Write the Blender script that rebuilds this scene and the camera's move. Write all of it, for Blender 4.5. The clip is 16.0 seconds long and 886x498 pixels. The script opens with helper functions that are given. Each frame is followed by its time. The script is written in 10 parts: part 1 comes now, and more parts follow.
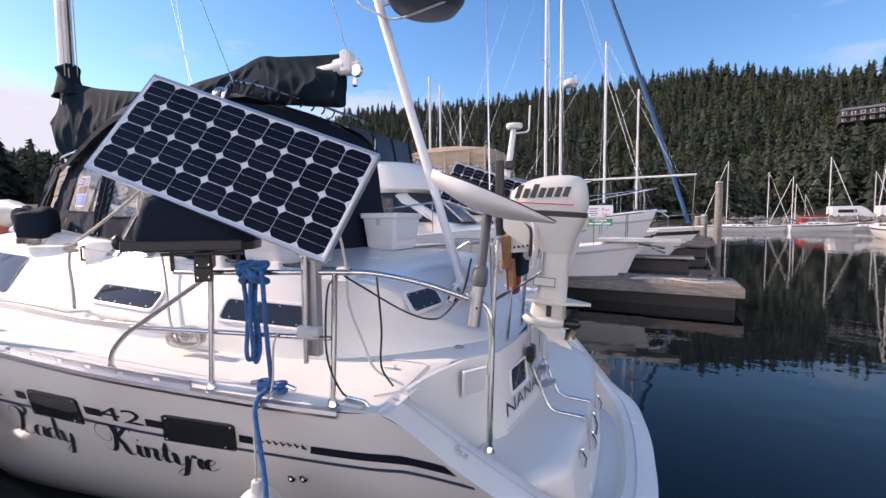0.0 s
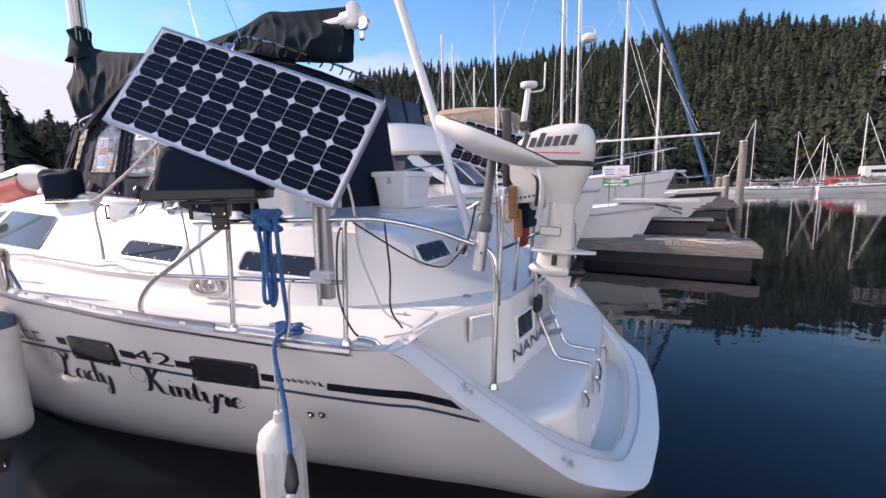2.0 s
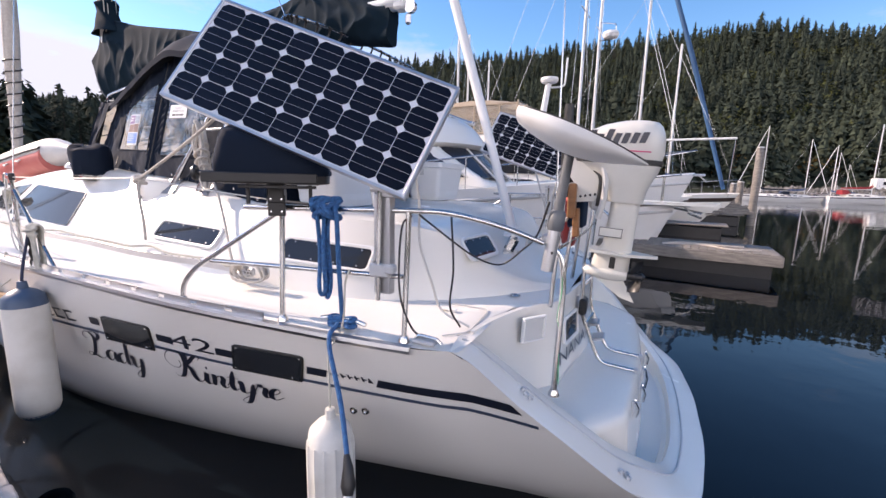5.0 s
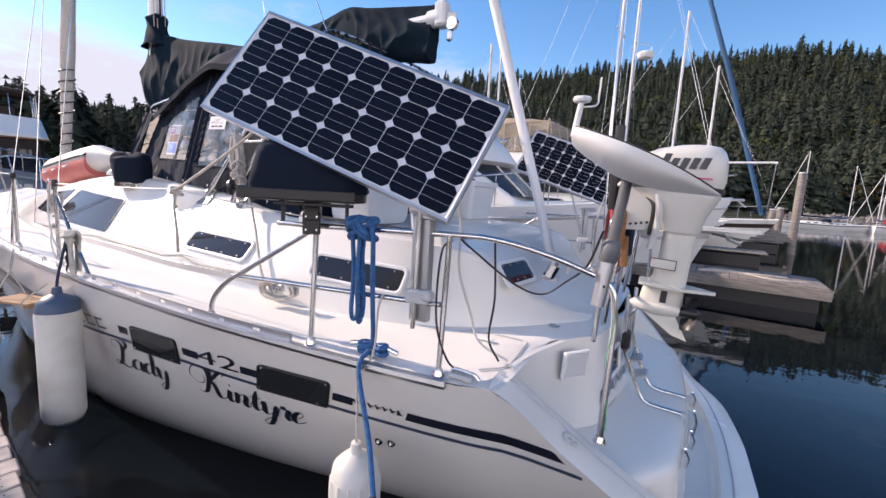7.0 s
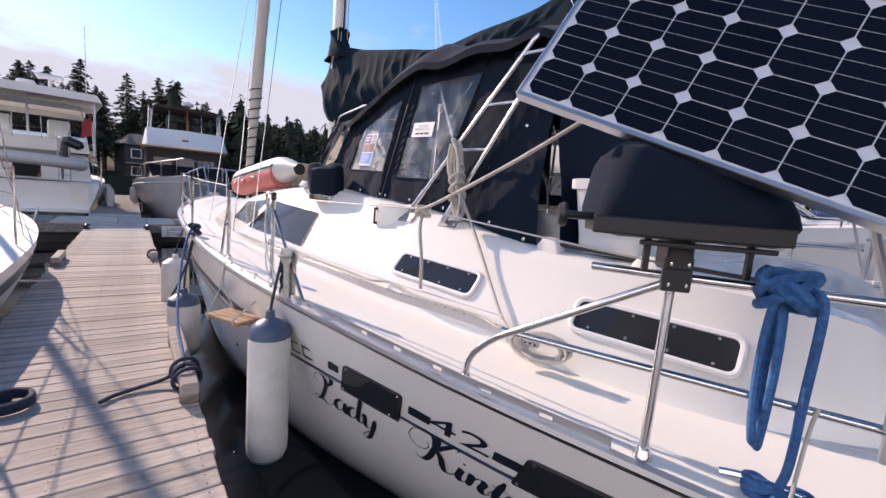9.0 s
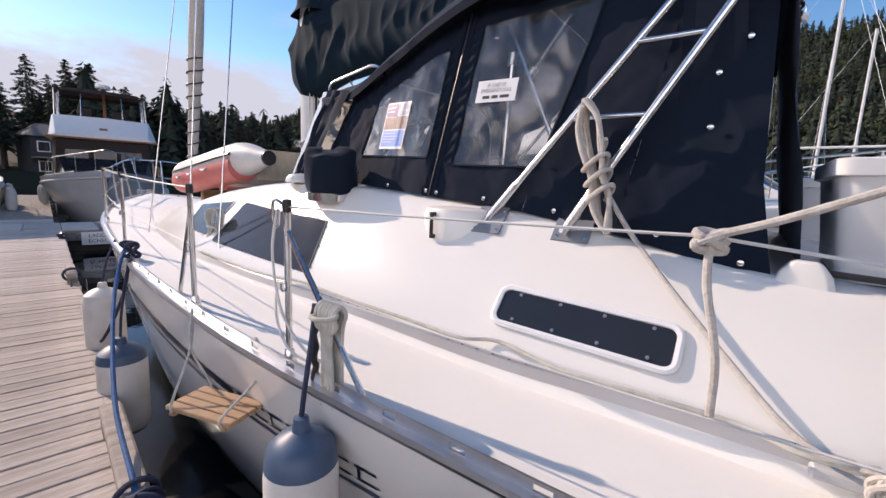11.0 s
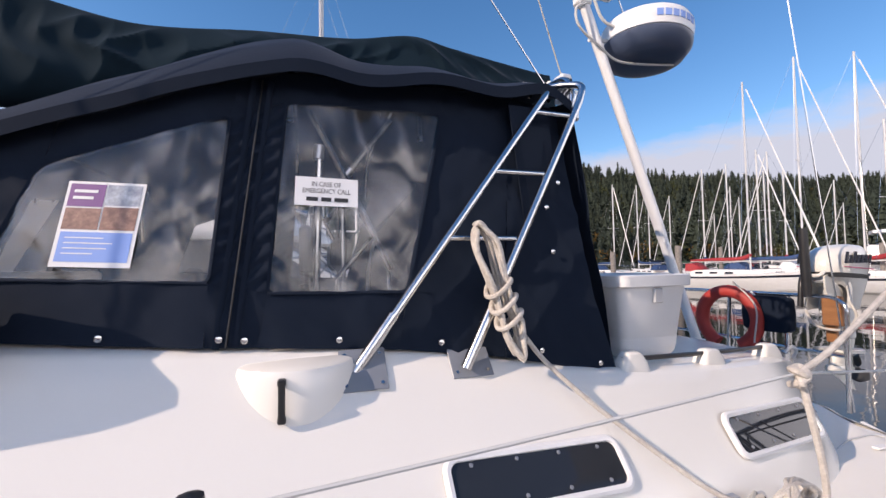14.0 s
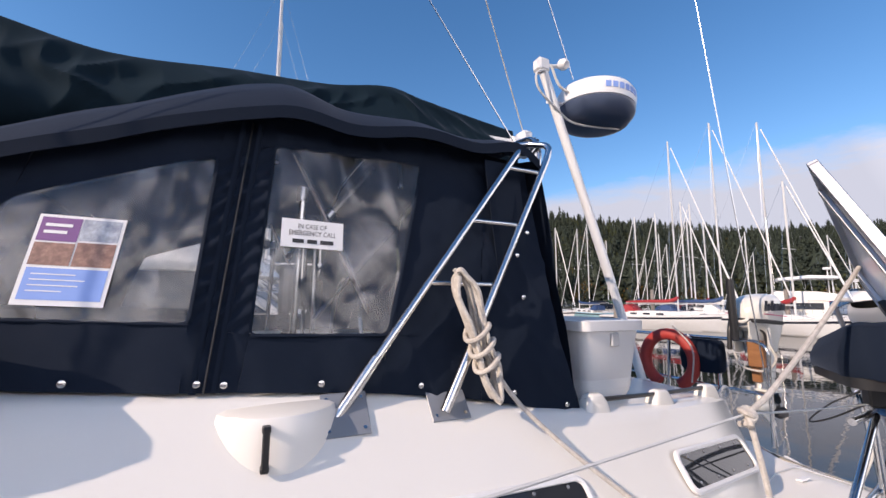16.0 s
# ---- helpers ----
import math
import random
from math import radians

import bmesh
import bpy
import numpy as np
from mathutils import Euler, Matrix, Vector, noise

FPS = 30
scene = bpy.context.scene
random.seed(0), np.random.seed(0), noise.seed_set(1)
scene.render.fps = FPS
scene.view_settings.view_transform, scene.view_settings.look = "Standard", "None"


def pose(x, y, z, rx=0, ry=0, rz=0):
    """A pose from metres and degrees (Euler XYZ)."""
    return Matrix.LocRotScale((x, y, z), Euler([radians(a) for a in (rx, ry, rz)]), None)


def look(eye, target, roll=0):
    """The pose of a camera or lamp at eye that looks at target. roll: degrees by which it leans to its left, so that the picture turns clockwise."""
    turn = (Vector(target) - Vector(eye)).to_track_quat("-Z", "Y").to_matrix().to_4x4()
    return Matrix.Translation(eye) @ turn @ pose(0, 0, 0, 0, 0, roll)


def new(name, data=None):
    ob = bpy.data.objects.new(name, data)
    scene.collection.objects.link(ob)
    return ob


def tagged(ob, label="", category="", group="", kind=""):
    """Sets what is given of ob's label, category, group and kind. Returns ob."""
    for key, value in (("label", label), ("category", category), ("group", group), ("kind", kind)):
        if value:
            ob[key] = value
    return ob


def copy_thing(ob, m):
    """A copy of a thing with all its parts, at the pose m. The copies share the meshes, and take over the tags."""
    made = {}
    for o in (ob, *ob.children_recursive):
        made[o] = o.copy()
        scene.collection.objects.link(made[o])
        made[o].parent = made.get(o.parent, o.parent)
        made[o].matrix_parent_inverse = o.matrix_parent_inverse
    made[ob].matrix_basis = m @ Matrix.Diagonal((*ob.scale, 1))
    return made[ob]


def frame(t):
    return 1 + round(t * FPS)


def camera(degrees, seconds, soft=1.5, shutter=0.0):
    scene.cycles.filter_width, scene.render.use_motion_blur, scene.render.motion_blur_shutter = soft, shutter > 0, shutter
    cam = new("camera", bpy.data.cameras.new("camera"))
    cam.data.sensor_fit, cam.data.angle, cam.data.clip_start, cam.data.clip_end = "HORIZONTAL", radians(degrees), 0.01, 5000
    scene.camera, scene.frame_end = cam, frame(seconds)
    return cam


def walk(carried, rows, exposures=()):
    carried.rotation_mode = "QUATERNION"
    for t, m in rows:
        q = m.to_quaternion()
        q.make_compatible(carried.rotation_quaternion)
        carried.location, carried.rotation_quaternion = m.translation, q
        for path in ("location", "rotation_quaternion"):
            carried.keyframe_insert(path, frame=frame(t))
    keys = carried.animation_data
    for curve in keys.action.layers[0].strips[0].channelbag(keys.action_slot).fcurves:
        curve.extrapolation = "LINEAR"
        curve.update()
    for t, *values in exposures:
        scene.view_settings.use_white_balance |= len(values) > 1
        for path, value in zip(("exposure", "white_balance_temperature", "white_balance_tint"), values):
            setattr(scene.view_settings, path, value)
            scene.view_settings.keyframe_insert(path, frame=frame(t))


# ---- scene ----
cam = camera(93.9, 16.0)
PATH = [
    (0, (-0.229, -3.34, 2.093), (-1.016, -1.506, 1.96), -0.5),
    (0.5, (-0.211, -3.342, 2.085), (-1.027, -1.523, 1.931), -0.6),
    (1, (-0.206, -3.363, 2.067), (-1.035, -1.554, 1.87), -0.8),
    (1.5, (-0.184, -3.374, 2.025), (-1.022, -1.575, 1.779), -1.1),
    (2, (-0.162, -3.385, 2.003), (-1.009, -1.597, 1.71), -1.2),
    (2.5, (-0.16, -3.388, 2.003), (-1.026, -1.613, 1.687), -1.1),
    (3, (-0.191, -3.399, 2.005), (-1.082, -1.638, 1.683), -0.6),
    (3.5, (-0.302, -3.409, 2.004), (-1.202, -1.652, 1.682), -0.1),
    (4, (-0.435, -3.425, 2.003), (-1.317, -1.66, 1.677), 0.5),
    (6.5, (-0.521, -3.387, 2.004), (-1.383, -1.606, 1.71), 2.4),
    (7, (-0.611, -3.344, 2.032), (-1.57, -1.608, 1.77), 3.3),
    (7.5, (-0.774, -3.303, 2.036), (-1.853, -1.636, 1.798), 4.0),
    (8, (-1.088, -3.345, 2.024), (-2.295, -1.766, 1.798), 4.5),
    (8.5, (-1.394, -3.358, 2.019), (-2.699, -1.86, 1.79), 4.6),
    (8.6, (-1.467, -3.354, 2.014), (-2.787, -1.869, 1.781), 4.6),
    (9, (-1.735, -3.284, 2.029), (-3.11, -1.852, 1.784), 4.5),
    (9.2, (-1.875, -3.271, 2.029), (-3.26, -1.852, 1.773), 4.3),
    (11.3, (-3.209, -2.963, 2.061), (-4.292, -1.307, 1.767), 1.8),
    (11.5, (-3.335, -2.977, 2.075), (-4.308, -1.249, 1.815), 2.0),
    (12, (-3.622, -2.886, 2.075), (-4.267, -1.0, 1.904), 1.8),
    (12.5, (-3.844, -2.8, 2.106), (-4.074, -0.814, 2.03), 1.2),
    (13, (-4.054, -2.81, 2.161), (-3.885, -0.818, 2.127), 0.3),
    (13.5, (-4.139, -2.745, 2.188), (-3.677, -0.799, 2.212), -0.5),
    (14, (-4.223, -2.708, 2.243), (-3.59, -0.813, 2.328), -0.9),
    (14.5, (-4.312, -2.725, 2.27), (-3.581, -0.869, 2.411), -0.7),
    (15, (-4.3527, -2.737, 2.279), (-3.556, -0.905, 2.456), -0.4),
    (15.5, (-4.355, -2.739, 2.274), (-3.528, -0.931, 2.497), 0.0),
    (16, (-4.374, -2.731, 2.275), (-3.514, -0.944, 2.531), 0.3),
]
walk(cam, [(t, look(eye, target, roll)) for t, eye, target, roll in PATH], [(0, 1.26, 7900, 26), (4, 1.42, 7900, 25), (7.5, 1.20, 7800, 24), (9, 1.08, 7900, 25), (12, 0.93, 7750, 22), (16, 0.93, 7650, 22)])

# ---- world, sun ----
SUN_AZ, SUN_EL = 189.0, 30.5
sun_dir = Vector((math.cos(radians(SUN_AZ)) * math.cos(radians(SUN_EL)), math.sin(radians(SUN_AZ)) * math.cos(radians(SUN_EL)), math.sin(radians(SUN_EL))))
world = bpy.data.worlds.new("sky")
scene.world = world
world.use_nodes = True
wn, wl = world.node_tree.nodes, world.node_tree.links
wn.clear()
w_out = wn.new("ShaderNodeOutputWorld")
w_bg = wn.new("ShaderNodeBackground")
w_sky = wn.new("ShaderNodeTexSky")
w_sky.sky_type = "NISHITA"
w_sky.sun_disc = False
w_sky.sun_elevation = radians(SUN_EL)
w_sky.sun_rotation = radians(90 - SUN_AZ)
w_sky.air_density, w_sky.dust_density, w_sky.ozone_density = 1.0, 0.15, 3.0
w_bg.inputs["Strength"].default_value = 0.108
# thin high cloud, streaked; brighter unseen bank added to port and aft as fill
w_geo = wn.new("ShaderNodeTexCoord")
w_map = wn.new("ShaderNodeMapping")
w_map.inputs["Scale"].default_value = (1.6, 1.6, 5.0)
w_noise = wn.new("ShaderNodeTexNoise")
w_noise.inputs["Scale"].default_value, w_noise.inputs["Detail"].default_value, w_noise.inputs["Roughness"].default_value = 1.7, 7.0, 0.62
w_ramp = wn.new("ShaderNodeValToRGB")
w_ramp.color_ramp.elements[0].position, w_ramp.color_ramp.elements[1].position = 0.60, 0.86
w_mix = wn.new("ShaderNodeMix")
w_mix.data_type = "RGBA"
w_cloud = wn.new("ShaderNodeMix")
w_cloud.data_type = "RGBA"
w_cloud.inputs[6].default_value, w_cloud.inputs[7].default_value = (2.75, 3.3, 4.25, 1), (10.5, 11.7, 13.6, 1)
wl.new(w_cloud.outputs[2], w_mix.inputs[7])
wl.new(w_geo.outputs["Generated"], w_map.inputs["Vector"])
wl.new(w_map.outputs["Vector"], w_noise.inputs["Vector"])
w_sep, w_low, w_dot, w_fill, w_add, w_add2 = wn.new("ShaderNodeSeparateXYZ"), wn.new("ShaderNodeMapRange"), wn.new("ShaderNodeVectorMath"), wn.new("ShaderNodeMapRange"), wn.new("ShaderNodeMath"), wn.new("ShaderNodeMath")
w_dot.operation = "DOT_PRODUCT"
w_dot.inputs[1].default_value = tuple(Vector((0.36, -0.87, 0.34)).normalized())
w_low.inputs["From Min"].default_value, w_low.inputs["From Max"].default_value, w_low.inputs["To Min"].default_value, w_low.inputs["To Max"].default_value = 0.12, 0.30, 0.58, -0.03
w_fill.inputs["From Min"].default_value, w_fill.inputs["From Max"].default_value, w_fill.inputs["To Min"].default_value, w_fill.inputs["To Max"].default_value = 0.12, 0.62, 0.0, 0.34
wl.new(w_geo.outputs["Generated"], w_sep.inputs[0])
wl.new(w_sep.outputs["Z"], w_low.inputs["Value"])
wl.new(w_geo.outputs["Generated"], w_dot.inputs[0])
w_hi, w_side = wn.new("ShaderNodeMapRange"), wn.new("ShaderNodeMath")
w_hi.inputs["From Min"].default_value, w_hi.inputs["From Max"].default_value, w_hi.inputs["To Min"].default_value, w_hi.inputs["To Max"].default_value = 0.34, 0.62, 1.0, 0.0
w_side.operation = "MULTIPLY"
wl.new(w_sep.outputs["Z"], w_hi.inputs["Value"])
wl.new(w_dot.outputs["Value"], w_side.inputs[0])
wl.new(w_hi.outputs["Result"], w_side.inputs[1])
wl.new(w_side.outputs["Value"], w_fill.inputs["Value"])
# colour of the added bank, raised to brighten the yacht's shaded side
w_glow = wn.new("ShaderNodeMapRange")
w_glow.inputs["From Min"].default_value, w_glow.inputs["From Max"].default_value = 0.15, 0.75
wl.new(w_side.outputs["Value"], w_glow.inputs["Value"])
wl.new(w_glow.outputs["Result"], w_cloud.inputs[0])
wl.new(w_noise.outputs["Fac"], w_add.inputs[0])
wl.new(w_low.outputs["Result"], w_add.inputs[1])
wl.new(w_add.outputs["Value"], w_add2.inputs[0])
wl.new(w_fill.outputs["Result"], w_add2.inputs[1])
# a bank of cloud low over the marina
w_dot2, w_bank, w_bankz, w_mul, w_add3 = wn.new("ShaderNodeVectorMath"), wn.new("ShaderNodeMapRange"), wn.new("ShaderNodeMapRange"), wn.new("ShaderNodeMath"), wn.new("ShaderNodeMath")
w_dot2.operation, w_mul.operation = "DOT_PRODUCT", "MULTIPLY"
w_dot2.inputs[1].default_value = (0.93, 0.36, 0.0)
w_bank.inputs["From Min"].default_value, w_bank.inputs["From Max"].default_value, w_bank.inputs["To Max"].default_value = 0.72, 0.92, 0.25
w_bankz.inputs["From Min"].default_value, w_bankz.inputs["From Max"].default_value, w_bankz.inputs["To Min"].default_value, w_bankz.inputs["To Max"].default_value = 0.21, 0.31, 1.0, 0.0
wl.new(w_geo.outputs["Generated"], w_dot2.inputs[0])
wl.new(w_dot2.outputs["Value"], w_bank.inputs["Value"])
wl.new(w_sep.outputs["Z"], w_bankz.inputs["Value"])
wl.new(w_bank.outputs["Result"], w_mul.inputs[0])
wl.new(w_bankz.outputs["Result"], w_mul.inputs[1])
wl.new(w_add2.outputs["Value"], w_add3.inputs[0])
wl.new(w_mul.outputs["Value"], w_add3.inputs[1])
wl.new(w_add3.outputs["Value"], w_ramp.inputs["Fac"])
wl.new(w_ramp.outputs["Color"], w_mix.inputs[0])
w_sat = wn.new("ShaderNodeHueSaturation")
w_sat.inputs["Saturation"].default_value = 1.28
wl.new(w_sky.outputs["Color"], w_sat.inputs["Color"])
wl.new(w_sat.outputs["Color"], w_mix.inputs[6])
wl.new(w_mix.outputs[2], w_bg.inputs["Color"])
wl.new(w_bg.outputs["Background"], w_out.inputs["Surface"])
sun = new("sun", bpy.data.lights.new("sun", "SUN"))
sun.data.energy, sun.data.angle, sun.data.color = 2.3, radians(0.53), (1.0, 0.93, 0.84)
sun.matrix_world = look((0, 0, 40), Vector((0, 0, 40)) - sun_dir)


# ---- materials ----
def shader(name, color, rough=0.5, metal=0.0, vary=0.0, scale=4.0, bump=0.0, bscale=60.0, dark=None, fine=0.0, fscale=120.0,
           stretch=(1, 1, 1), coat=0.0, spec=0.5, island=0.0, obj=0.0, rvary=0.0, coords="Object"):
    """A principled surface with broad stains towards `dark`, fine grain and relief."""
    m = bpy.data.materials.new(name)
    m.use_nodes = True
    nt = m.node_tree
    n, l = nt.nodes, nt.links
    p = n["Principled BSDF"]
    p.inputs["Roughness"].default_value, p.inputs["Metallic"].default_value = rough, metal
    p.inputs["Coat Weight"].default_value, p.inputs["Specular IOR Level"].default_value = coat, spec
    p.inputs["Coat Roughness"].default_value = 0.08
    dark = dark or tuple(c * 0.6 for c in color)
    tc = n.new("ShaderNodeTexCoord")
    mp = n.new("ShaderNodeMapping")
    mp.inputs["Scale"].default_value = stretch
    l.new(tc.outputs[coords], mp.inputs["Vector"])
    col = None

    def noise_node(s, detail=5.0):
        t = n.new("ShaderNodeTexNoise")
        t.inputs["Scale"].default_value, t.inputs["Detail"].default_value = s, detail
        l.new(mp.outputs["Vector"], t.inputs["Vector"])
        return t.outputs["Fac"]

    def mix(a, b, fac_socket, amount):
        mx = n.new("ShaderNodeMix")
        mx.data_type = "RGBA"
        mr = n.new("ShaderNodeMapRange")
        mr.inputs["From Min"].default_value, mr.inputs["From Max"].default_value = 0.35, 0.7
        mr.inputs["To Max"].default_value = amount
        l.new(fac_socket, mr.inputs["Value"])
        l.new(mr.outputs["Result"], mx.inputs[0])
        if isinstance(a, tuple):
            mx.inputs[6].default_value = (*a, 1)
        else:
            l.new(a, mx.inputs[6])
        mx.inputs[7].default_value = (*b, 1)
        return mx.outputs[2]

    p.inputs["Base Color"].default_value = (*color, 1)
    col = tuple(color)
    if vary:
        col = mix(col, dark, noise_node(scale), vary)
    if fine:
        col = mix(col, tuple(c * 0.45 for c in color), noise_node(fscale, 3.0), fine)
    if island or obj:
        g = n.new("ShaderNodeNewGeometry") if island else n.new("ShaderNodeObjectInfo")
        h = n.new("ShaderNodeHueSaturation")
        mr = n.new("ShaderNodeMapRange")
        k = island or obj
        mr.inputs["To Min"].default_value, mr.inputs["To Max"].default_value = 1 - k, 1 + k
        l.new(g.outputs["Random Per Island" if island else "Random"], mr.inputs["Value"])
        l.new(mr.outputs["Result"], h.inputs["Value"])
        if isinstance(col, tuple):
            h.inputs["Color"].default_value = (*col, 1)
        else:
            l.new(col, h.inputs["Color"])
        col = h.outputs["Color"]
    if not isinstance(col, tuple):
        l.new(col, p.inputs["Base Color"])
    if rvary:
        mr = n.new("ShaderNodeMapRange")
        mr.inputs["To Min"].default_value, mr.inputs["To Max"].default_value = max(0.02, rough - rvary), rough + rvary
        l.new(noise_node(scale * 2.3), mr.inputs["Value"])
        l.new(mr.outputs["Result"], p.inputs["Roughness"])
    if bump:
        b = n.new("ShaderNodeBump")
        b.inputs["Strength"].default_value, b.inputs["Distance"].default_value = 1.0, bump
        l.new(noise_node(bscale, 4.0), b.inputs["Height"])
        l.new(b.outputs["Normal"], p.inputs["Normal"])
    return m


M = {}
M["gel"] = shader("gelcoat", (0.80, 0.775, 0.72), 0.24, vary=0.10, scale=1.3, dark=(0.68, 0.65, 0.59), coat=0.25, rvary=0.08)
M["hull"] = shader("hull_gelcoat", (0.84, 0.83, 0.81), 0.16, vary=0.14, scale=0.9, dark=(0.66, 0.64, 0.60), coat=0.4, rvary=0.06, stretch=(1, 1, 0.35))
M["deck"] = shader("deck_nonskid", (0.82, 0.795, 0.745), 0.55, vary=0.12, scale=2.0, dark=(0.64, 0.61, 0.57), bump=0.0012, bscale=380, fine=0.06, fscale=400)
M["canvas"] = shader("navy_canvas", (0.0090, 0.0150, 0.0270), 0.82, vary=0.4, scale=1.8, dark=(0.0105, 0.017, 0.030), bump=0.0006, bscale=80, spec=0.09)
M["cover"] = shader("sail_cover_canvas", (0.0075, 0.0175, 0.026), 0.8, vary=0.35, scale=1.6, dark=(0.012, 0.026, 0.036), bump=0.0006, bscale=70, spec=0.03)
M["steel"] = shader("stainless_steel", (0.62, 0.62, 0.62), 0.18, 1.0, vary=0.2, scale=9, dark=(0.45, 0.44, 0.42), rvary=0.08)
M["alu"] = shader("anodised_aluminium", (0.55, 0.56, 0.58), 0.35, 1.0, vary=0.2, scale=5, rvary=0.08)
M["mast"] = shader("painted_mast", (0.66, 0.66, 0.65), 0.35, vary=0.2, scale=2.0, rvary=0.1)
M["white"] = shader("white_paint", (0.78, 0.78, 0.77), 0.35, vary=0.15, scale=3, dark=(0.6, 0.58, 0.54))
M["black"] = shader("black_plastic", (0.015, 0.015, 0.016), 0.4, vary=0.3, scale=8, dark=(0.03, 0.03, 0.03))
M["acrylic"] = shader("smoked_acrylic", (0.022, 0.025, 0.030), 0.02, vary=0.3, scale=3, dark=(0.034, 0.037, 0.042))
M["stripe"] = shader("navy_vinyl", (0.012, 0.016, 0.030), 0.3, vary=0.2, scale=6, dark=(0.03, 0.035, 0.05))
M["grey_stripe"] = shader("blue_grey_vinyl", (0.06, 0.085, 0.14), 0.3, vary=0.2, scale=6)
M["cell"] = shader("solar_cell", (0.005, 0.0058, 0.011), 0.22, vary=0.4, scale=7, dark=(0.009, 0.010, 0.018), coat=0.05, spec=0.17, obj=0.25)
M["backsheet"] = shader("panel_backsheet", (0.70, 0.71, 0.74), 0.25, vary=0.1, scale=5, coat=0.4)
M["plank"] = shader("weathered_plank", (0.60, 0.53, 0.475), 0.8, vary=0.7, scale=2.6, dark=(0.25, 0.215, 0.19), fine=0.5, fscale=26, stretch=(7, 0.8, 7), bump=0.003, bscale=30, obj=0.16, spec=0.2)
M["timber"] = shader("grey_timber", (0.33, 0.30, 0.27), 0.85, vary=0.7, scale=3, dark=(0.09, 0.08, 0.07), fine=0.5, fscale=30, stretch=(1, 6, 6), bump=0.004, bscale=25, spec=0.2)
M["fender"] = shader("fender_vinyl", (0.70, 0.69, 0.65), 0.45, vary=0.45, scale=5, dark=(0.42, 0.38, 0.32), bump=0.001, bscale=60)
M["fender_blue"] = shader("fender_cap_vinyl", (0.055, 0.10, 0.17), 0.45, vary=0.4, scale=8)
M["rope_white"] = shader("braided_white_rope", (0.62, 0.58, 0.52), 0.8, vary=0.6, scale=30, dark=(0.36, 0.30, 0.26), fine=0.4, fscale=160, bump=0.002, bscale=160)
M["rope_grey"] = shader("weathered_grey_rope", (0.54, 0.52, 0.46), 0.85, vary=0.6, scale=25, dark=(0.30, 0.29, 0.24), bump=0.002, bscale=160)
M["rope_blue"] = shader("blue_rope", (0.020, 0.14, 0.34), 0.75, vary=0.8, scale=60, dark=(0.008, 0.045, 0.13), bump=0.002, bscale=140)
M["rope_navy"] = shader("navy_rope", (0.020, 0.032, 0.075), 0.75, vary=0.6, scale=40, dark=(0.010, 0.014, 0.03), bump=0.002, bscale=140)
M["rope_green"] = shader("green_twine", (0.06, 0.34, 0.18), 0.7)
M["cable"] = shader("black_cable", (0.012, 0.012, 0.013), 0.45)
M["cable_white"] = shader("white_cable", (0.62, 0.61, 0.58), 0.5)
M["red"] = shader("red_foam_cover", (0.42, 0.035, 0.025), 0.6, vary=0.4, scale=9, dark=(0.26, 0.03, 0.025))
M["wood"] = shader("varnished_wood", (0.34, 0.15, 0.06), 0.4, vary=0.6, scale=4, dark=(0.20, 0.08, 0.03), stretch=(1, 1, 8), fine=0.3, fscale=40)
M["teak"] = shader("raw_teak_slats", (0.46, 0.29, 0.17), 0.7, vary=0.5, scale=5, dark=(0.30, 0.18, 0.10), stretch=(6, 1, 6), fine=0.4, fscale=40)
M["frost"] = shader("cloudy_plastic_glass", (0.62, 0.64, 0.66), 0.15, vary=0.5, scale=3, dark=(0.42, 0.45, 0.50), stretch=(1, 1, 0.4))
M["window"] = shader("smoked_cabin_window", (0.036, 0.040, 0.046), 0.05, vary=0.8, scale=2.2, dark=(0.020, 0.023, 0.027), spec=0.22, rvary=0.05)
M["pad"] = shader("grey_foot_pad", (0.20, 0.22, 0.25), 0.35, vary=0.2, scale=9)
M["tank"] = shader("grey_plastic", (0.50, 0.51, 0.52), 0.4, vary=0.2, scale=6)
M["pole_grey"] = shader("dark_grey_paint", (0.10, 0.11, 0.12), 0.42, vary=0.3, scale=8, dark=(0.15, 0.16, 0.17))
M["plywood"] = shader("weathered_plywood", (0.52, 0.44, 0.32), 0.7, vary=0.6, scale=4, dark=(0.36, 0.29, 0.20), stretch=(1, 5, 1), fine=0.3, fscale=30)
M["dinghy"] = shader("dinghy_hypalon_grey", (0.55, 0.55, 0.54), 0.5, vary=0.4, scale=5, dark=(0.38, 0.37, 0.35))
M["dinghy_red"] = shader("faded_red_hypalon", (0.46, 0.10, 0.09), 0.55, vary=0.6, scale=5, dark=(0.55, 0.20, 0.17))
M["paper"] = shader("white_paper", (0.80, 0.80, 0.80), 0.35, vary=0.1, scale=8)
M["purple"] = shader("purple_print", (0.20, 0.08, 0.24), 0.4)
M["photo"] = shader("printed_photo", (0.42, 0.24, 0.18), 0.4, vary=1.0, scale=40, dark=(0.16, 0.08, 0.07), fine=0.6, fscale=90)
M["photo_blue"] = shader("printed_photo_of_boats", (0.55, 0.60, 0.66), 0.4, vary=1.0, scale=40, dark=(0.22, 0.25, 0.33), fine=0.5, fscale=90)
M["blue_print"] = shader("blue_print", (0.20, 0.34, 0.72), 0.4, vary=0.3, scale=12, dark=(0.28, 0.42, 0.78))
M["ink"] = shader("black_ink", (0.02, 0.02, 0.022), 0.5)
M["magenta"] = shader("magenta_print", (0.62, 0.04, 0.16), 0.4)
M["green_print"] = shader("green_print", (0.03, 0.28, 0.13), 0.4)
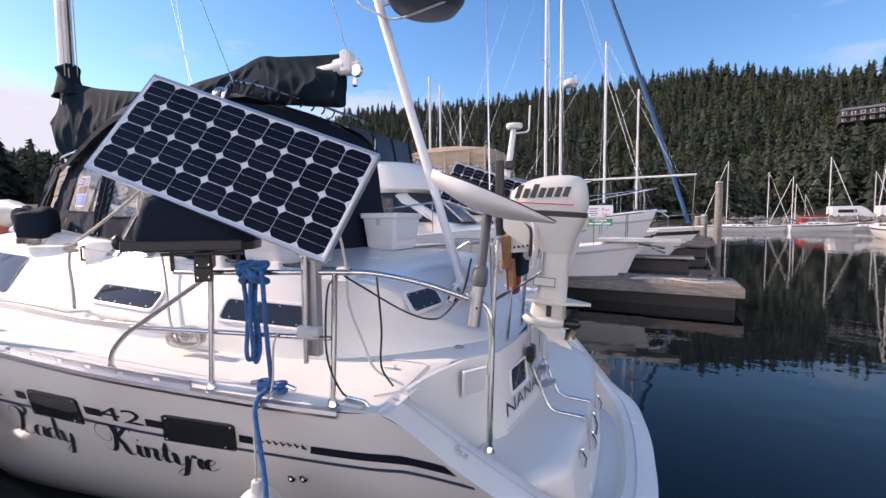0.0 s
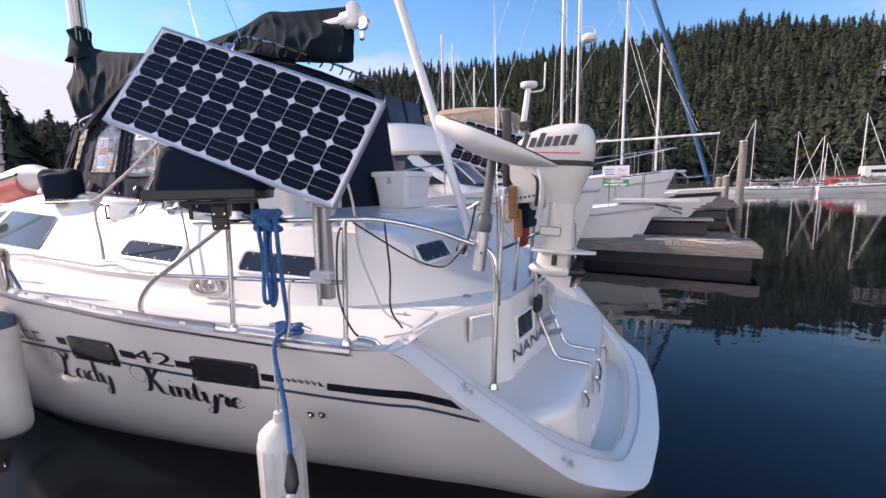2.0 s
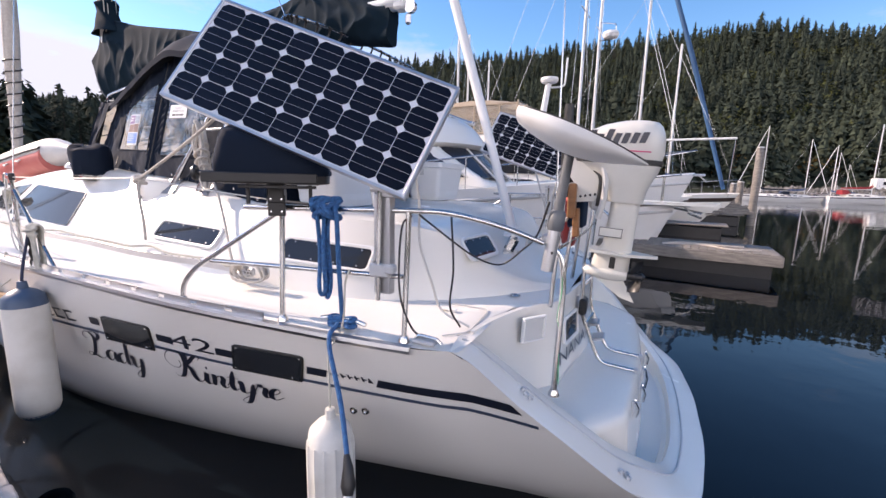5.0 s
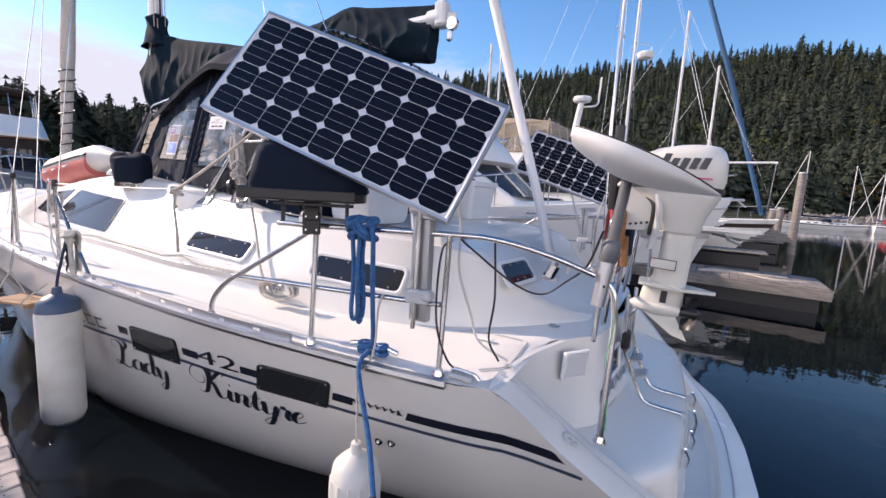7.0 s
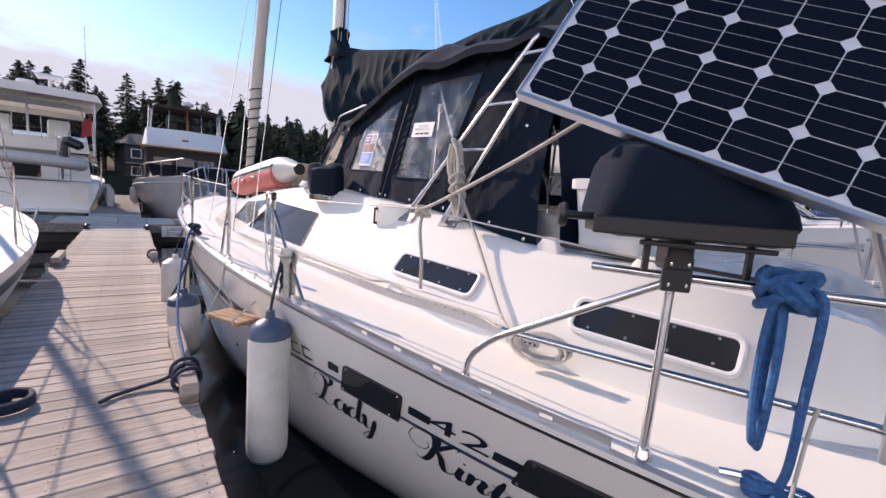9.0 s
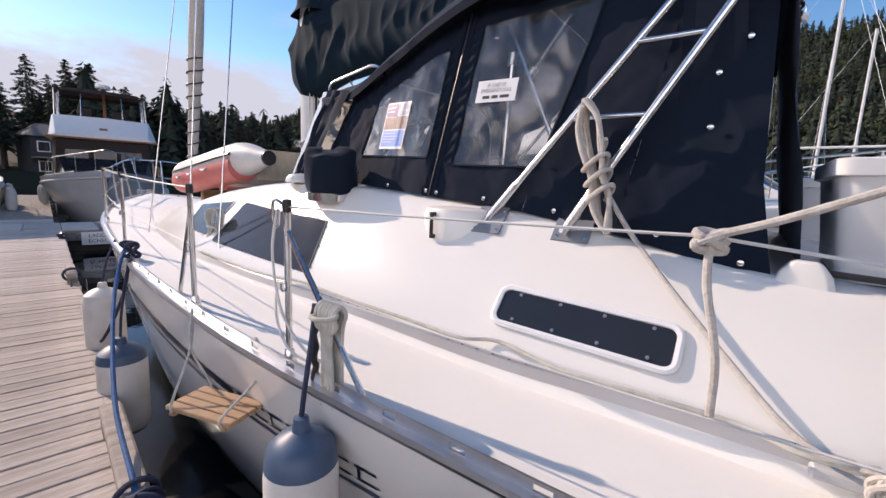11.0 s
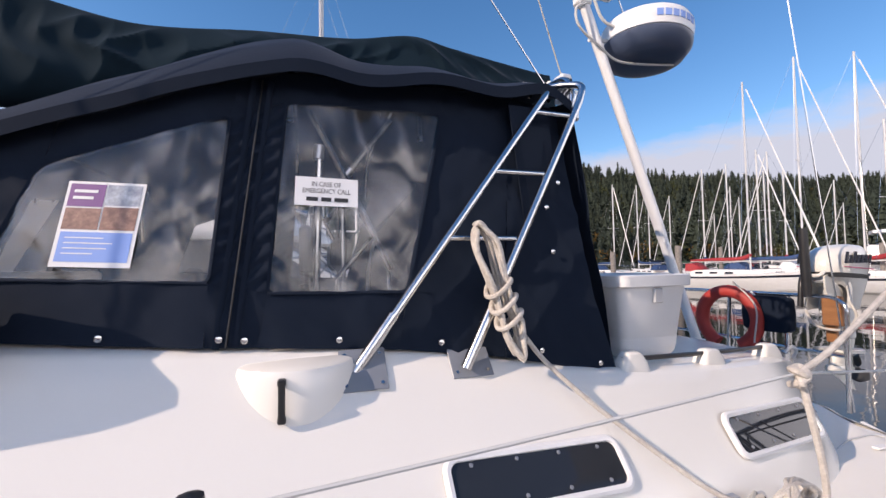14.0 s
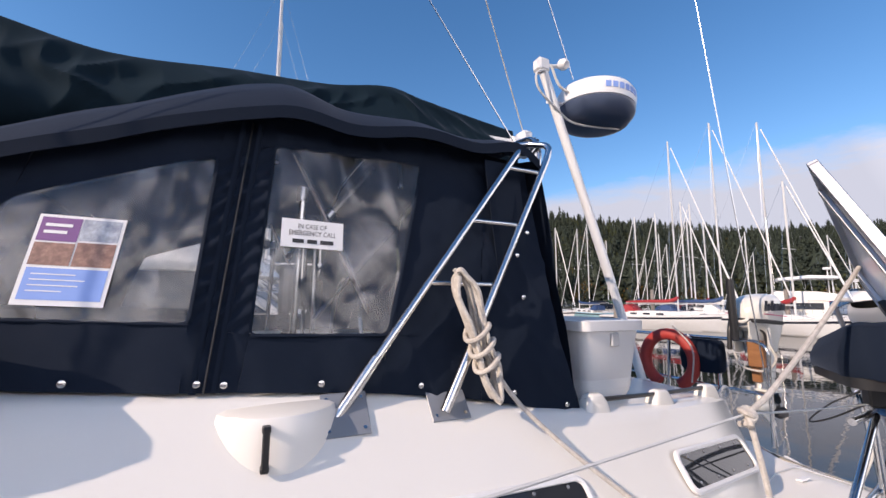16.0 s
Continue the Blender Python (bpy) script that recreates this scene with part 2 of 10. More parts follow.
M["ob_white"] = shader("outboard_white_enamel", (0.70, 0.68, 0.62), 0.28, vary=0.25, scale=5, dark=(0.56, 0.52, 0.44), coat=0.3)
M["brown_canvas"] = shader("tan_canvas", (0.42, 0.33, 0.24), 0.75, vary=0.4, scale=2, bump=0.01, bscale=4)
M["dark_hull"] = shader("dark_hull_paint", (0.05, 0.035, 0.03), 0.3, vary=0.3, scale=3)
M["brown_paint"] = shader("brown_house_paint", (0.022, 0.014, 0.013), 0.45, vary=0.3, scale=3, spec=0.25)
M["grey_hull"] = shader("grey_hull_paint", (0.42, 0.45, 0.48), 0.25, vary=0.25, scale=2, coat=0.3)
M["far_blue"] = shader("blue_canvas", (0.02, 0.06, 0.16), 0.7, vary=0.4, scale=3)
M["sail_blue"] = shader("blue_headsail_cover", (0.020, 0.095, 0.21), 0.7, vary=0.5, scale=1.2, dark=(0.012, 0.05, 0.12))
M["far_red"] = shader("red_canvas", (0.36, 0.025, 0.03), 0.7, vary=0.4, scale=3)
M["far_green"] = shader("green_canvas", (0.012, 0.06, 0.035), 0.7, vary=0.4, scale=3)
M["teal_hull"] = shader("pale_blue_hull", (0.30, 0.52, 0.58), 0.3, vary=0.2, scale=2)
M["bark"] = shader("conifer_bark", (0.085, 0.065, 0.05), 0.9, vary=0.6, scale=3, bump=0.02, bscale=9)
M["rock"] = shader("breakwater_rock", (0.16, 0.15, 0.14), 0.9, vary=0.7, scale=0.6, dark=(0.07, 0.065, 0.06), island=0.35, bump=0.05, bscale=3)
M["siding"] = shader("dark_house_siding", (0.035, 0.038, 0.042), 0.8, vary=0.4, scale=0.7, stretch=(1, 1, 8))
M["roof"] = shader("grey_shingle_roof", (0.12, 0.12, 0.125), 0.85, vary=0.4, scale=2)
M["autumn"] = shader("autumn_foliage", (0.16, 0.085, 0.018), 0.75, vary=0.6, scale=0.3, dark=(0.08, 0.06, 0.02), island=0.4, spec=0.2)

# woven cloth brightens where it is seen and lit at a slant
for key in ("canvas", "cover"):
    cloth = M[key].node_tree.nodes["Principled BSDF"]
    cloth.inputs["Sheen Weight"].default_value, cloth.inputs["Sheen Roughness"].default_value = 0.10, 0.35
    cloth.inputs["Sheen Tint"].default_value = (0.60, 0.74, 1.0, 1)

vinyl = bpy.data.materials.new("clear_vinyl")
vinyl.use_nodes = True
_n, _l = vinyl.node_tree.nodes, vinyl.node_tree.links
_n.remove(_n["Principled BSDF"])
_tr, _gl, _df, _mx, _mx2 = _n.new("ShaderNodeBsdfTransparent"), _n.new("ShaderNodeBsdfGlossy"), _n.new("ShaderNodeBsdfDiffuse"), _n.new("ShaderNodeMixShader"), _n.new("ShaderNodeMixShader")
_tr.inputs["Color"].default_value = (0.93, 0.93, 0.93, 1)
_gl.inputs["Roughness"].default_value = 0.04
_df.inputs["Color"].default_value = (0.78, 0.78, 0.78, 1)
_fr, _bp, _nz, _tc, _mp, _ad = _n.new("ShaderNodeFresnel"), _n.new("ShaderNodeBump"), _n.new("ShaderNodeTexNoise"), _n.new("ShaderNodeTexCoord"), _n.new("ShaderNodeMapping"), _n.new("ShaderNodeMath")
_fr.inputs["IOR"].default_value = 1.5
_mp.inputs["Scale"].default_value, _mp.inputs["Rotation"].default_value = (2.6, 1.0, 1.4), (0, 0.7, 0)
_nz.inputs["Scale"].default_value, _nz.inputs["Detail"].default_value, _nz.inputs["Distortion"].default_value = 1.6, 1.5, 2.2
_bp.inputs["Distance"].default_value = 0.016
_ad.operation = "ADD"
_ad.inputs[1].default_value = 0.03
# pale streaks mixed in as diffuse colour, in place of wavy reflections
_mr = _n.new("ShaderNodeMapRange")
_mr.inputs["From Min"].default_value, _mr.inputs["From Max"].default_value, _mr.inputs["To Max"].default_value = 0.48, 0.74, 0.27
_mr.inputs["To Min"].default_value = 0.05
_l.new(_tc.outputs["Object"], _mp.inputs["Vector"])
_l.new(_mp.outputs["Vector"], _nz.inputs["Vector"])
_l.new(_nz.outputs["Fac"], _bp.inputs["Height"])
_l.new(_nz.outputs["Fac"], _mr.inputs["Value"])
_l.new(_bp.outputs["Normal"], _gl.inputs["Normal"])
_l.new(_bp.outputs["Normal"], _fr.inputs["Normal"])
_l.new(_fr.outputs["Fac"], _ad.inputs[0])
_l.new(_mr.outputs["Result"], _mx2.inputs[0])
_l.new(_tr.outputs["BSDF"], _mx2.inputs[1])
_l.new(_df.outputs["BSDF"], _mx2.inputs[2])
_l.new(_ad.outputs["Value"], _mx.inputs[0])
_l.new(_mx2.outputs["Shader"], _mx.inputs[1])
_l.new(_gl.outputs["BSDF"], _mx.inputs[2])
_l.new(_mx.outputs["Shader"], _n["Material Output"].inputs["Surface"])
M["vinyl"] = vinyl
# distance haze is put into the greyed colour, shaded hollows into the dark patches
M["leaf"] = shader("conifer_foliage", (0.060, 0.074, 0.052), 0.9, vary=1.0, scale=0.045, dark=(0.028, 0.038, 0.033), island=0.22, fine=0.6, fscale=1.6, spec=0.03)
M["hill"] = shader("forest_floor", (0.024, 0.032, 0.020), 0.9, vary=0.8, scale=0.02, dark=(0.028, 0.025, 0.014), spec=0.1)
# paler than needles, with the haze over the backlit shore put into the colour
M["fir"] = shader("fir_needles", (0.080, 0.100, 0.078), 0.85, vary=0.6, scale=0.5, dark=(0.055, 0.070, 0.056), island=0.4, spec=0.05)
M["broadleaf"] = shader("broadleaf_foliage", (0.080, 0.085, 0.036), 0.9, vary=0.8, scale=0.12, dark=(0.048, 0.062, 0.028), island=0.2, spec=0.03)

water_mat = bpy.data.materials.new("harbour_water")
water_mat.use_nodes = True
_n, _l = water_mat.node_tree.nodes, water_mat.node_tree.links
_p = _n["Principled BSDF"]
_p.inputs["Base Color"].default_value = (0.003, 0.006, 0.009, 1)
_p.inputs["Roughness"].default_value, _p.inputs["IOR"].default_value = 0.02, 1.33
_p.inputs["Specular IOR Level"].default_value = 0.40
_tc, _b, _b2 = _n.new("ShaderNodeTexCoord"), _n.new("ShaderNodeBump"), _n.new("ShaderNodeBump")
_t, _t2 = _n.new("ShaderNodeTexNoise"), _n.new("ShaderNodeTexNoise")
_t.inputs["Scale"].default_value, _t.inputs["Detail"].default_value = 0.9, 2.0
_t2.inputs["Scale"].default_value, _t2.inputs["Detail"].default_value = 5.0, 2.0
_b.inputs["Distance"].default_value, _b2.inputs["Distance"].default_value = 0.0065, 0.0012
_l.new(_tc.outputs["Object"], _t.inputs["Vector"])
_l.new(_tc.outputs["Object"], _t2.inputs["Vector"])
_l.new(_t.outputs["Fac"], _b.inputs["Height"])
_l.new(_t2.outputs["Fac"], _b2.inputs["Height"])
_l.new(_b.outputs["Normal"], _b2.inputs["Normal"])
_l.new(_b2.outputs["Normal"], _p.inputs["Normal"])
M["water"] = water_mat


# ---- builders ----
def mesh_of(name, verts, faces, mat, smooth=True):
    me = bpy.data.meshes.new(name)
    me.from_pydata([tuple(v) for v in verts], [], faces)
    for mm in (mat if isinstance(mat, (list, tuple)) else [mat]):
        me.materials.append(mm)
    if smooth:
        me.polygons.foreach_set("use_smooth", [True] * len(me.polygons))
        me.set_sharp_from_angle(angle=radians(38))
    me.update()
    return me


def part(name, geo, mat, parent=None, label="", smooth=True):
    """One mesh object from a bmesh or (verts, faces), under a thing or a part."""
    if isinstance(geo, bmesh.types.BMesh):
        me = bpy.data.meshes.new(name)
        geo.to_mesh(me)
        geo.free()
        me.materials.append(mat)
        if smooth:
            me.polygons.foreach_set("use_smooth", [True] * len(me.polygons))
            me.set_sharp_from_angle(angle=radians(38))
    else:
        me = mesh_of(name, geo[0], geo[1], mat, smooth)
    ob = new(name, me)
    if parent is not None:
        ob.parent = parent
    if label:
        ob["label"] = label
    return ob


def thing(name, label, category, group="", kind="", at=None):
    ob = new(name)
    ob.empty_display_size = 0.1
    if at is not None:
        ob.matrix_basis = at
    return tagged(ob, label, category, group, kind)


def join(*geos):
    vs, fs = [], []
    for v, f in geos:
        k = len(vs)
        vs += [tuple(p) for p in v]
        fs += [tuple(i + k for i in q) for q in f]
    return vs, fs


def moved(geo, m):
    return [m @ Vector(p) for p in geo[0]], geo[1]


def box(cx, cy, cz, sx, sy, sz, b=0.0):
    """A box, its edges chamfered by b."""
    hx, hy, hz = sx / 2, sy / 2, sz / 2
    if b <= 0:
        v = [(cx + i * hx, cy + j * hy, cz + k * hz) for i in (-1, 1) for j in (-1, 1) for k in (-1, 1)]
        return v, [(0, 1, 3, 2), (4, 6, 7, 5), (0, 4, 5, 1), (2, 3, 7, 6), (0, 2, 6, 4), (1, 5, 7, 3)]
    b = min(b, hx * 0.9, hy * 0.9, hz * 0.9)
    v, idx = [], {}
    for i in (-1, 1):
        for j in (-1, 1):
            for k in (-1, 1):
                for a in range(3):
                    o = [hx - b, hy - b, hz - b]
                    o[a] += b
                    idx[(i, j, k, a)] = len(v)
                    v.append((cx + i * o[0], cy + j * o[1], cz + k * o[2]))
    f = []
    for s in (-1, 1):
        f.append([idx[(s, j, k, 0)] for j, k in ((-1, -1), (1, -1), (1, 1), (-1, 1))][::s])
        f.append([idx[(i, s, k, 1)] for i, k in ((-1, -1), (-1, 1), (1, 1), (1, -1))][::s])
        f.append([idx[(i, j, s, 2)] for i, j in ((-1, -1), (1, -1), (1, 1), (-1, 1))][::s])
    for s in (-1, 1):
        for u in (-1, 1):
            f.append([idx[(s, u, -1, 0)], idx[(s, u, -1, 1)], idx[(s, u, 1, 1)], idx[(s, u, 1, 0)]][::-s * u])
            f.append([idx[(s, -1, u, 0)], idx[(s, -1, u, 2)], idx[(s, 1, u, 2)], idx[(s, 1, u, 0)]][::s * u])
            f.append([idx[(-1, s, u, 1)], idx[(-1, s, u, 2)], idx[(1, s, u, 2)], idx[(1, s, u, 1)]][::-s * u])
            for w in (-1, 1):
                f.append([idx[(s, u, w, a)] for a in range(3)][::s * u * w])
    return v, [tuple(q) for q in f]


def smooth_line(pts, n=8):
    """A Catmull-Rom line through the points, n steps a span."""
    p = [Vector(q) for q in pts]
    if len(p) < 3:
        return p
    p = [p[0] * 2 - p[1]] + p + [p[-1] * 2 - p[-2]]
    out = []
    for i in range(1, len(p) - 2):
        a, b, c, d = p[i - 1:i + 3]
        for k in range(n):
            t = k / n
            out.append(0.5 * ((2 * b) + (c - a) * t + (2 * a - 5 * b + 4 * c - d) * t * t + (3 * b - a - 3 * c + d) * t ** 3))
    out.append(p[-2])
    return out


def tube(pts, r, seg=8, caps=True, flat=1.0):
    """A pipe along the points; r: one radius or one for each point."""
    p = [Vector(q) for q in pts]
    rs = r if isinstance(r, (list, tuple)) else [r] * len(p)
    v, f = [], []
    d0 = (p[1] - p[0]).normalized()
    u = d0.orthogonal().normalized()
    for i, q in enumerate(p):
        d = ((p[min(i + 1, len(p) - 1)] - p[max(i - 1, 0)])).normalized()
        u = (u - d * u.dot(d)).normalized()
        w = d.cross(u)
        for k in range(seg):
            a = 2 * math.pi * k / seg
            v.append(q + rs[i] * (math.cos(a) * u + flat * math.sin(a) * w))
    for i in range(len(p) - 1):
        for k in range(seg):
            f.append((i * seg + k, i * seg + (k + 1) % seg, (i + 1) * seg + (k + 1) % seg, (i + 1) * seg + k))
    if caps:
        f.append(tuple(range(seg))[::-1])
        f.append(tuple((len(p) - 1) * seg + k for k in range(seg)))
    return v, f


def bend(pts, r, n=5):
    """A line through the points with its corners rounded to radius r."""
    p = [Vector(q) for q in pts]
    out = [p[0]]
    for i in range(1, len(p) - 1):
        a, b = (p[i - 1] - p[i]), (p[i + 1] - p[i])
        k = min(r, a.length * 0.48, b.length * 0.48)
        s, e = p[i] + a.normalized() * k, p[i] + b.normalized() * k
        for j in range(n + 1):
            t = j / n
            out.append(s * (1 - t) ** 2 + p[i] * 2 * t * (1 - t) + e * t * t)
    return out + [p[-1]]


def loft(rows, close=False, cap=False):
    """A skin over rows of points, all of one length."""
    n = len(rows[0])
    v = [q for row in rows for q in row]
    f = []
    for i in range(len(rows) - 1):
        for k in range(n if close else n - 1):
            f.append((i * n + k, i * n + (k + 1) % n, (i + 1) * n + (k + 1) % n, (i + 1) * n + k))
    if cap:
        f.append(tuple(range(n))[::-1])
        f.append(tuple((len(rows) - 1) * n + k for k in range(n)))
    return v, f


def lathe(prof, seg=20, m=None):
    """Round body about z from (radius, height) pairs."""
    rows = [[(r * math.cos(2 * math.pi * k / seg), r * math.sin(2 * math.pi * k / seg), z) for k in range(seg)] for r, z in prof]
    g = loft(rows, close=True, cap=True)
    return moved(g, m) if m is not None else g


def slab(outline, normal, t):
    """A flat outline given thickness t along normal (both faces)."""
    n = len(outline)
    nv = Vector(normal).normalized() * t
    v = [Vector(p) for p in outline] + [Vector(p) + nv for p in outline]
    f = [tuple(range(n))[::-1], tuple(range(n, 2 * n))] + [(i, (i + 1) % n, (i + 1) % n + n, i + n) for i in range(n)]
    return v, f


def round_rect(w, h, r, n=5):
    out = []
    for cx, cy, a0 in ((w / 2 - r, h / 2 - r, 0), (-w / 2 + r, h / 2 - r, 90), (-w / 2 + r, -h / 2 + r, 180), (w / 2 - r, -h / 2 + r, 270)):
        for k in range(n + 1):
            a = radians(a0 + 90 * k / n)
            out.append((cx + r * math.cos(a), cy + r * math.sin(a)))
    return out


def curve(table):
    """A smooth function through (x, value) pairs."""
    xs = [a for a, _ in table]
    ys = [b for _, b in table]

    def f(x):
        if x <= xs[0]:
            return ys[0]
        if x >= xs[-1]:
            return ys[-1]
        i = max(k for k in range(len(xs)) if xs[k] <= x)
        h = xs[i + 1] - xs[i]
        t = (x - xs[i]) / h

        def slope(k):
            if k == 0 or k == len(xs) - 1:
                j = min(max(k, 1), len(xs) - 1)
                return (ys[j] - ys[j - 1]) / (xs[j] - xs[j - 1])
            return (ys[k + 1] - ys[k - 1]) / (xs[k + 1] - xs[k - 1])
        m0, m1 = slope(i) * h, slope(i + 1) * h
        return (2 * t ** 3 - 3 * t * t + 1) * ys[i] + (t ** 3 - 2 * t * t + t) * m0 + (3 * t * t - 2 * t ** 3) * ys[i + 1] + (t ** 3 - t * t) * m1
    return f


# ---- the yacht's lines (bow towards -x, port side at -y) ----
BEAM = curve([(-12.45, 0.03), (-12.0, 0.36), (-11.3, 0.78), (-10.4, 1.16), (-9.3, 1.50), (-8.1, 1.76), (-7.2, 1.92), (-6.2, 2.07), (-5.0, 2.18), (-4.3, 2.19), (-3.5, 2.15), (-2.75, 2.10), (-2.09, 2.01), (-1.43, 1.90), (-1.0, 1.79)])
SHEER = curve([(-12.45, 1.64), (-10, 1.52), (-8, 1.46), (-5, 1.385), (-3, 1.31), (-1.43, 1.25), (-1.0, 1.25)])
WLINE = curve([(-12.45, 0.0), (-11.6, 0.02), (-10.4, 0.55), (-9.3, 0.98), (-8.1, 1.34), (-7.0, 1.57), (-5.0, 1.71), (-3.4, 1.50), (-2.2, 1.25), (-1.0, 0.99)])
STERN = [(-1.20, 1.83, 1.25), (-1.10, 1.79, 1.19), (-0.92, 1.67, 0.985), (-0.72, 1.56, 0.80), (-0.55, 1.46, 0.635), (-0.42, 1.37, 0.51), (-0.29, 1.24, 0.405), (-0.07, 1.02, 0.31), (0.0, 0.68, 0.29), (0.035, 0.34, 0.285), (0.04, 0.0, 0.28)]
STERN_W = [(-1.15, 1.02), (-1.05, 1.00), (-0.9, 0.975), (-0.72, 0.95), (-0.58, 0.92), (-0.46, 0.89), (-0.36, 0.85), (-0.22, 0.77), (-0.15, 0.6), (-0.12, 0.32), (-0.11, 0.0)]


def hull_stations():
    xs = [-12.45 + (11.45) * i / 70 for i in range(71)]
    line = [((x, BEAM(x), SHEER(x)), (max(x, -11.75 + 0.35 * (x + 12.45)) if x < -11.3 else x, WLINE(x))) for x in xs]
    return [q for q in line if q[0][0] < -1.24] + list(zip(STERN, STERN_W))


STATIONS = hull_stations()


def hull_y(x, z):
    """Half breadth of the hull at a place and height."""
    last = None
    for (xr, yr, zr), (xw, yw) in STATIONS:
        u = max(0.0, z / zr)
        if u > 1.02:
            continue
        here = (xw + (xr - xw) * u, yw + (yr - yw) * u ** 0.85)
        if last and here[0] >= x:
            t = (x - last[0]) / (here[0] - last[0])
            return last[1] + (here[1] - last[1]) * t
        last = here
    return last[1]


def hull_rows(side):
    rows = []
    for (xr, yr, zr), (xw, yw) in STATIONS:
        row = []
        for k in range(15):
            u = 1 - k / 14
            row.append((xw + (xr - xw) * u, side * (yw + (yr - yw) * u ** 0.85), zr * u))
        row.append((xw + 0.02, side * yw * 0.8, -0.25))
        row.append((xw + 0.05, 0.0, -0.55))
        rows.append(row)
    return rows


def lettering(text, size=1.0, shear=0.0, align="LEFT"):
    """Flat mesh of built-in-font letters in x, y."""
    cu = bpy.data.curves.new("letters", "FONT")
    cu.body, cu.size, cu.shear, cu.align_x, cu.resolution_u = text, size, shear, align, 3
    ob = new("letters", cu)
    me = bpy.data.meshes.new_from_object(ob.evaluated_get(bpy.context.evaluated_depsgraph_get()))
    geo = ([v.co.copy() for v in me.vertices], [tuple(p.vertices) for p in me.polygons])
    bpy.data.objects.remove(ob)
    bpy.data.curves.remove(cu)
    bpy.data.meshes.remove(me)
    return geo


def width_of(geo):
    xs = [p[0] for p in geo[0]]
    return min(xs), max(xs)


# ---- setting: water ----
water = part("water", ([(-2500, -2500, 0), (2500, -2500, 0), (2500, 2500, 0), (-2500, 2500, 0)], [(0, 1, 2, 3)]), M["water"])
tagged(water, "dark calm harbour water with faint ripples", "water", kind="structure")

# ---- the yacht: hull, deck, house ----
yacht = thing("sailing_yacht", "white fibreglass sailing yacht moored beside the dock", "sailboat")
hull = part("hull", join(*[loft(hull_rows(s) if s > 0 else [r[::-1] for r in hull_rows(s)]) for s in (-1, 1)]), M["hull"], yacht, "glossy white hull with navy stripes")


def on_hull(x, z, out=0.004):
    return (x, -hull_y(x, z) - out, z)


def hull_strip(x0, x1, za, zb, slant0=0.0, slant1=0.0, out=0.004):
    """A band on the port side between heights za < zb, its ends slanted."""
    n = max(3, int((x1 - x0) / 0.12))
    rows = []
    for i in range(n + 1):
        t = i / n
        xb, xt = x0 + (x1 - x0) * t, x0 + slant0 + (x1 + slant1 - x0 - slant0) * t
        za_, zb_ = za(xb) if callable(za) else za, zb(xt) if callable(zb) else zb
        rows.append([on_hull(xb, za_, out), on_hull((xb + xt) / 2, (za_ + zb_) / 2, out), on_hull(xt, zb_, out)])
    return loft([r[::-1] for r in rows])


Z_STRIPE = curve([(-11.5, 1.20), (-8, 1.10), (-5, 1.02), (-3.7, 1.01), (-1.6, 0.965), (-0.85, 0.945)])
for x0, x1 in ((-11.3, -4.95), (-3.80, -3.70), (-3.14, -3.0), (-2.66, -2.52), (-2.05, -1.93), (-1.64, -0.9)):
    part("stripe", hull_strip(x0, x1, lambda x: Z_STRIPE(x) - 0.03, lambda x: Z_STRIPE(x) + 0.03, 0.03, -0.05 if x1 > -1 else 0.03), M["stripe"], hull, "navy vinyl stripe")
part("stripe", hull_strip(-11.3, -0.83, lambda x: Z_STRIPE(x) - 0.105, lambda x: Z_STRIPE(x) - 0.08), M["grey_stripe"], hull, "thin blue-grey vinyl stripe")
for x0, x1 in ((-3.72, -3.24), (-2.585, -2.11)):
    zc = 0.972
    win = hull_strip(x0, x1, zc - 0.10, zc + 0.10, 0.12, 0.10, 0.012)
    glass = part("hull_window", win, M["acrylic"], hull, "smoked acrylic hull window")
    rim = [on_hull(x0 + 0.006, zc - 0.1, 0.006), on_hull(x1 - 0.004, zc - 0.1, 0.006), on_hull(x1 + 0.1, zc + 0.1, 0.006), on_hull(x0 + 0.12, zc + 0.1, 0.006)]
    part("frame", tube(bend(rim + rim[:2], 0.03), 0.007, 6), M["black"], glass)
    for fx, fz in ((0.03, -0.085), (0.42, -0.085), (0.14, 0.085), (0.55, 0.085)):
        p = on_hull(x0 + fx, zc + fz, 0.013)
        part("screw", lathe([(0.006, 0), (0.004, 0.003), (0.0, 0.003)], 8, Matrix.Translation(p) @ Matrix.Rotation(radians(90), 4, "X")), M["steel"], glass)


def hull_text(name, text, x0, x1, z0, z1, mat, shear=0.0, label="", bold=0.0):
    g = lettering(text, 1.0, shear)
    a, b = width_of(g)
    ys = [p[1] for p in g[0]]
    lo, hi = min(ys), max(ys)
    v = []
    for p in g[0]:
        x = x0 + (p[0] - a) / (b - a) * (x1 - x0)
        z = z0 + (p[1] - lo) / (hi - lo) * (z1 - z0)
        v.append(on_hull(x, z, 0.005))
    return part(name, (v, g[1]), mat, hull, label, smooth=False)


PEN = {}


def glyph(key, advance, *strokes):
    """A pen-drawn letter: strokes of (x, y) turning points and the step to the next letter."""
    PEN[key] = (advance, strokes)


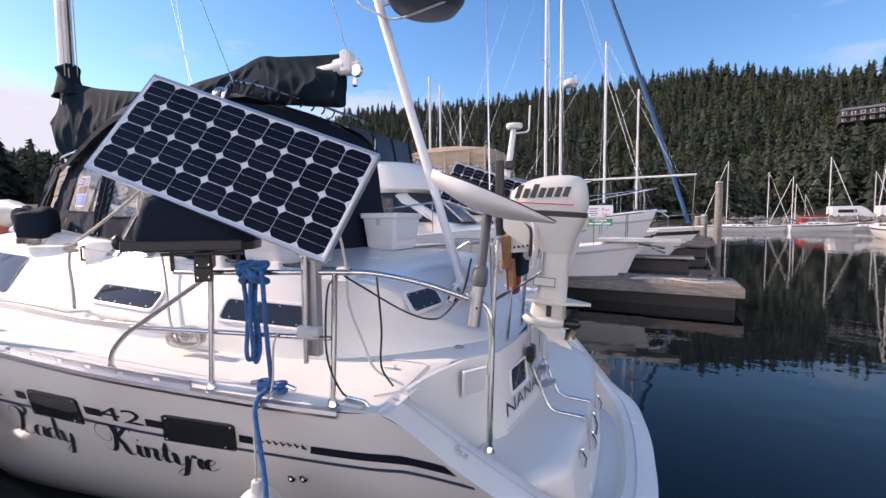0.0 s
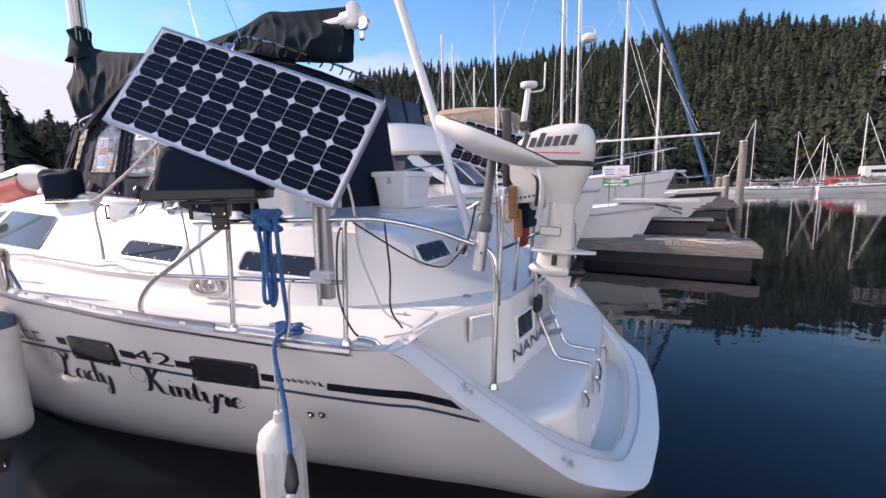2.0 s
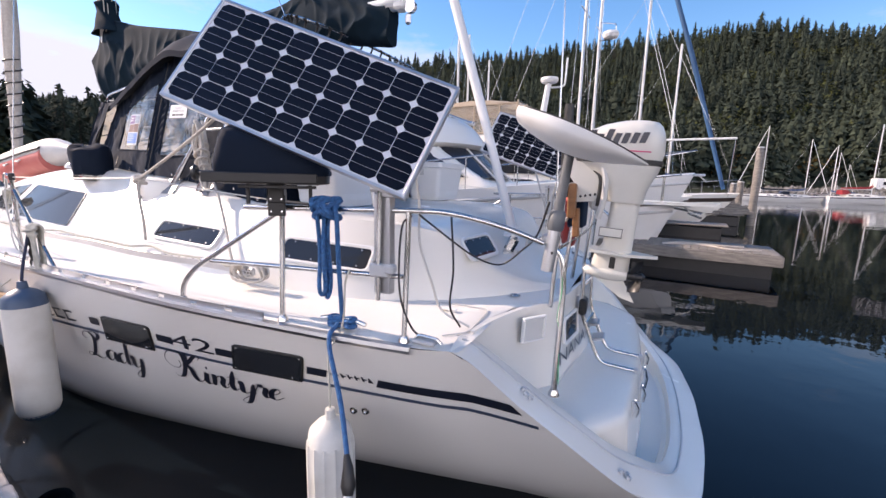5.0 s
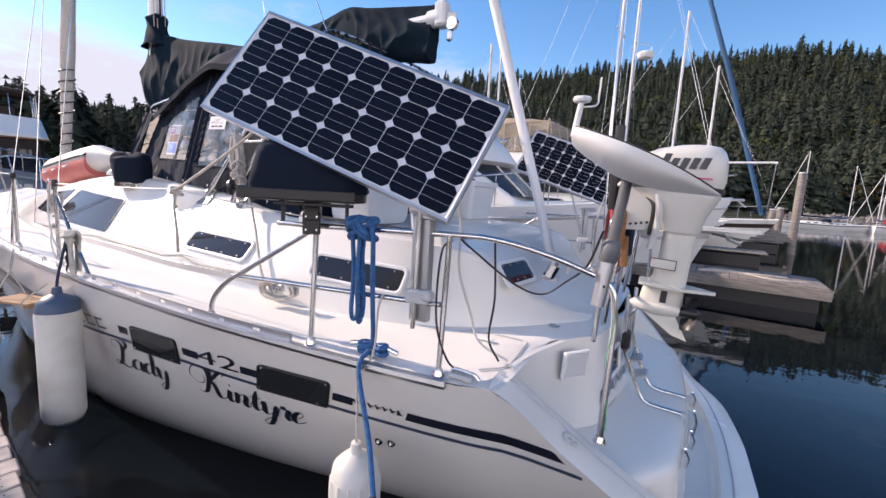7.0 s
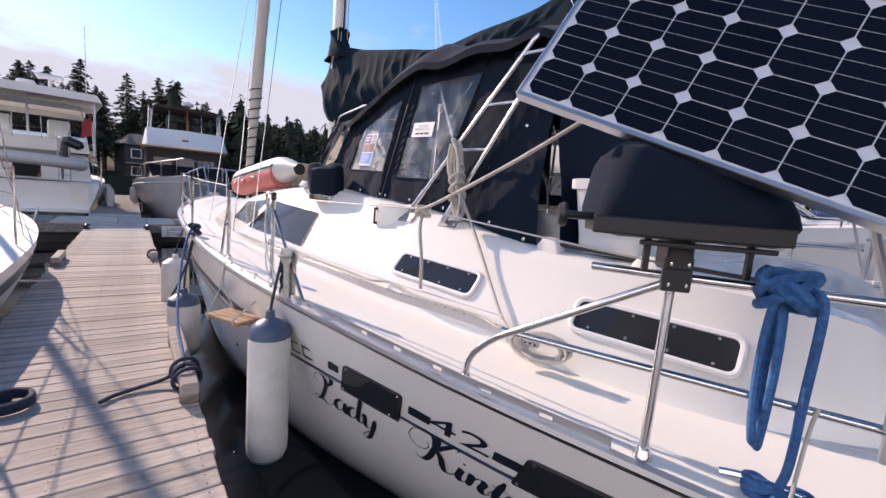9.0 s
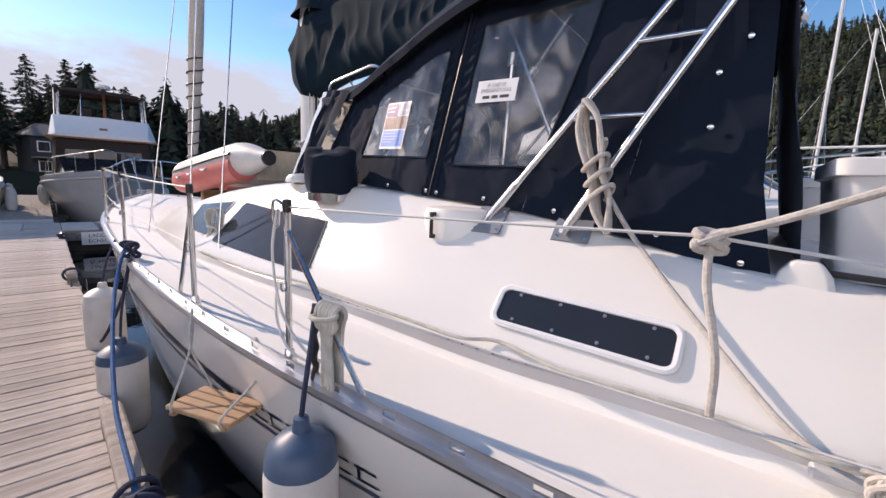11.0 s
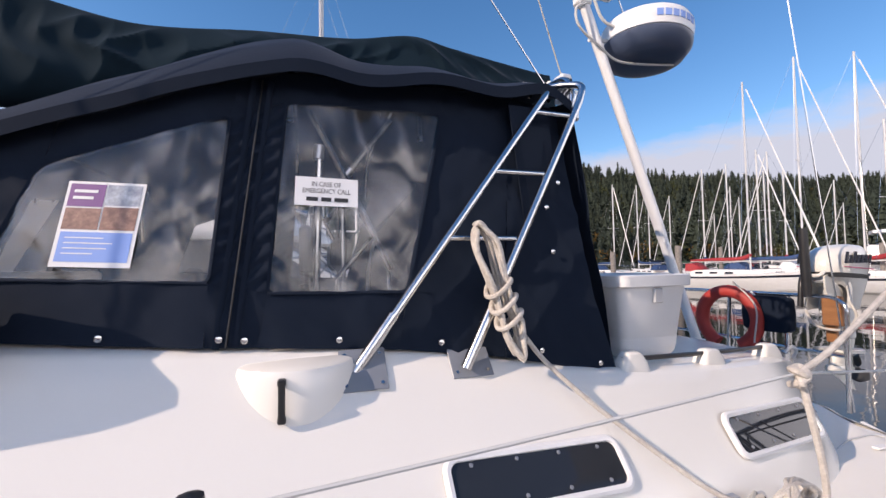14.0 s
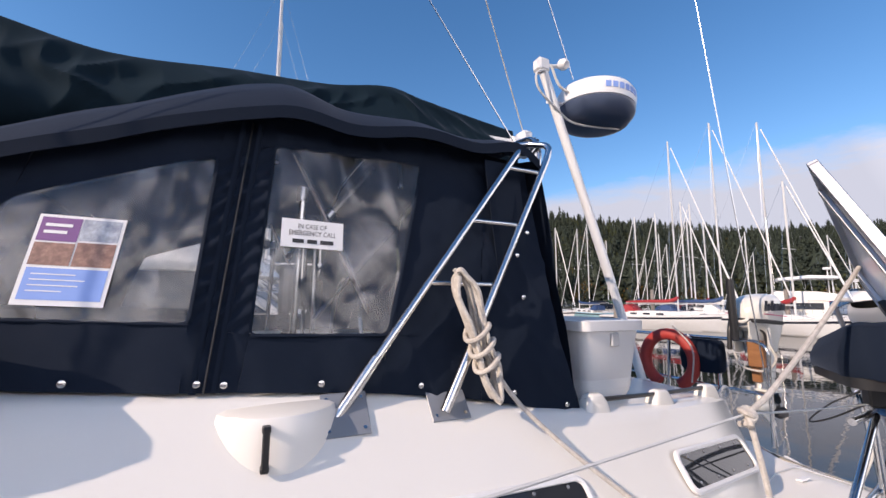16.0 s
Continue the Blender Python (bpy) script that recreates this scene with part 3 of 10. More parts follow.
glyph("L", 1.3, [(-0.1, 1.55), (-0.38, 1.75), (-0.3, 2.1), (0.1, 2.2), (0.45, 1.95), (0.5, 1.5), (0.36, 0.8), (0.2, 0.3), (-0.05, 0.02), (-0.32, 0.05), (-0.3, 0.28), (0.0, 0.3), (0.4, 0.06), (0.8, -0.04), (1.15, 0.25)], [(0.1, 2.2), (0.55, 2.32), (0.9, 2.2), (0.86, 1.85), (0.5, 1.5)])
glyph("a", 1.0, [(0.72, 0.82), (0.45, 1.0), (0.12, 0.7), (0.08, 0.25), (0.3, 0.0), (0.55, 0.25), (0.78, 0.95)], [(0.78, 0.95), (0.72, 0.3), (0.85, 0.02), (1.08, 0.25)])
glyph("d", 1.05, [(0.72, 0.82), (0.45, 1.0), (0.12, 0.7), (0.08, 0.25), (0.3, 0.0), (0.55, 0.25), (0.8, 0.95)], [(0.84, 2.1), (0.78, 1.2), (0.74, 0.3), (0.88, 0.02), (1.12, 0.25)])
glyph("y", 1.0, [(0.0, 0.72), (0.14, 0.98), (0.22, 0.6), (0.25, 0.15), (0.45, 0.0), (0.7, 0.3), (0.85, 0.95)], [(0.85, 0.95), (0.78, 0.1), (0.62, -0.75), (0.38, -1.0), (0.2, -0.8), (0.45, -0.4), (1.0, 0.22)])
glyph("K", 1.62, [(-0.25, 0.75), (-0.55, 0.9), (-0.78, 1.35), (-0.6, 1.95), (-0.1, 2.25), (0.3, 2.1), (0.45, 1.75), (0.42, 1.4)], [(-0.25, 0.75), (0.05, 0.85), (0.2, 1.2), (0.1, 1.5)], [(0.58, 2.28), (0.5, 1.5), (0.36, 0.6), (0.18, 0.1), (-0.1, -0.02), (-0.3, 0.16)], [(1.35, 1.95), (1.42, 2.2), (1.2, 2.25), (0.85, 1.75), (0.5, 1.2)], [(0.62, 1.28), (0.85, 0.75), (1.0, 0.2), (1.22, -0.02), (1.55, 0.28)])
glyph("i", 0.52, [(0.0, 0.3), (0.2, 0.97), (0.16, 0.3), (0.3, 0.0), (0.55, 0.25)], [(0.24, 1.5), (0.25, 1.38)])
glyph("n", 0.95, [(0.0, 0.7), (0.12, 0.98), (0.16, 0.6), (0.1, 0.0)], [(0.1, 0.0), (0.25, 0.7), (0.5, 1.0), (0.66, 0.8), (0.6, 0.3), (0.75, 0.0), (0.98, 0.25)])
glyph("t", 0.62, [(0.0, 0.3), (0.25, 1.0), (0.36, 1.7)], [(0.36, 1.7), (0.26, 0.5), (0.4, 0.0), (0.65, 0.25)], [(0.02, 1.08), (0.62, 1.12)])
glyph("r", 0.8, [(0.0, 0.3), (0.2, 1.08), (0.32, 0.86), (0.55, 0.86), (0.5, 0.3), (0.64, 0.0), (0.85, 0.25)])
glyph("e", 0.72, [(0.05, 0.4), (0.4, 0.55), (0.55, 0.85), (0.35, 1.0), (0.12, 0.65), (0.12, 0.2), (0.35, 0.0), (0.75, 0.35)])


def script(text, x0, z0, size, slope, shear=0.42):
    """Pointed-pen lettering laid on the port side: thick downstrokes, hairline upstrokes."""
    verts, faces = [], []
    pen_x = 0.0
    for ch in text:
        adv, strokes = PEN[ch]
        for st in strokes:
            pts = smooth_line([(pen_x + x + shear * y, y, 0) for x, y in st], 8)
            first = len(verts)
            for i, q in enumerate(pts):
                d = (pts[min(i + 1, len(pts) - 1)] - pts[max(i - 1, 0)]).normalized()
                end = min(1.0, 0.25 + min(i, len(pts) - 1 - i) / 4)
                hw = 0.022 + 0.125 * max(0.0, -d.y) ** 1.4 * end
                for s in (-1, 1):
                    px, py = q.x - d.y * hw * s, q.y + d.x * hw * s
                    x = x0 + px * size
                    verts.append(on_hull(x, z0 + py * size * 0.82 + slope * (x - x0), 0.0055))
            faces += [(first + 2 * i, first + 2 * i + 1, first + 2 * i + 3, first + 2 * i + 2) for i in range(len(pts) - 1)]
        pen_x += adv * 0.93
    part("boat_name", (verts, faces), M["stripe"], hull, "navy script boat name", smooth=False)


script("Lady", -4.06, 0.655, 0.132, -0.02)
script("Kintyre", -3.16, 0.668, 0.136, -0.045)
hull_text("model_number", "42", -3.0, -2.66, 0.955, 1.065, M["stripe"], 0.2, "navy model number")
# the maker's names stand as plain bars
for x0, x1, z in [(-4.90 + 0.135 * k, -4.90 + 0.135 * k + 0.105, 1.01) for k in range(7)]:
    part("name_bar", hull_strip(x0, x1, z - 0.045, z - 0.03, 0.03, 0.03), M["stripe"], hull)
    part("name_bar", hull_strip(x0 + 0.03, x1 + 0.03, z + 0.03, z + 0.045, 0.0, 0.0), M["stripe"], hull)
    part("name_bar", hull_strip(x0 + 0.02, x0 + 0.035, z - 0.03, z + 0.03, 0.02, 0.02), M["stripe"], hull)
for k in range(6):
    part("name_bar", hull_strip(-1.905 + 0.04 * k, -1.905 + 0.04 * k + 0.012, 0.963, 0.998), M["stripe"], hull)
    part("name_bar", hull_strip(-1.893 + 0.04 * k, -1.893 + 0.04 * k + 0.016, 0.976, 0.984), M["stripe"], hull)
part("emblem", hull_strip(-1.675, -1.645, 0.96, 0.998, 0.012, -0.012), M["stripe"], hull)
for x, z in ((-1.87, 0.69), (-1.79, 0.705), (-5.6, 0.55)):
    part("through_hull", lathe([(0.024, 0), (0.022, 0.01), (0.012, 0.012), (0.0, 0.004)], 14, Matrix.Translation(on_hull(x, z, 0.0)) @ Matrix.Rotation(radians(90), 4, "X")), M["steel"], hull)

# deck with its edge at the stern
rows = []
for i in range(61):
    x = -12.4 + (12.4 - 1.16) * i / 60
    b, z = BEAM(x) - 0.012, SHEER(x)
    rows.append([(x, -b + 2 * b * k / 20, z + 0.04 * (1 - (2 * k / 20 - 1) ** 2)) for k in range(21)])
rows.append([(-1.15 + 0.26 * max(0, min(1, (1.15 - abs(-1.6 + 3.2 * k / 20)) / 0.4)), -1.6 + 3.2 * k / 20, 1.255 + 0.03 * (1 - abs(2 * k / 20 - 1))) for k in range(21)])
deck = part("deck", loft(rows), M["deck"], yacht, "off-white non-skid deck")
# moulded hatch outline and drains on the quarter
hatch = bend([(-1.85, -1.72, 1.262), (-1.89, -1.36, 1.277), (-1.45, -1.24, 1.279), (-1.22, -1.24, 1.277), (-1.2, -1.6, 1.264), (-1.3, -1.70, 1.262)], 0.05)
part("hatch_seam", tube(hatch, 0.004, 6), M["tank"], deck)
part("hatch_latch", box(-1.42, -1.36, 1.283, 0.09, 0.035, 0.012, 0.004), M["white"], deck)
part("deck_filler", lathe([(0.035, 0), (0.035, 0.006), (0.024, 0.008), (0.02, 0.004), (0.0, 0.004)], 20, Matrix.Translation((-1.17, -0.9, 1.285))), M["steel"], deck)

HOUSE = [  # x, y foot, z foot, y shoulder, z shoulder, z middle
    (-9.6, 0.55, 1.50, 0.50, 1.52, 1.53), (-9.2, 0.90, 1.49, 0.80, 1.56, 1.60), (-8.4, 1.25, 1.48, 1.05, 1.66, 1.74), (-7.5, 1.48, 1.47, 1.20, 1.78, 1.90),
    (-6.6, 1.62, 1.46, 1.22, 1.94, 2.04), (-5.6, 1.68, 1.44, 1.225, 2.03, 2.07), (-4.6, 1.69, 1.43, 1.23, 1.985, 2.03), (-3.8, 1.68, 1.40, 1.225, 1.925, 1.97),
    (-3.2, 1.63, 1.39, 1.27, 1.825, 1.86), (-2.6, 1.58, 1.37, 1.27, 1.77, 1.80), (-2.0, 1.46, 1.34, 1.22, 1.745, 1.77), (-1.7, 1.31, 1.31, 1.12, 1.71, 1.735), (-1.55, 1.20, 1.30, 1.02, 1.65, 1.68),
    (-1.42, 1.08, 1.29, 0.90, 1.49, 1.52), (-1.25, 0.91, 1.285, 0.78, 1.38, 1.40), (-1.1, 0.72, 1.28, 0.62, 1.31, 1.325), (-1.02, 0.60, 1.28, 0.50, 1.285, 1.295)]
tabs = [curve([(h[0], h[k]) for h in HOUSE]) for k in range(1, 6)]


def house_at(x):
    return [t(x) for t in tabs]


def house_side(x, z):
    """The house's port side at a height: y."""
    yf, zf, ys, zs, zm = house_at(x)
    u = (z - zf) / (zs - zf)
    return -(yf + (ys - yf) * u)


rows = []
for i in range(86):
    x = -9.6 + 8.58 * i / 85
    yf, zf, ys, zs, zm = house_at(x)
    half = [(-yf - 0.03, zf - 0.07), (-yf, zf), (-yf + (yf - ys) * 0.45, zf + (zs - zf) * 0.45), (-yf + (yf - ys) * 0.86, zf + (zs - zf) * 0.86), (-ys - 0.015, zs - 0.012), (-ys + 0.03, zs + 0.004), (-ys * 0.92, zs + (zm - zs) * 0.15), (-ys * 0.6, zs + (zm - zs) * 0.6), (0, zm)]
    rows.append([(x, y, z) for y, z in half] + [(x, -y, z) for y, z in half[-2::-1]])
house = part("deckhouse", loft(rows, cap=True), M["gel"], yacht, "smooth white moulded deckhouse")


def on_house(x, z, out=0.0):
    y = house_side(x, z)
    yf, zf, ys, zs, zm = house_at(x)
    n = Vector((0, -(zs - zf), (yf - ys))).normalized()
    return Vector((x, y, z)) + n * out


def portlight(name, origin, ux, uz, w, h, r=0.05):
    """A framed smoked port; ux, uz span its plane, it looks along uz x ux."""
    ux, uz = Vector(ux).normalized(), Vector(uz).normalized()
    nn = ux.cross(uz).normalized()
    o = Vector(origin)

    def ring(ww, hh, rr, d):
        return [o + ux * a + uz * b + nn * d for a, b in round_rect(ww, hh, rr)]
    rings = [ring(w, h, r, 0.0), ring(w, h, r, 0.012), ring(w - 0.02, h - 0.02, r - 0.008, 0.018), ring(w - 0.045, h - 0.045, r - 0.02, 0.016), ring(w - 0.05, h - 0.05, r - 0.022, 0.006)]
    fr = part(name, loft([q + q[:1] for q in rings]), M["white"], house, "white plastic frame around smoked glass")
    g = ring(w - 0.046, h - 0.046, r - 0.02, 0.009)
    part("pane", (g, [tuple(range(len(g)))]), M["acrylic"], fr, smooth=False)
    for a in (-0.36, -0.12, 0.12, 0.36):
        for b in (-0.28, 0.3):
            c = o + ux * (a * w) + uz * (b * h) + nn * 0.009
            part("knob", lathe([(0.007, 0), (0.006, 0.004), (0, 0.005)], 8, Matrix.Translation(c) @ nn.to_track_quat("Z", "Y").to_matrix().to_4x4()), M["pad"], fr)


def side_port(xc, zc, w, h):
    d = 0.2
    a, b = on_house(xc - d, zc + 0.01), on_house(xc + d, zc - 0.01)
    lo, hi = on_house(xc, zc - 0.06), on_house(xc, zc + 0.06)
    portlight("portlight", on_house(xc, zc, 0.001), (b - a), (hi - lo), w, h)


side_port(-3.495, 1.567, 0.675, 0.185)
side_port(-2.272, 1.522, 0.675, 0.185)
pc = Vector((-1.462, -0.83, 1.553))
portlight("portlight", pc + Vector((0.012, -0.006, 0.014)), (0.06, 0.31, 0.01), (-0.075, 0.03, 0.09), 0.36, 0.185, 0.045)


def house_pane(pts, out=0.005):
    """Smoked panel on the port side between four (x, z) corners."""
    (xa, za), (xb, zb), (xc, zc), (xd, zd) = pts
    rows = []
    for i in range(13):
        t = i / 12
        row = []
        for k in range(5):
            u = k / 4
            xt, zt = xa + (xb - xa) * t, za + (zb - za) * t
            xl, zl = xd + (xc - xd) * t, zd + (zc - zd) * t
            row.append(on_house(xt + (xl - xt) * u, zt + (zl - zt) * u, out))
        rows.append(row)
    return loft(rows)


for pts in ([(-6.18, 1.855), (-5.10, 1.805), (-5.0, 1.53), (-6.28, 1.565)], [(-7.05, 1.79), (-6.38, 1.85), (-6.47, 1.59), (-7.0, 1.60)]):
    w = part("cabin_window", house_pane(pts), M["window"], house, "smoked acrylic cabin window panel")
    cs = [on_house(x, z, 0.004) for x, z in pts]
    part("edge", tube(bend([*cs, cs[0], cs[1]], 0.03), 0.004, 6), M["black"], w)
    for k in range(4):
        for j in (0.12, 0.5, 0.88):
            q = cs[k].lerp(cs[(k + 1) % 4], j)
            c0 = sum(cs, Vector()) / 4
            q = q + (q - c0).normalized() * 0.022
            part("screw", lathe([(0.007, 0), (0.005, 0.003), (0, 0.003)], 7, Matrix.Translation(q) @ Matrix.Rotation(radians(60), 4, "X")), M["steel"], w)
# moulded winch plinth with its grab strap, deck vent dome, traveller blocks
part("winch_plinth", lathe([(0.215, -0.22), (0.21, -0.12), (0.205, 0.03), (0.195, 0.05), (0.17, 0.06), (0.0, 0.065)], 36, Matrix.Translation((-4.25, -1.175, 1.885))), M["gel"], house)
part("grab_strap", join(box(-4.288, -1.40, 1.856, 0.02, 0.012, 0.115, 0.004), box(-4.288, -1.39, 1.802, 0.024, 0.03, 0.02, 0.004), box(-4.288, -1.39, 1.91, 0.024, 0.03, 0.02, 0.004)), M["black"], house)
part("vent_dome", lathe([(0.11, 0), (0.105, 0.03), (0.08, 0.055), (0.0, 0.065)], 20, Matrix.Translation((-5.66, -1.20, 2.03))), M["gel"], house)
for x, fy in ((-2.88, -1.24), (-2.38, -1.20), (-1.88, -1.13)):
    part("traveller_foot", moved(loft([[(a * w_, b * d_, z) for a, b in round_rect(1, 1, 0.2)] for w_, d_, z in ((0.16, 0.09, -0.03), (0.13, 0.075, 0.02), (0.08, 0.06, 0.055), (0.05, 0.04, 0.062))], close=True, cap=True), Matrix.Translation((x, fy, house_at(x)[3] + 0.008))), M["gel"], house)
part("traveller_bar", tube([(-2.93, -1.245, 1.832), (-2.38, -1.20, 1.808), (-1.83, -1.12, 1.785)], 0.011, 8), M["black"], house)

# perforated track along the foot of the house, car at its end
for side in (-1, 1):
    rows_ = []
    for i in range(41):
        x = -6.6 + 3.85 * i / 40
        yf, zf = house_at(x)[:2]
        y = side * (yf - 0.012)
        rows_.append([(x, y - 0.018, zf - 0.01), (x, y - 0.018, zf + 0.030), (x, y + 0.018, zf + 0.030), (x, y + 0.018, zf - 0.01)])
    tr = part("genoa_track", loft(rows_, close=True, cap=True), M["alu"], yacht, "aluminium track drilled with holes")
    if side < 0:
        for i in range(56):
            x = -6.55 + 3.75 * i / 55
            yf, zf = house_at(x)[:2]
            part("hole", lathe([(0.0075, 0), (0.006, 0.001), (0, 0.001)], 8, Matrix.Translation((x, -yf + 0.012, zf + 0.0298))), M["black"], tr)
car = part("track_car", join(box(-2.78, -1.63, 1.375, 0.12, 0.04, 0.035, 0.008), box(-2.70, -1.63, 1.40, 0.07, 0.03, 0.05, 0.01)), M["tank"], yacht, "grey genoa car on the track")
for k in range(5):
    part("sheave_hole", lathe([(0.007, 0), (0, 0.001)], 8, Matrix.Translation((-2.73 + 0.013 * k, -1.647, 1.40 + (0.012 if k % 2 else -0.008))) @ Matrix.Rotation(radians(90), 4, "X")), M["black"], car)

# toe rail with slots
for side in (-1, 1):
    xs_ = [-12.2 + 0.24 * (k // 2) + (0.19 if k % 2 else 0.0) for k in range(84)]
    zs_ = (0.0, 0.012, 0.032, 0.042)
    tv = [(x, side * (BEAM(x) - 0.022 - inn), SHEER(x) + z) for inn in (0.0, 0.007) for x in xs_ for z in zs_]
    tf, n1 = [], 4 * len(xs_)
    for c in range(len(xs_) - 1):
        for q in range(3):
            a, b, d, e = 4 * c + q, 4 * c + q + 1, 4 * c + 5 + q, 4 * c + 4 + q
            if q == 1 and c % 2:
                tf += [(i, j, j + n1, i + n1) for i, j in ((a, b), (b, d), (d, e), (e, a))]
            else:
                tf += [(a, b, d, e), (e + n1, d + n1, b + n1, a + n1)]
        tf += [(4 * c, 4 * c + 4, 4 * c + 4 + n1, 4 * c + n1), (4 * c + 3, 4 * c + 3 + n1, 4 * c + 7 + n1, 4 * c + 7)]
    part("toe_rail", (tv, tf), M["alu"], yacht, "slotted aluminium toe rail", smooth=False)
    rows_ = []
    for i in range(61):
        x = -12.35 + 10.98 * i / 60
        b, z = BEAM(x), SHEER(x)
        rows_.append([(x, side * (b - 0.03), z + 0.006), (x, side * (b + 0.006), z + 0.006), (x, side * (b + 0.01), z - 0.012), (x, side * (b + 0.0), z - 0.03)])
    part("rub_strip", loft(rows_ if side > 0 else [r[::-1] for r in rows_]), M["alu"], yacht)

# ---- stern scoop ----
INNER = [(-1.22, 1.64, 1.262), (-1.16, 1.60, 1.23), (-1.02, 1.50, 1.09), (-0.84, 1.40, 0.92), (-0.68, 1.31, 0.78), (-0.56, 1.22, 0.66), (-0.45, 1.08, 0.54), (-0.26, 0.84, 0.37), (-0.19, 0.55, 0.33), (-0.165, 0.27, 0.32), (-0.16, 0.0, 0.315)]


def both(pts):
    return [Vector((x, -y, z)) for x, y, z in pts] + [Vector(p) for p in pts[-2::-1]]


o, i_ = smooth_line(both(STERN), 4), smooth_line(both(INNER), 4)
mid = [a.lerp(b, 0.45) + Vector((0, 0, 0.014)) for a, b in zip(o, i_)]
q1 = [a.lerp(b, 0.9) + Vector((0, 0, 0.008)) for a, b in zip(o, i_)]
low = [Vector((p.x - 0.02, p.y * 0.985, max(0.27, p.z - 0.06))) for p in i_]
floor_ = [Vector((p.x - 0.05, max(-1.14, min(1.14, p.y * 0.96)), 0.26)) for p in i_]
cap_rim = part("stern_gunwale", loft([[a, b, c, d, e, f] for a, b, c, d, e, f in zip(o, mid, q1, i_, low, floor_)]), M["gel"], yacht, "white gunwale curving down round the stern")
part("gunwale_groove", tube([a.lerp(b, 0.66) + Vector((0, 0, 0.0125)) for a, b in zip(o[1:-1], i_[1:-1])], 0.0065, 6), M["tank"], cap_rim)
for px, py, pz in ((-0.90, -1.60, 1.01), (-0.88, -1.575, 0.985), (-0.92, -1.575, 1.02), (-0.455, -1.33, 0.578), (-0.43, -1.30, 0.552), (-0.42, -1.325, 0.548)):
    part("screw", lathe([(0.012, -0.004), (0.01, 0.012), (0, 0.013)], 10, Matrix.Translation((px, py, pz)) @ Matrix.Rotation(radians(25), 4, "Y")), M["tank"], cap_rim)
part("swim_platform", ([Vector((p.x, p.y, 0.262)) for p in floor_], [tuple(range(len(floor_)))]), M["deck"], yacht)
rows_ = []
for k in range(33):
    y = -1.33 + 2.66 * k / 32
    xf = -0.40 - 0.04 * (abs(y) / 0.8) ** 2 - 0.9 * max(0, abs(y) - 1.0) ** 1.3
    rows_.append([(-0.98, y, 0.735), (xf - 0.10, y, 0.73), (xf - 0.03, y, 0.722), (xf, y, 0.70), (xf + 0.012, y, 0.66), (xf + 0.05, max(-1.0, min(1.0, y)), 0.265)])
part("stern_seat", loft([r[::-1] for r in rows_]), M["gel"], yacht)
TRANS = [(-1.17, -1.60), (-1.15, -1.42), (-1.10, -1.22), (-1.02, -1.0), (-0.92, -0.86), (-0.885, -0.66), (-0.85, -0.35), (-0.82, 0.0)]
tl = smooth_line([(x, y, 0) for x, y in TRANS] + [(x, -y, 0) for x, y in TRANS[-2::-1]], 4)
rows_ = [[(p.x + dx, max(-lim, min(lim, p.y)), z) for dx, lim, z in ((-0.03, 1.7, 1.272), (-0.008, 1.7, 1.268), (0.0, 1.7, 1.25), (0.02, 1.48, 1.0), (0.04, 1.26, 0.70), (0.05, 0.98, 0.34))] for p in tl]
transom = part("transom", loft([r[::-1] for r in rows_]), M["gel"], yacht)


def on_transom(y, z, out=0.004):
    return Vector((curve([(-0.86, -0.92), (-0.66, -0.885), (-0.35, -0.85), (0.0, -0.82), (0.35, -0.85), (0.66, -0.885), (0.86, -0.92)])(y) + 0.02 * (1.25 - z) / 0.25 + out, y, z))


g = lettering("NANAIMO", 1.0)
a, b = width_of(g)
part("port_name", ([on_transom(-0.82 + (p[0] - a) / (b - a) * 1.0, 0.838 + p[1] * 0.13, 0.008) for p in g[0]], g[1]), M["stripe"], transom, "navy home port lettering", smooth=False)
for yc, zc, w, h, mat in ((-0.60, 1.045, 0.30, 0.17, "acrylic"), (0.62, 1.06, 0.30, 0.16, "white")):
    pts = [on_transom(yc + u, zc + v, 0.012) for u, v in round_rect(w, h, 0.03)]
    fr = part("transom_port", tube(pts + pts[:2], 0.012, 6), M["white"], transom)
    part("pane", (pts, [tuple(range(len(pts)))]), M[mat], fr, smooth=False)
part("step_line", tube([on_transom(-0.82, 0.752), on_transom(-0.45, 0.752)], 0.004, 6), M["tank"], transom)
# louvred vent on the quarter wall
vm = Matrix.Translation((-0.990, -1.115, 1.165)) @ Matrix.Rotation(radians(-34), 4, "Z") @ Matrix.Rotation(radians(4), 4, "Y") @ Matrix.Diagonal((1.6, 0.86, 0.86, 1))
vent = part("louvre_vent", moved(join(box(0, 0, 0.082, 0.016, 0.20, 0.016, 0.004), box(0, 0, -0.082, 0.016, 0.20, 0.016, 0.004), box(0, 0.092, 0, 0.016, 0.016, 0.15, 0.004), box(0, -0.092, 0, 0.016, 0.016, 0.15, 0.004)), vm), M["white"], transom, "white louvred vent")
# black sheet put in as the shade between the slats
part("backing", moved(box(-0.010, 0, 0, 0.004, 0.18, 0.16), vm), M["black"], vent)
for k in range(7):
    part("slat", moved(moved(box(0, 0, 0, 0.016, 0.168, 0.003), Matrix.Rotation(radians(40), 4, "Y")), vm @ Matrix.Translation((0.0, 0, -0.063 + 0.021 * k))), M["white"], vent)
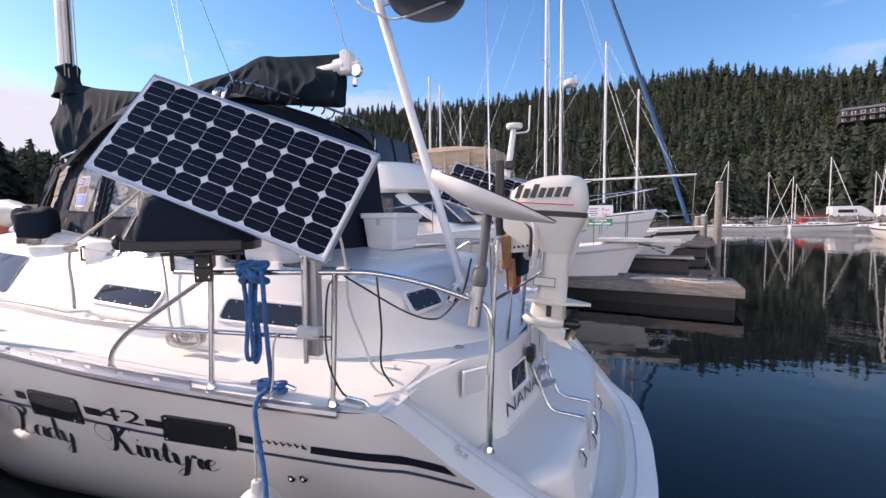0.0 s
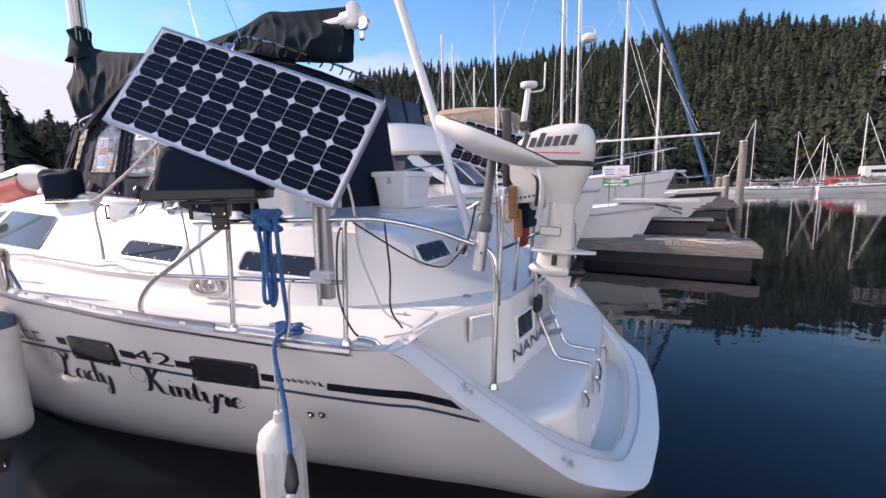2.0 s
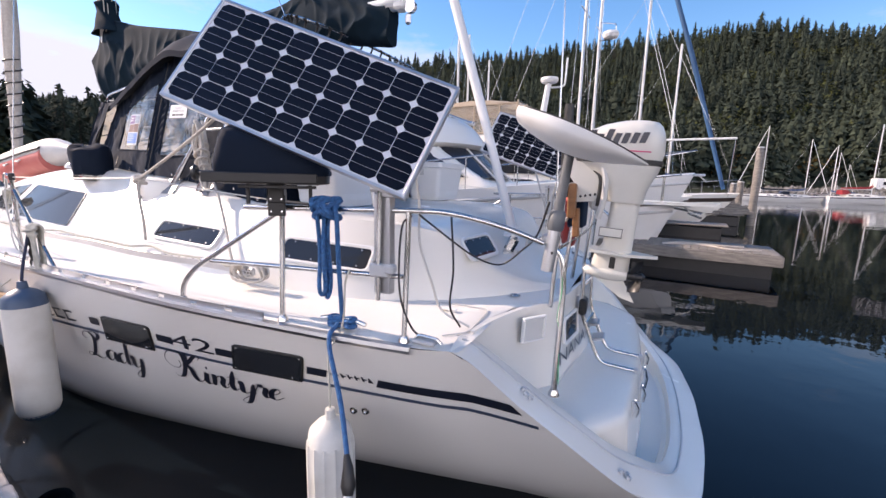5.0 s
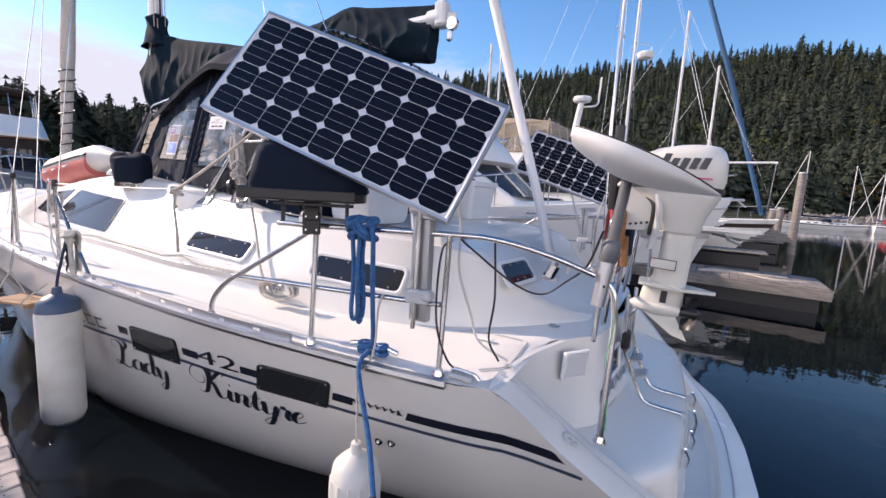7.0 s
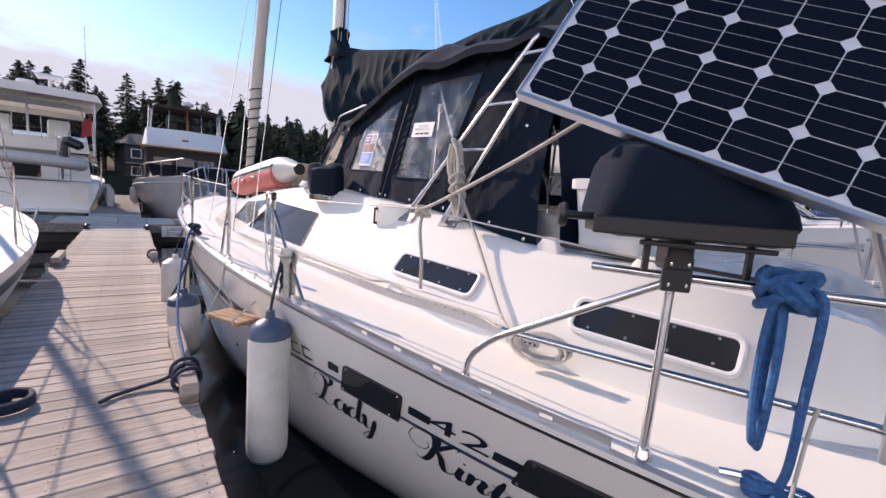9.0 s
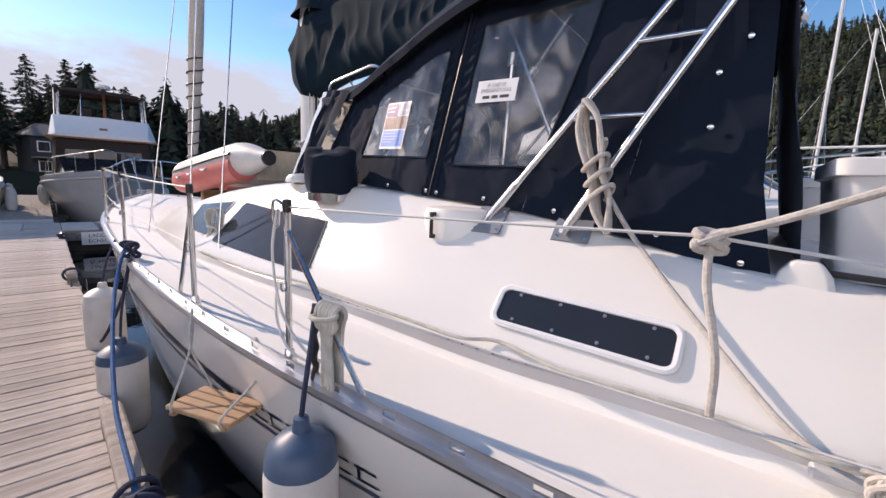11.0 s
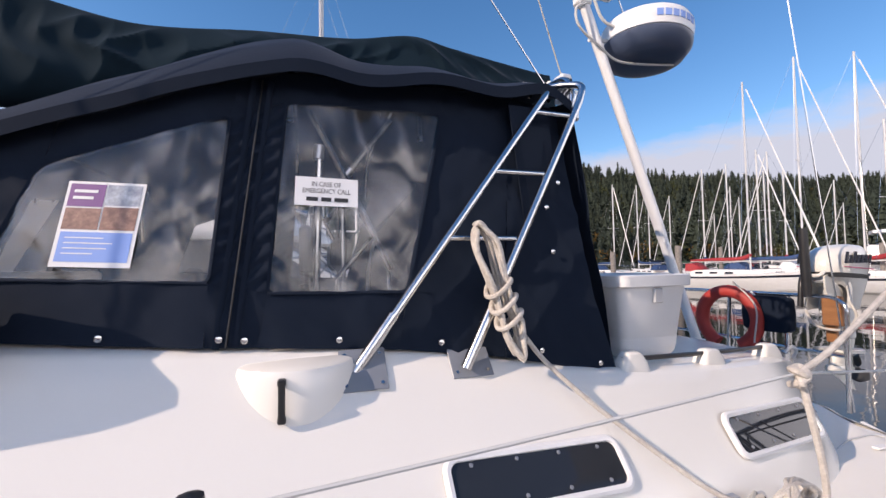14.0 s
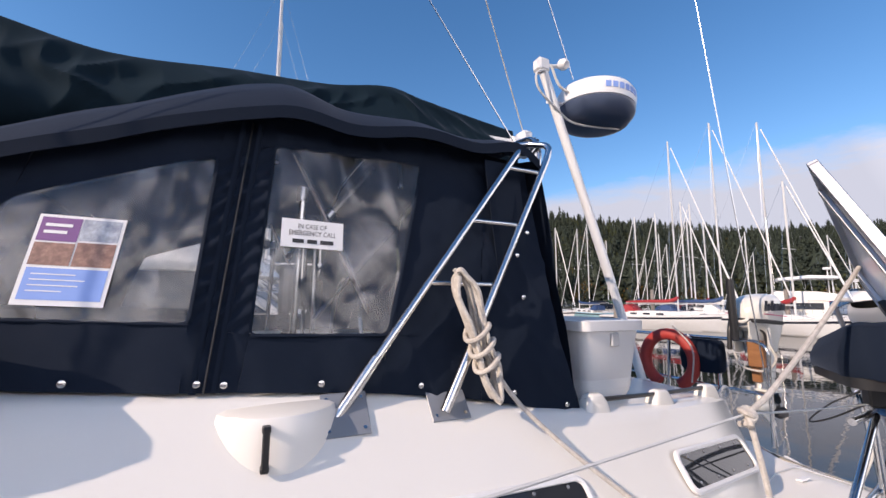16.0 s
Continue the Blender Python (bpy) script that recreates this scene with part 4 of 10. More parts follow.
# folded swim ladder and latches
sl = thing("swim_ladder", "folded stainless steel swim ladder on the transom", "ladder")
for y, dx in ((-0.45, 0.0), (-0.17, 0.025)):
    part("rail", tube(bend([(-0.815 + dx, y, 1.46), (-0.81 + dx, y, 1.10), (-0.665 + dx, y, 0.762), (-0.43 + dx, y, 0.752)], 0.07), 0.0135, 10), M["steel"], sl)
    part("foot_clip", box(-0.425 + dx, y, 0.752, 0.03, 0.05, 0.03, 0.008), M["tank"], sl)
for z, x in ((1.30, -0.808), (1.03, -0.775)):
    part("rung", tube([(x, -0.45, z), (x + 0.02, -0.17, z)], 0.012, 8), M["steel"], sl)
for z, x in ((1.00, -0.745), (0.90, -0.70)):
    part("tread", moved(box(0, 0, 0, 0.10, 0.13, 0.022, 0.006), Matrix.Translation((x, -0.31, z)) @ Matrix.Rotation(radians(-16), 4, "Y")), M["alu"], sl, "flat metal tread")
part("pad", box(-0.80, -0.43, 1.15, 0.05, 0.11, 0.12, 0.014), M["black"], sl, "black rubber pad")
for x, y, z, big in ((-0.372, -0.05, 0.70, 1.0), (-0.382, -0.45, 0.715, 1.5), (-0.385, -0.50, 0.62, 1.2), (-0.425, -0.80, 0.655, 1.1)):
    lt = thing("cockpit_latch", "stainless latch on the stern seat edge", "latch", "stern latches")
    part("plate", box(x, y, z, 0.014, 0.028 * big, 0.09 * big, 0.004), M["tank"], lt)
    part("lever", tube([(x + 0.012, y - 0.015, z + 0.045 * big), (x + 0.03, y + 0.01, z), (x + 0.022, y + 0.015, z - 0.05 * big)], 0.008, 6), M["steel"], lt)
    part("screw", lathe([(0.012, 0), (0.008, 0.012), (0, 0.014)], 8, Matrix.Translation((x + 0.005, y + 0.012, z + 0.05 * big)) @ Matrix.Rotation(radians(90), 4, "Y")), M["steel"], lt)
locker_lid = [on_transom(0.38 + u, 0.98 + v, 0.006) for u, v in round_rect(0.42, 0.15, 0.012)]
part("locker_outline", tube(locker_lid + locker_lid[:2], 0.004, 6), M["tank"], transom)

# ---- mast, boom, sail cover, stays ----
mast_part = part("mast", loft([[(-7.27 + 0.13 * math.cos(a), 0.075 * math.sin(a), z) for a in [2 * math.pi * k / 20 for k in range(20)]] for z in (1.9, 19.5)], close=True, cap=True), M["mast"], yacht, "pale painted aluminium mast")
part("mast_groove", box(-7.135, 0, 10, 0.012, 0.03, 16), M["black"], mast_part)
for dx, dy in ((0.15, 0.05), (0.15, -0.05), (0.16, 0.0), (0.13, -0.085)):
    part("halyard", tube([(-7.27 + dx, dy, 2.0), (-7.27 + dx * 0.95, dy, 12.0)], 0.006, 6), M["rope_grey"], mast_part)
part("winch", lathe([(0.05, 0), (0.035, 0.02), (0.032, 0.08), (0.045, 0.1), (0, 0.1)], 14, Matrix.Translation((-7.27, -0.08, 2.45)) @ Matrix.Rotation(radians(90), 4, "X")), M["steel"], mast_part)
boom = part("boom", tube([(-7.1, 0, 3.44), (-2.60, -0.21, 3.474), (-2.59, -0.21, 3.474), (-2.47, -0.22, 3.475)], [0.045, 0.045, 0.07, 0.07], 12), M["white"], yacht, "white boom under its sail cover")
be = Vector((-2.47, -0.22, 3.475))
part("boom_end", join(moved(box(0, 0, 0, 0.10, 0.12, 0.20, 0.02), Matrix.Translation(be + Vector((0.0, 0, 0.02)))), moved(box(0.08, 0, -0.02, 0.10, 0.03, 0.10, 0.01), Matrix.Translation(be))), M["white"], boom)
part("sheave", lathe([(0.05, -0.02), (0.04, 0), (0.05, 0.02)], 14, Matrix.Translation(be + Vector((0.10, 0, -0.06))) @ Matrix.Rotation(radians(90), 4, "X")), M["steel"], boom)
part("block", join(moved(box(0, 0, 0, 0.05, 0.04, 0.09, 0.015), Matrix.Translation(be + Vector((0.09, -0.02, -0.16)))), tube([be + Vector((0.08, 0, -0.08)), be + Vector((0.09, -0.02, -0.2))], 0.008, 6)), M["alu"], boom)

# cover: a loose sleeve, heaped round the mast, hanging deep at the end
c_top = curve([(-7.47, 3.96), (-7.40, 4.02), (-7.15, 4.02), (-6.9, 3.96), (-6.6, 3.88), (-6.2, 3.80), (-5.6, 3.69), (-5.1, 3.60), (-4.5, 3.645), (-3.95, 3.675), (-3.55, 3.745), (-3.3, 3.70), (-2.93, 3.645), (-2.60, 3.60)])
c_bot = curve([(-7.47, 3.08), (-7.3, 2.97), (-7.0, 2.99), (-6.6, 3.07), (-6.1, 3.10), (-5.5, 3.09), (-5.0, 3.20), (-4.0, 3.26), (-3.3, 3.24), (-2.85, 3.17), (-2.60, 3.13)])
c_wid = curve([(-7.47, 0.17), (-7.3, 0.25), (-7.0, 0.27), (-6.5, 0.22), (-5.6, 0.19), (-4.0, 0.18), (-3.2, 0.19), (-2.56, 0.14)])


def crease(p):
    return 1 - 2 * abs(math.sin(p / 2)) ** 0.9


mid_z = lambda x: 0.5 * (c_top(x) + c_bot(x))
prof = lambda x: 0.5 * (c_top(x) - c_bot(x))
rows = []
NX, NA = 460, 84
for i in range(NX + 1):
    x = -7.47 + 4.91 * i / NX
    yc = -0.20 * (x + 7.1) / 4.7
    zc, hh, wd = mid_z(x), prof(x), c_wid(x)
    row = []
    for k in range(NA):
        a = 2 * math.pi * k / NA
        c, s = math.cos(a), math.sin(a)
        slack = 1.0 - 0.75 * max(0.0, c) ** 3
        # slanting creases that run down from the ridge towards the boom
        g = noise.noise(Vector((x * 1.1, c * 0.8, 3.0 + 4 * (s > 0))))
        e1 = max(0.0, 0.45 + noise.noise(Vector((x * 0.9, c * 0.5, 9.0))))
        e3 = max(0.0, 0.75 + noise.noise(Vector((x * 1.3, c * 0.9, 21.0))))
        e2 = max(0.0, 0.45 + noise.noise(Vector((x * 1.7, c * 0.7, 14.0))))
        off = (0.050 * noise.noise(Vector((x * 1.3, c * 0.9, 8.0 + (s > 0)))) + 0.034 * e1 * crease(7.5 * x + 3.4 * c + 6 * g) + 0.028 * e2 * crease(16 * x - 3.0 * c + 6 * g) + 0.010 * e3 * crease(37 * x + 4 * c + 8 * g)) * slack
        off = max(off, -0.035)
        row.append((x, yc + s * (wd * (0.62 - 0.38 * c) + off), zc + c * hh))
    rows.append(row)
cover = thing("sail_cover", "dark navy canvas sail cover heaped along the boom", "sail cover")
part("canvas", loft(rows, close=True, cap=True), M["cover"], cover)
collar = []
for k in range(22):
    t = k / 21
    rad = curve([(0, 0.27), (0.25, 0.20), (0.5, 0.155), (0.8, 0.15), (0.92, 0.165), (1.0, 0.14)])(t)
    collar.append([(-7.26 + 0.06 * (1 - t) + (rad + 0.016 * crease(5 * a + 9 * t) + 0.02 * noise.noise(Vector((2 * math.cos(a), 2 * math.sin(a), 5 * t)))) * math.cos(a), (0.75 * rad + 0.016 * crease(5 * a + 9 * t)) * math.sin(a), 3.84 + 0.40 * t + 0.035 * math.cos(a) * t) for a in [2 * math.pi * j / 48 for j in range(48)]])
part("mast_collar", loft(collar, close=True), M["cover"], cover, "gathered collar round the mast")
for x in (-6.5, -5.6, -4.7, -3.8):
    part("lacing_tie", tube(smooth_line([(x, -0.02, mid_z(x) - prof(x) * 1.05), (x + 0.02, -0.10, mid_z(x) - prof(x) * 0.98), (x + 0.05, -0.05, mid_z(x) - prof(x) * 1.2)], 5), 0.006, 6), M["black"], cover)


def wire(name, a, b, r=0.0045, mat="steel", sag=0.0, parent=None, label="", cat="wire"):
    pts = [Vector(a).lerp(Vector(b), t / 12) - Vector((0, 0, sag * 4 * (t / 12) * (1 - t / 12))) for t in range(13)]
    if parent is None:
        ob = part(name, tube(pts, r, 6), M[mat])
        return tagged(ob, label or "thin stainless steel rigging wire", cat)
    return part(name, tube(pts, r, 6), M[mat], parent)


for p in (((-7.3, 0, 18.8), (-6.55, -1.62, 1.47)), ((-7.3, 0, 12.5), (-6.1, -1.60, 1.48)), ((-7.3, 0, 12.5), (-7.6, -1.55, 1.5)), ((-7.3, 0, 18.8), (-6.55, 1.62, 1.47)), ((-7.3, 0, 12.5), (-6.1, 1.6, 1.48)), ((-7.3, 0, 18.9), (-1.05, -0.75, 4.9)), ((-7.3, 0, 18.9), (-1.0, 0.75, 4.9))):
    wire("shroud", *p, 0.0055, "steel", parent=yacht)
wire("backstay", (-1.05, -0.75, 4.9), (-0.92, -1.0, 1.28), 0.005, "steel", parent=yacht)
wire("topping_lift", (-7.2, 0, 18.6), be + Vector((0, 0, 0.1)), 0.005, "rope_grey", parent=yacht)
wire("boom_lift", (-6.9, 0, 9.5), (-3.05, -0.9, 3.16), 0.004, "steel", parent=yacht)
# roller-furled headsail
fur = thing("furled_headsail", "furled white headsail with a dark spiral lashing", "furled sail")
fa, fb = Vector((-10.35, -0.05, 1.95)), Vector((-7.6, 0, 18.5))
ln = [fa.lerp(fb, t / 30) for t in range(31)]
part("sail_roll", tube(ln, [0.055 + 0.045 * min(1, t / 3) + 0.012 * noise.noise(Vector((t * 0.9, 0, 0))) for t in range(31)], 14), M["rope_white"], fur, "rolled white sailcloth")
d = (fb - fa).normalized()
u = d.orthogonal().normalized()
w = d.cross(u)
part("lashing", tube([fa + d * (0.1 + t * 0.012) + (u * math.cos(t * 0.42) + w * math.sin(t * 0.42)) * (0.075 + 0.035 * min(1, t / 120)) for t in range(150)], 0.011, 6), M["black"], fur)
part("drum", lathe([(0.09, 0), (0.09, 0.02), (0.03, 0.03), (0.03, 0.12), (0.09, 0.13), (0.09, 0.15), (0.0, 0.16)], 18, Matrix.Translation(fa - d * 0.17) @ d.to_track_quat("Z", "Y").to_matrix().to_4x4()), M["black"], fur)
part("stay_foot", tube([fa - d * 0.15, Vector((-10.45, -0.05, 1.55))], 0.012, 8), M["steel"], fur)

# ---- pulpit, stanchions, lifelines ----


def stanchion(x, side, h=0.60):
    y = side * (BEAM(x) - 0.05)
    z = SHEER(x)
    st = part("stanchion", tube([(x, y, z), (x, y, z + h)], 0.0127, 10), M["steel"], yacht, "stainless lifeline stanchion")
    part("base", lathe([(0.028, 0), (0.026, 0.03), (0.016, 0.06), (0.0, 0.06)], 12, Matrix.Translation((x, y, z))), M["steel"], st)
    part("cap", lathe([(0.016, 0), (0.018, 0.02), (0.016, 0.045), (0, 0.05)], 10, Matrix.Translation((x, y, z + h - 0.03))), M["black"], st)
    part("eye", tube([(x + 0.016 * math.cos(a), y - 0.02, z + h * 0.5 + 0.016 * math.sin(a)) for a in [k * math.pi / 4 for k in range(9)]], 0.004, 5), M["steel"], st)
    return Vector((x, y, z + h))


tops = {}
for x in (-4.352, -5.22, -7.0, -8.9):
    for s in (-1, 1):
        tops[(x, s)] = stanchion(x, s)
for s in (-1, 1):
    yb = s * (BEAM(-4.352) - 0.05)
    part("brace", tube([(-4.352, yb, 1.87), (-3.96, s * (BEAM(-3.96) - 0.06), SHEER(-3.96))], 0.011, 8), M["steel"], yacht)
    part("brace", tube([(-5.22, s * (BEAM(-5.22) - 0.05), 1.89), (-5.52, s * (BEAM(-5.52) - 0.07), SHEER(-5.52))], 0.011, 8), M["steel"], yacht)
for s in (-1, 1):
    chain = [Vector((-11.0, s * 0.92, 2.13)), tops[(-8.9, s)], tops[(-7.0, s)], tops[(-5.22, s)]]
    for a, b in zip(chain, chain[1:]):
        wire("lifeline", a, b, 0.0035, "cable_white", 0.006, yacht)
        wire("lifeline", a - Vector((0, 0, 0.28)), b - Vector((0, 0, 0.28)), 0.003, "cable_white", 0.006, yacht)
    wire("lifeline", tops[(-4.352, s)] - Vector((0, 0, 0.01)), (-3.095, s * 2.02, 1.973), 0.0037, "cable_white", 0.004, yacht)
    wire("lifeline", (-3.095, s * 2.02, 1.973), (-2.12, s * 1.93, 1.885), 0.0037, "cable_white", 0.004, yacht)
    wire("lifeline", tops[(-4.352, s)] - Vector((0, 0, 0.29)), (-2.62, s * 2.0, 1.6), 0.0035, "cable_white", 0.012, yacht)
tp = tops[(-4.352, -1)]
part("slack_lifeline", tube(smooth_line([tp + Vector((-0.03, -0.02, -0.02)), tp + Vector((-0.05, -0.03, -0.18)), tp + Vector((0.0, -0.03, -0.38)), tp + Vector((0.12, -0.02, -0.5)), tp + Vector((0.24, 0.01, -0.545))], 6), 0.005, 6), M["cable_white"], yacht, "unhooked gate lifeline hanging down")
part("slack_lifeline", tube(smooth_line([tp + Vector((-0.04, -0.02, -0.30)), tp + Vector((-0.03, -0.03, -0.42)), tp + Vector((0.05, -0.03, -0.52)), tp + Vector((0.18, 0.0, -0.555))], 6), 0.005, 6), M["cable_white"], yacht)
part("pelican_hook", tube(smooth_line([tp + Vector((-0.01, -0.01, 0.0)), tp + Vector((-0.05, -0.02, 0.01)), tp + Vector((-0.06, -0.02, -0.06)), tp + Vector((-0.03, -0.02, -0.08)), tp + Vector((-0.02, -0.02, -0.02))], 5), 0.006, 6), M["steel"], yacht)

bow_top = bend([(-11.0, -0.92, 2.13), (-11.9, -0.52, 2.24), (-12.55, -0.22, 2.30), (-12.55, 0.22, 2.30), (-11.9, 0.52, 2.24), (-11.0, 0.92, 2.13)], 0.15)
pul = part("pulpit", tube(bow_top, 0.0127, 8), M["steel"], yacht, "stainless bow pulpit")
for x, y, xt, yt, zt in ((-11.0, 0.92, -11.0, 0.92, 2.13), (-11.75, 0.5, -11.8, 0.56, 2.23), (-12.2, 0.2, -12.45, 0.24, 2.29)):
    for s in (-1, 1):
        part("leg", tube([(x, s * min(y, BEAM(x) - 0.04), SHEER(x)), (xt, s * yt, zt)], 0.0127, 8), M["steel"], pul)
for s in (-1, 1):
    part("mid_rail", tube([(-11.0, s * 0.90, 1.86), (-11.78, s * 0.53, 1.93), (-12.35, s * 0.22, 1.97)], 0.011, 8), M["steel"], pul)
part("anchor_roller", join(box(-12.55, 0, 1.66, 0.5, 0.16, 0.03, 0.008), box(-12.6, 0.08, 1.69, 0.4, 0.012, 0.08, 0.003), box(-12.6, -0.08, 1.69, 0.4, 0.012, 0.08, 0.003)), M["steel"], yacht)
for s in (-1, 1):
    cl = part("bow_cleat", join(tube(bend([(-10.75, s * 1.02, 1.585), (-10.62, s * 1.04, 1.60), (-10.4, s * 1.08, 1.60), (-10.27, s * 1.1, 1.585)], 0.03), 0.013, 8), box(-10.5, s * 1.06, 1.565, 0.12, 0.03, 0.06, 0.01)), M["steel"], yacht)

# stern rail frame on each quarter
for s in (-1, 1):
    pr = thing("stern_rail", "bent stainless steel stern rail on the quarter", "rail", "stern rails")
    part("post", tube([(-2.09, s * 1.945, 1.28), (-2.085, s * 1.925, 1.85)], 0.0135, 10), M["steel"], pr)
    part("post", tube([(-1.43, s * 1.84, 1.255), (-1.44, s * 1.79, 1.86)], 0.0135, 10), M["steel"], pr)
    part("top_rail", tube(smooth_line([(-2.32, s * 1.95, 1.845), (-2.09, s * 1.925, 1.85), (-1.44, s * 1.79, 1.862), (-1.25, s * 1.73, 1.855), (-1.05, s * 1.62, 1.80), (-0.88, s * 1.53, 1.73)], 5), 0.0135, 10), M["steel"], pr)
    part("diagonal", tube(bend([(-2.08, s * 1.935, 1.84), (-2.66, s * 2.01, 1.50), (-2.75, s * 2.03, 1.40), (-2.755, s * 2.035, 1.30)], 0.09), 0.0135, 10), M["steel"], pr)
    part("mid_rail", tube([(-2.62, s * 2.0, 1.545), (-1.45, s * 1.81, 1.555)], 0.0125, 10), M["steel"], pr)
    part("gate_post", tube(bend([(-0.79, s * 1.49, 1.0), (-0.79, s * 1.44, 1.55), (-0.81, s * 1.43, 1.68), (-0.92, s * 1.46, 1.74)], 0.10), 0.0145, 10), M["steel"], pr)
    part("foot", lathe([(0.028, 0), (0.026, 0.01), (0.017, 0.03), (0, 0.03)], 12, Matrix.Translation((-0.79, s * 1.49, 0.985))), M["steel"], pr)
    part("foot", lathe([(0.03, 0), (0.028, 0.01), (0.018, 0.03), (0, 0.03)], 12, Matrix.Translation((-1.43, s * 1.84, 1.252))), M["steel"], pr)
    part("foot", lathe([(0.03, 0), (0.028, 0.01), (0.018, 0.03), (0, 0.03)], 12, Matrix.Translation((-2.09, s * 1.945, 1.275))), M["steel"], pr)
    part("foot", lathe([(0.03, 0), (0.028, 0.01), (0.018, 0.03), (0, 0.03)], 12, Matrix.Translation((-2.755, s * 2.035, 1.30))), M["steel"], pr)
cr = thing("transom_rail", "stainless steel rail across the transom", "rail")
part("top_rail", tube(bend([(-0.93, -0.98, 1.27), (-0.90, -0.98, 1.95), (-0.88, -0.9, 2.0), (-0.86, 0.2, 2.0), (-0.88, 0.9, 1.97), (-0.93, 1.0, 1.27)], 0.08), 0.0135, 10), M["steel"], cr)
part("mid_rail", tube([(-0.915, -0.98, 1.62), (-0.88, 0.0, 1.63), (-0.915, 0.98, 1.62)], 0.011, 8), M["steel"], cr)
for y in (-0.62, -0.18, 0.5):
    part("upright", tube([(-0.93, y, 1.26), (-0.87, y, 2.0)], 0.0135, 8), M["steel"], cr)

# ---- solar panels ----


def solar_panel(TL, TR, BR, BL, name_label):
    TL, TR, BR, BL = (Vector(p) for p in (TL, TR, BR, BL))
    c = (TL + TR + BR + BL) / 4
    ux = ((TR - TL) + (BR - BL)).normalized()
    uy = ((TL - BL) + (TR - BR))
    uy = (uy - ux * uy.dot(ux)).normalized()
    uz = ux.cross(uy)
    L, H = 1.243, 0.563
    m = Matrix((ux, uy, uz)).transposed().to_4x4()
    m.translation = c
    th = thing("solar_panel", name_label, "solar panel", "solar panels", at=m)
    f = 0.014
    part("frame", join(box(0, H / 2 - f / 2, -0.012, L, f, 0.036, 0.002), box(0, -H / 2 + f / 2, -0.012, L, f, 0.036, 0.002), box(L / 2 - f / 2, 0, -0.012, f, H - 2 * f, 0.036, 0.002), box(-L / 2 + f / 2, 0, -0.012, f, H - 2 * f, 0.036, 0.002)), M["alu"], th, "silver aluminium frame")
    bs = part("backsheet", box(0, 0, -0.004, L - 2 * f, H - 2 * f, 0.008), M["backsheet"], th, "white backsheet between the cells")
    nx, ny = 9, 4
    px, py = (L - 2 * f - 0.014) / nx, (H - 2 * f - 0.012) / ny
    cw, ch, k = px - 0.0035, py - 0.0035, 0.0205
    oc = [(cw / 2 - k, ch / 2), (-cw / 2 + k, ch / 2), (-cw / 2, ch / 2 - k), (-cw / 2, -ch / 2 + k), (-cw / 2 + k, -ch / 2), (cw / 2 - k, -ch / 2), (cw / 2, -ch / 2 + k), (cw / 2, ch / 2 - k)]
    g = slab([(x, y, 0) for x, y in oc], (0, 0, 1), 0.0012)
    me = mesh_of("cell", [tuple(v) for v in g[0]], g[1], M["cell"], smooth=False)
    bus = mesh_of("busbar", *join(box(0, ch / 6, 0.0016, cw, 0.0011, 0.0006), box(0, -ch / 6, 0.0016, cw, 0.0011, 0.0006)), M["tank"], smooth=False)
    for i in range(nx):
        for j in range(ny):
            o = new("cell", me)
            o.parent = bs
            o.location = ((i - (nx - 1) / 2) * px, (j - (ny - 1) / 2) * py, 0.0006)
            o2 = new("busbar", bus)
            o2.parent = bs
            o2.location = o.location
    part("junction_box", box(L * 0.3, 0.0, -0.028, 0.12, 0.09, 0.03, 0.006), M["black"], th)
    for x in (-L / 3, L / 3):
        part("stiffener", box(x, 0, -0.026, 0.03, H - 2 * f, 0.02, 0.003), M["alu"], th)
    return th


solar_panel((-2.388, -1.972, 2.828), (-1.254, -1.671, 2.397), (-1.365, -1.95, 1.926), (-2.508, -2.203, 2.371), "tilted dark solar panel with white cell gaps on a post")
solar_panel((-2.177, 1.638, 2.856), (-1.003, 1.684, 2.449), (-1.162, 1.445, 1.965), (-2.335, 1.399, 2.371), "tilted dark solar panel on the far quarter rail")
for s in (-1, 1):
    sm = thing("panel_mount", "silver aluminium channel post clamped to the stern rail", "bracket", "panel mounts")
    y = -1.835 if s < 0 else 1.79
    part("channel", join(box(-1.555, y, 1.70, 0.085, 0.006, 0.46, 0.001), box(-1.595, y + 0.02, 1.70, 0.006, 0.04, 0.46, 0.001), box(-1.515, y + 0.02, 1.70, 0.006, 0.04, 0.46, 0.001)), M["alu"], sm)
    part("sliding_rod", tube([(-1.565, y - 0.02, 1.44), (-1.555, y - 0.02, 1.97)], 0.012, 10), M["steel"], sm)
    part("clamp", join(box(-1.55, y - 0.02, 1.585, 0.11, 0.04, 0.06, 0.008), box(-1.49, y - 0.03, 1.60, 0.05, 0.05, 0.04, 0.008)), M["tank"], sm)
    part("head", join(box(-1.50, y - 0.0, 1.945, 0.16, 0.03, 0.05, 0.005), tube([(-1.60, y - 0.02, 1.955), (-1.46, y - 0.02, 1.955)], 0.013, 8)), M["alu"], sm)
    part("strut", tube([(-1.56, y + 0.02, 1.6), (-1.75, y + (0.12 if s < 0 else -0.12), 2.28)], 0.011, 8), M["alu"], sm)

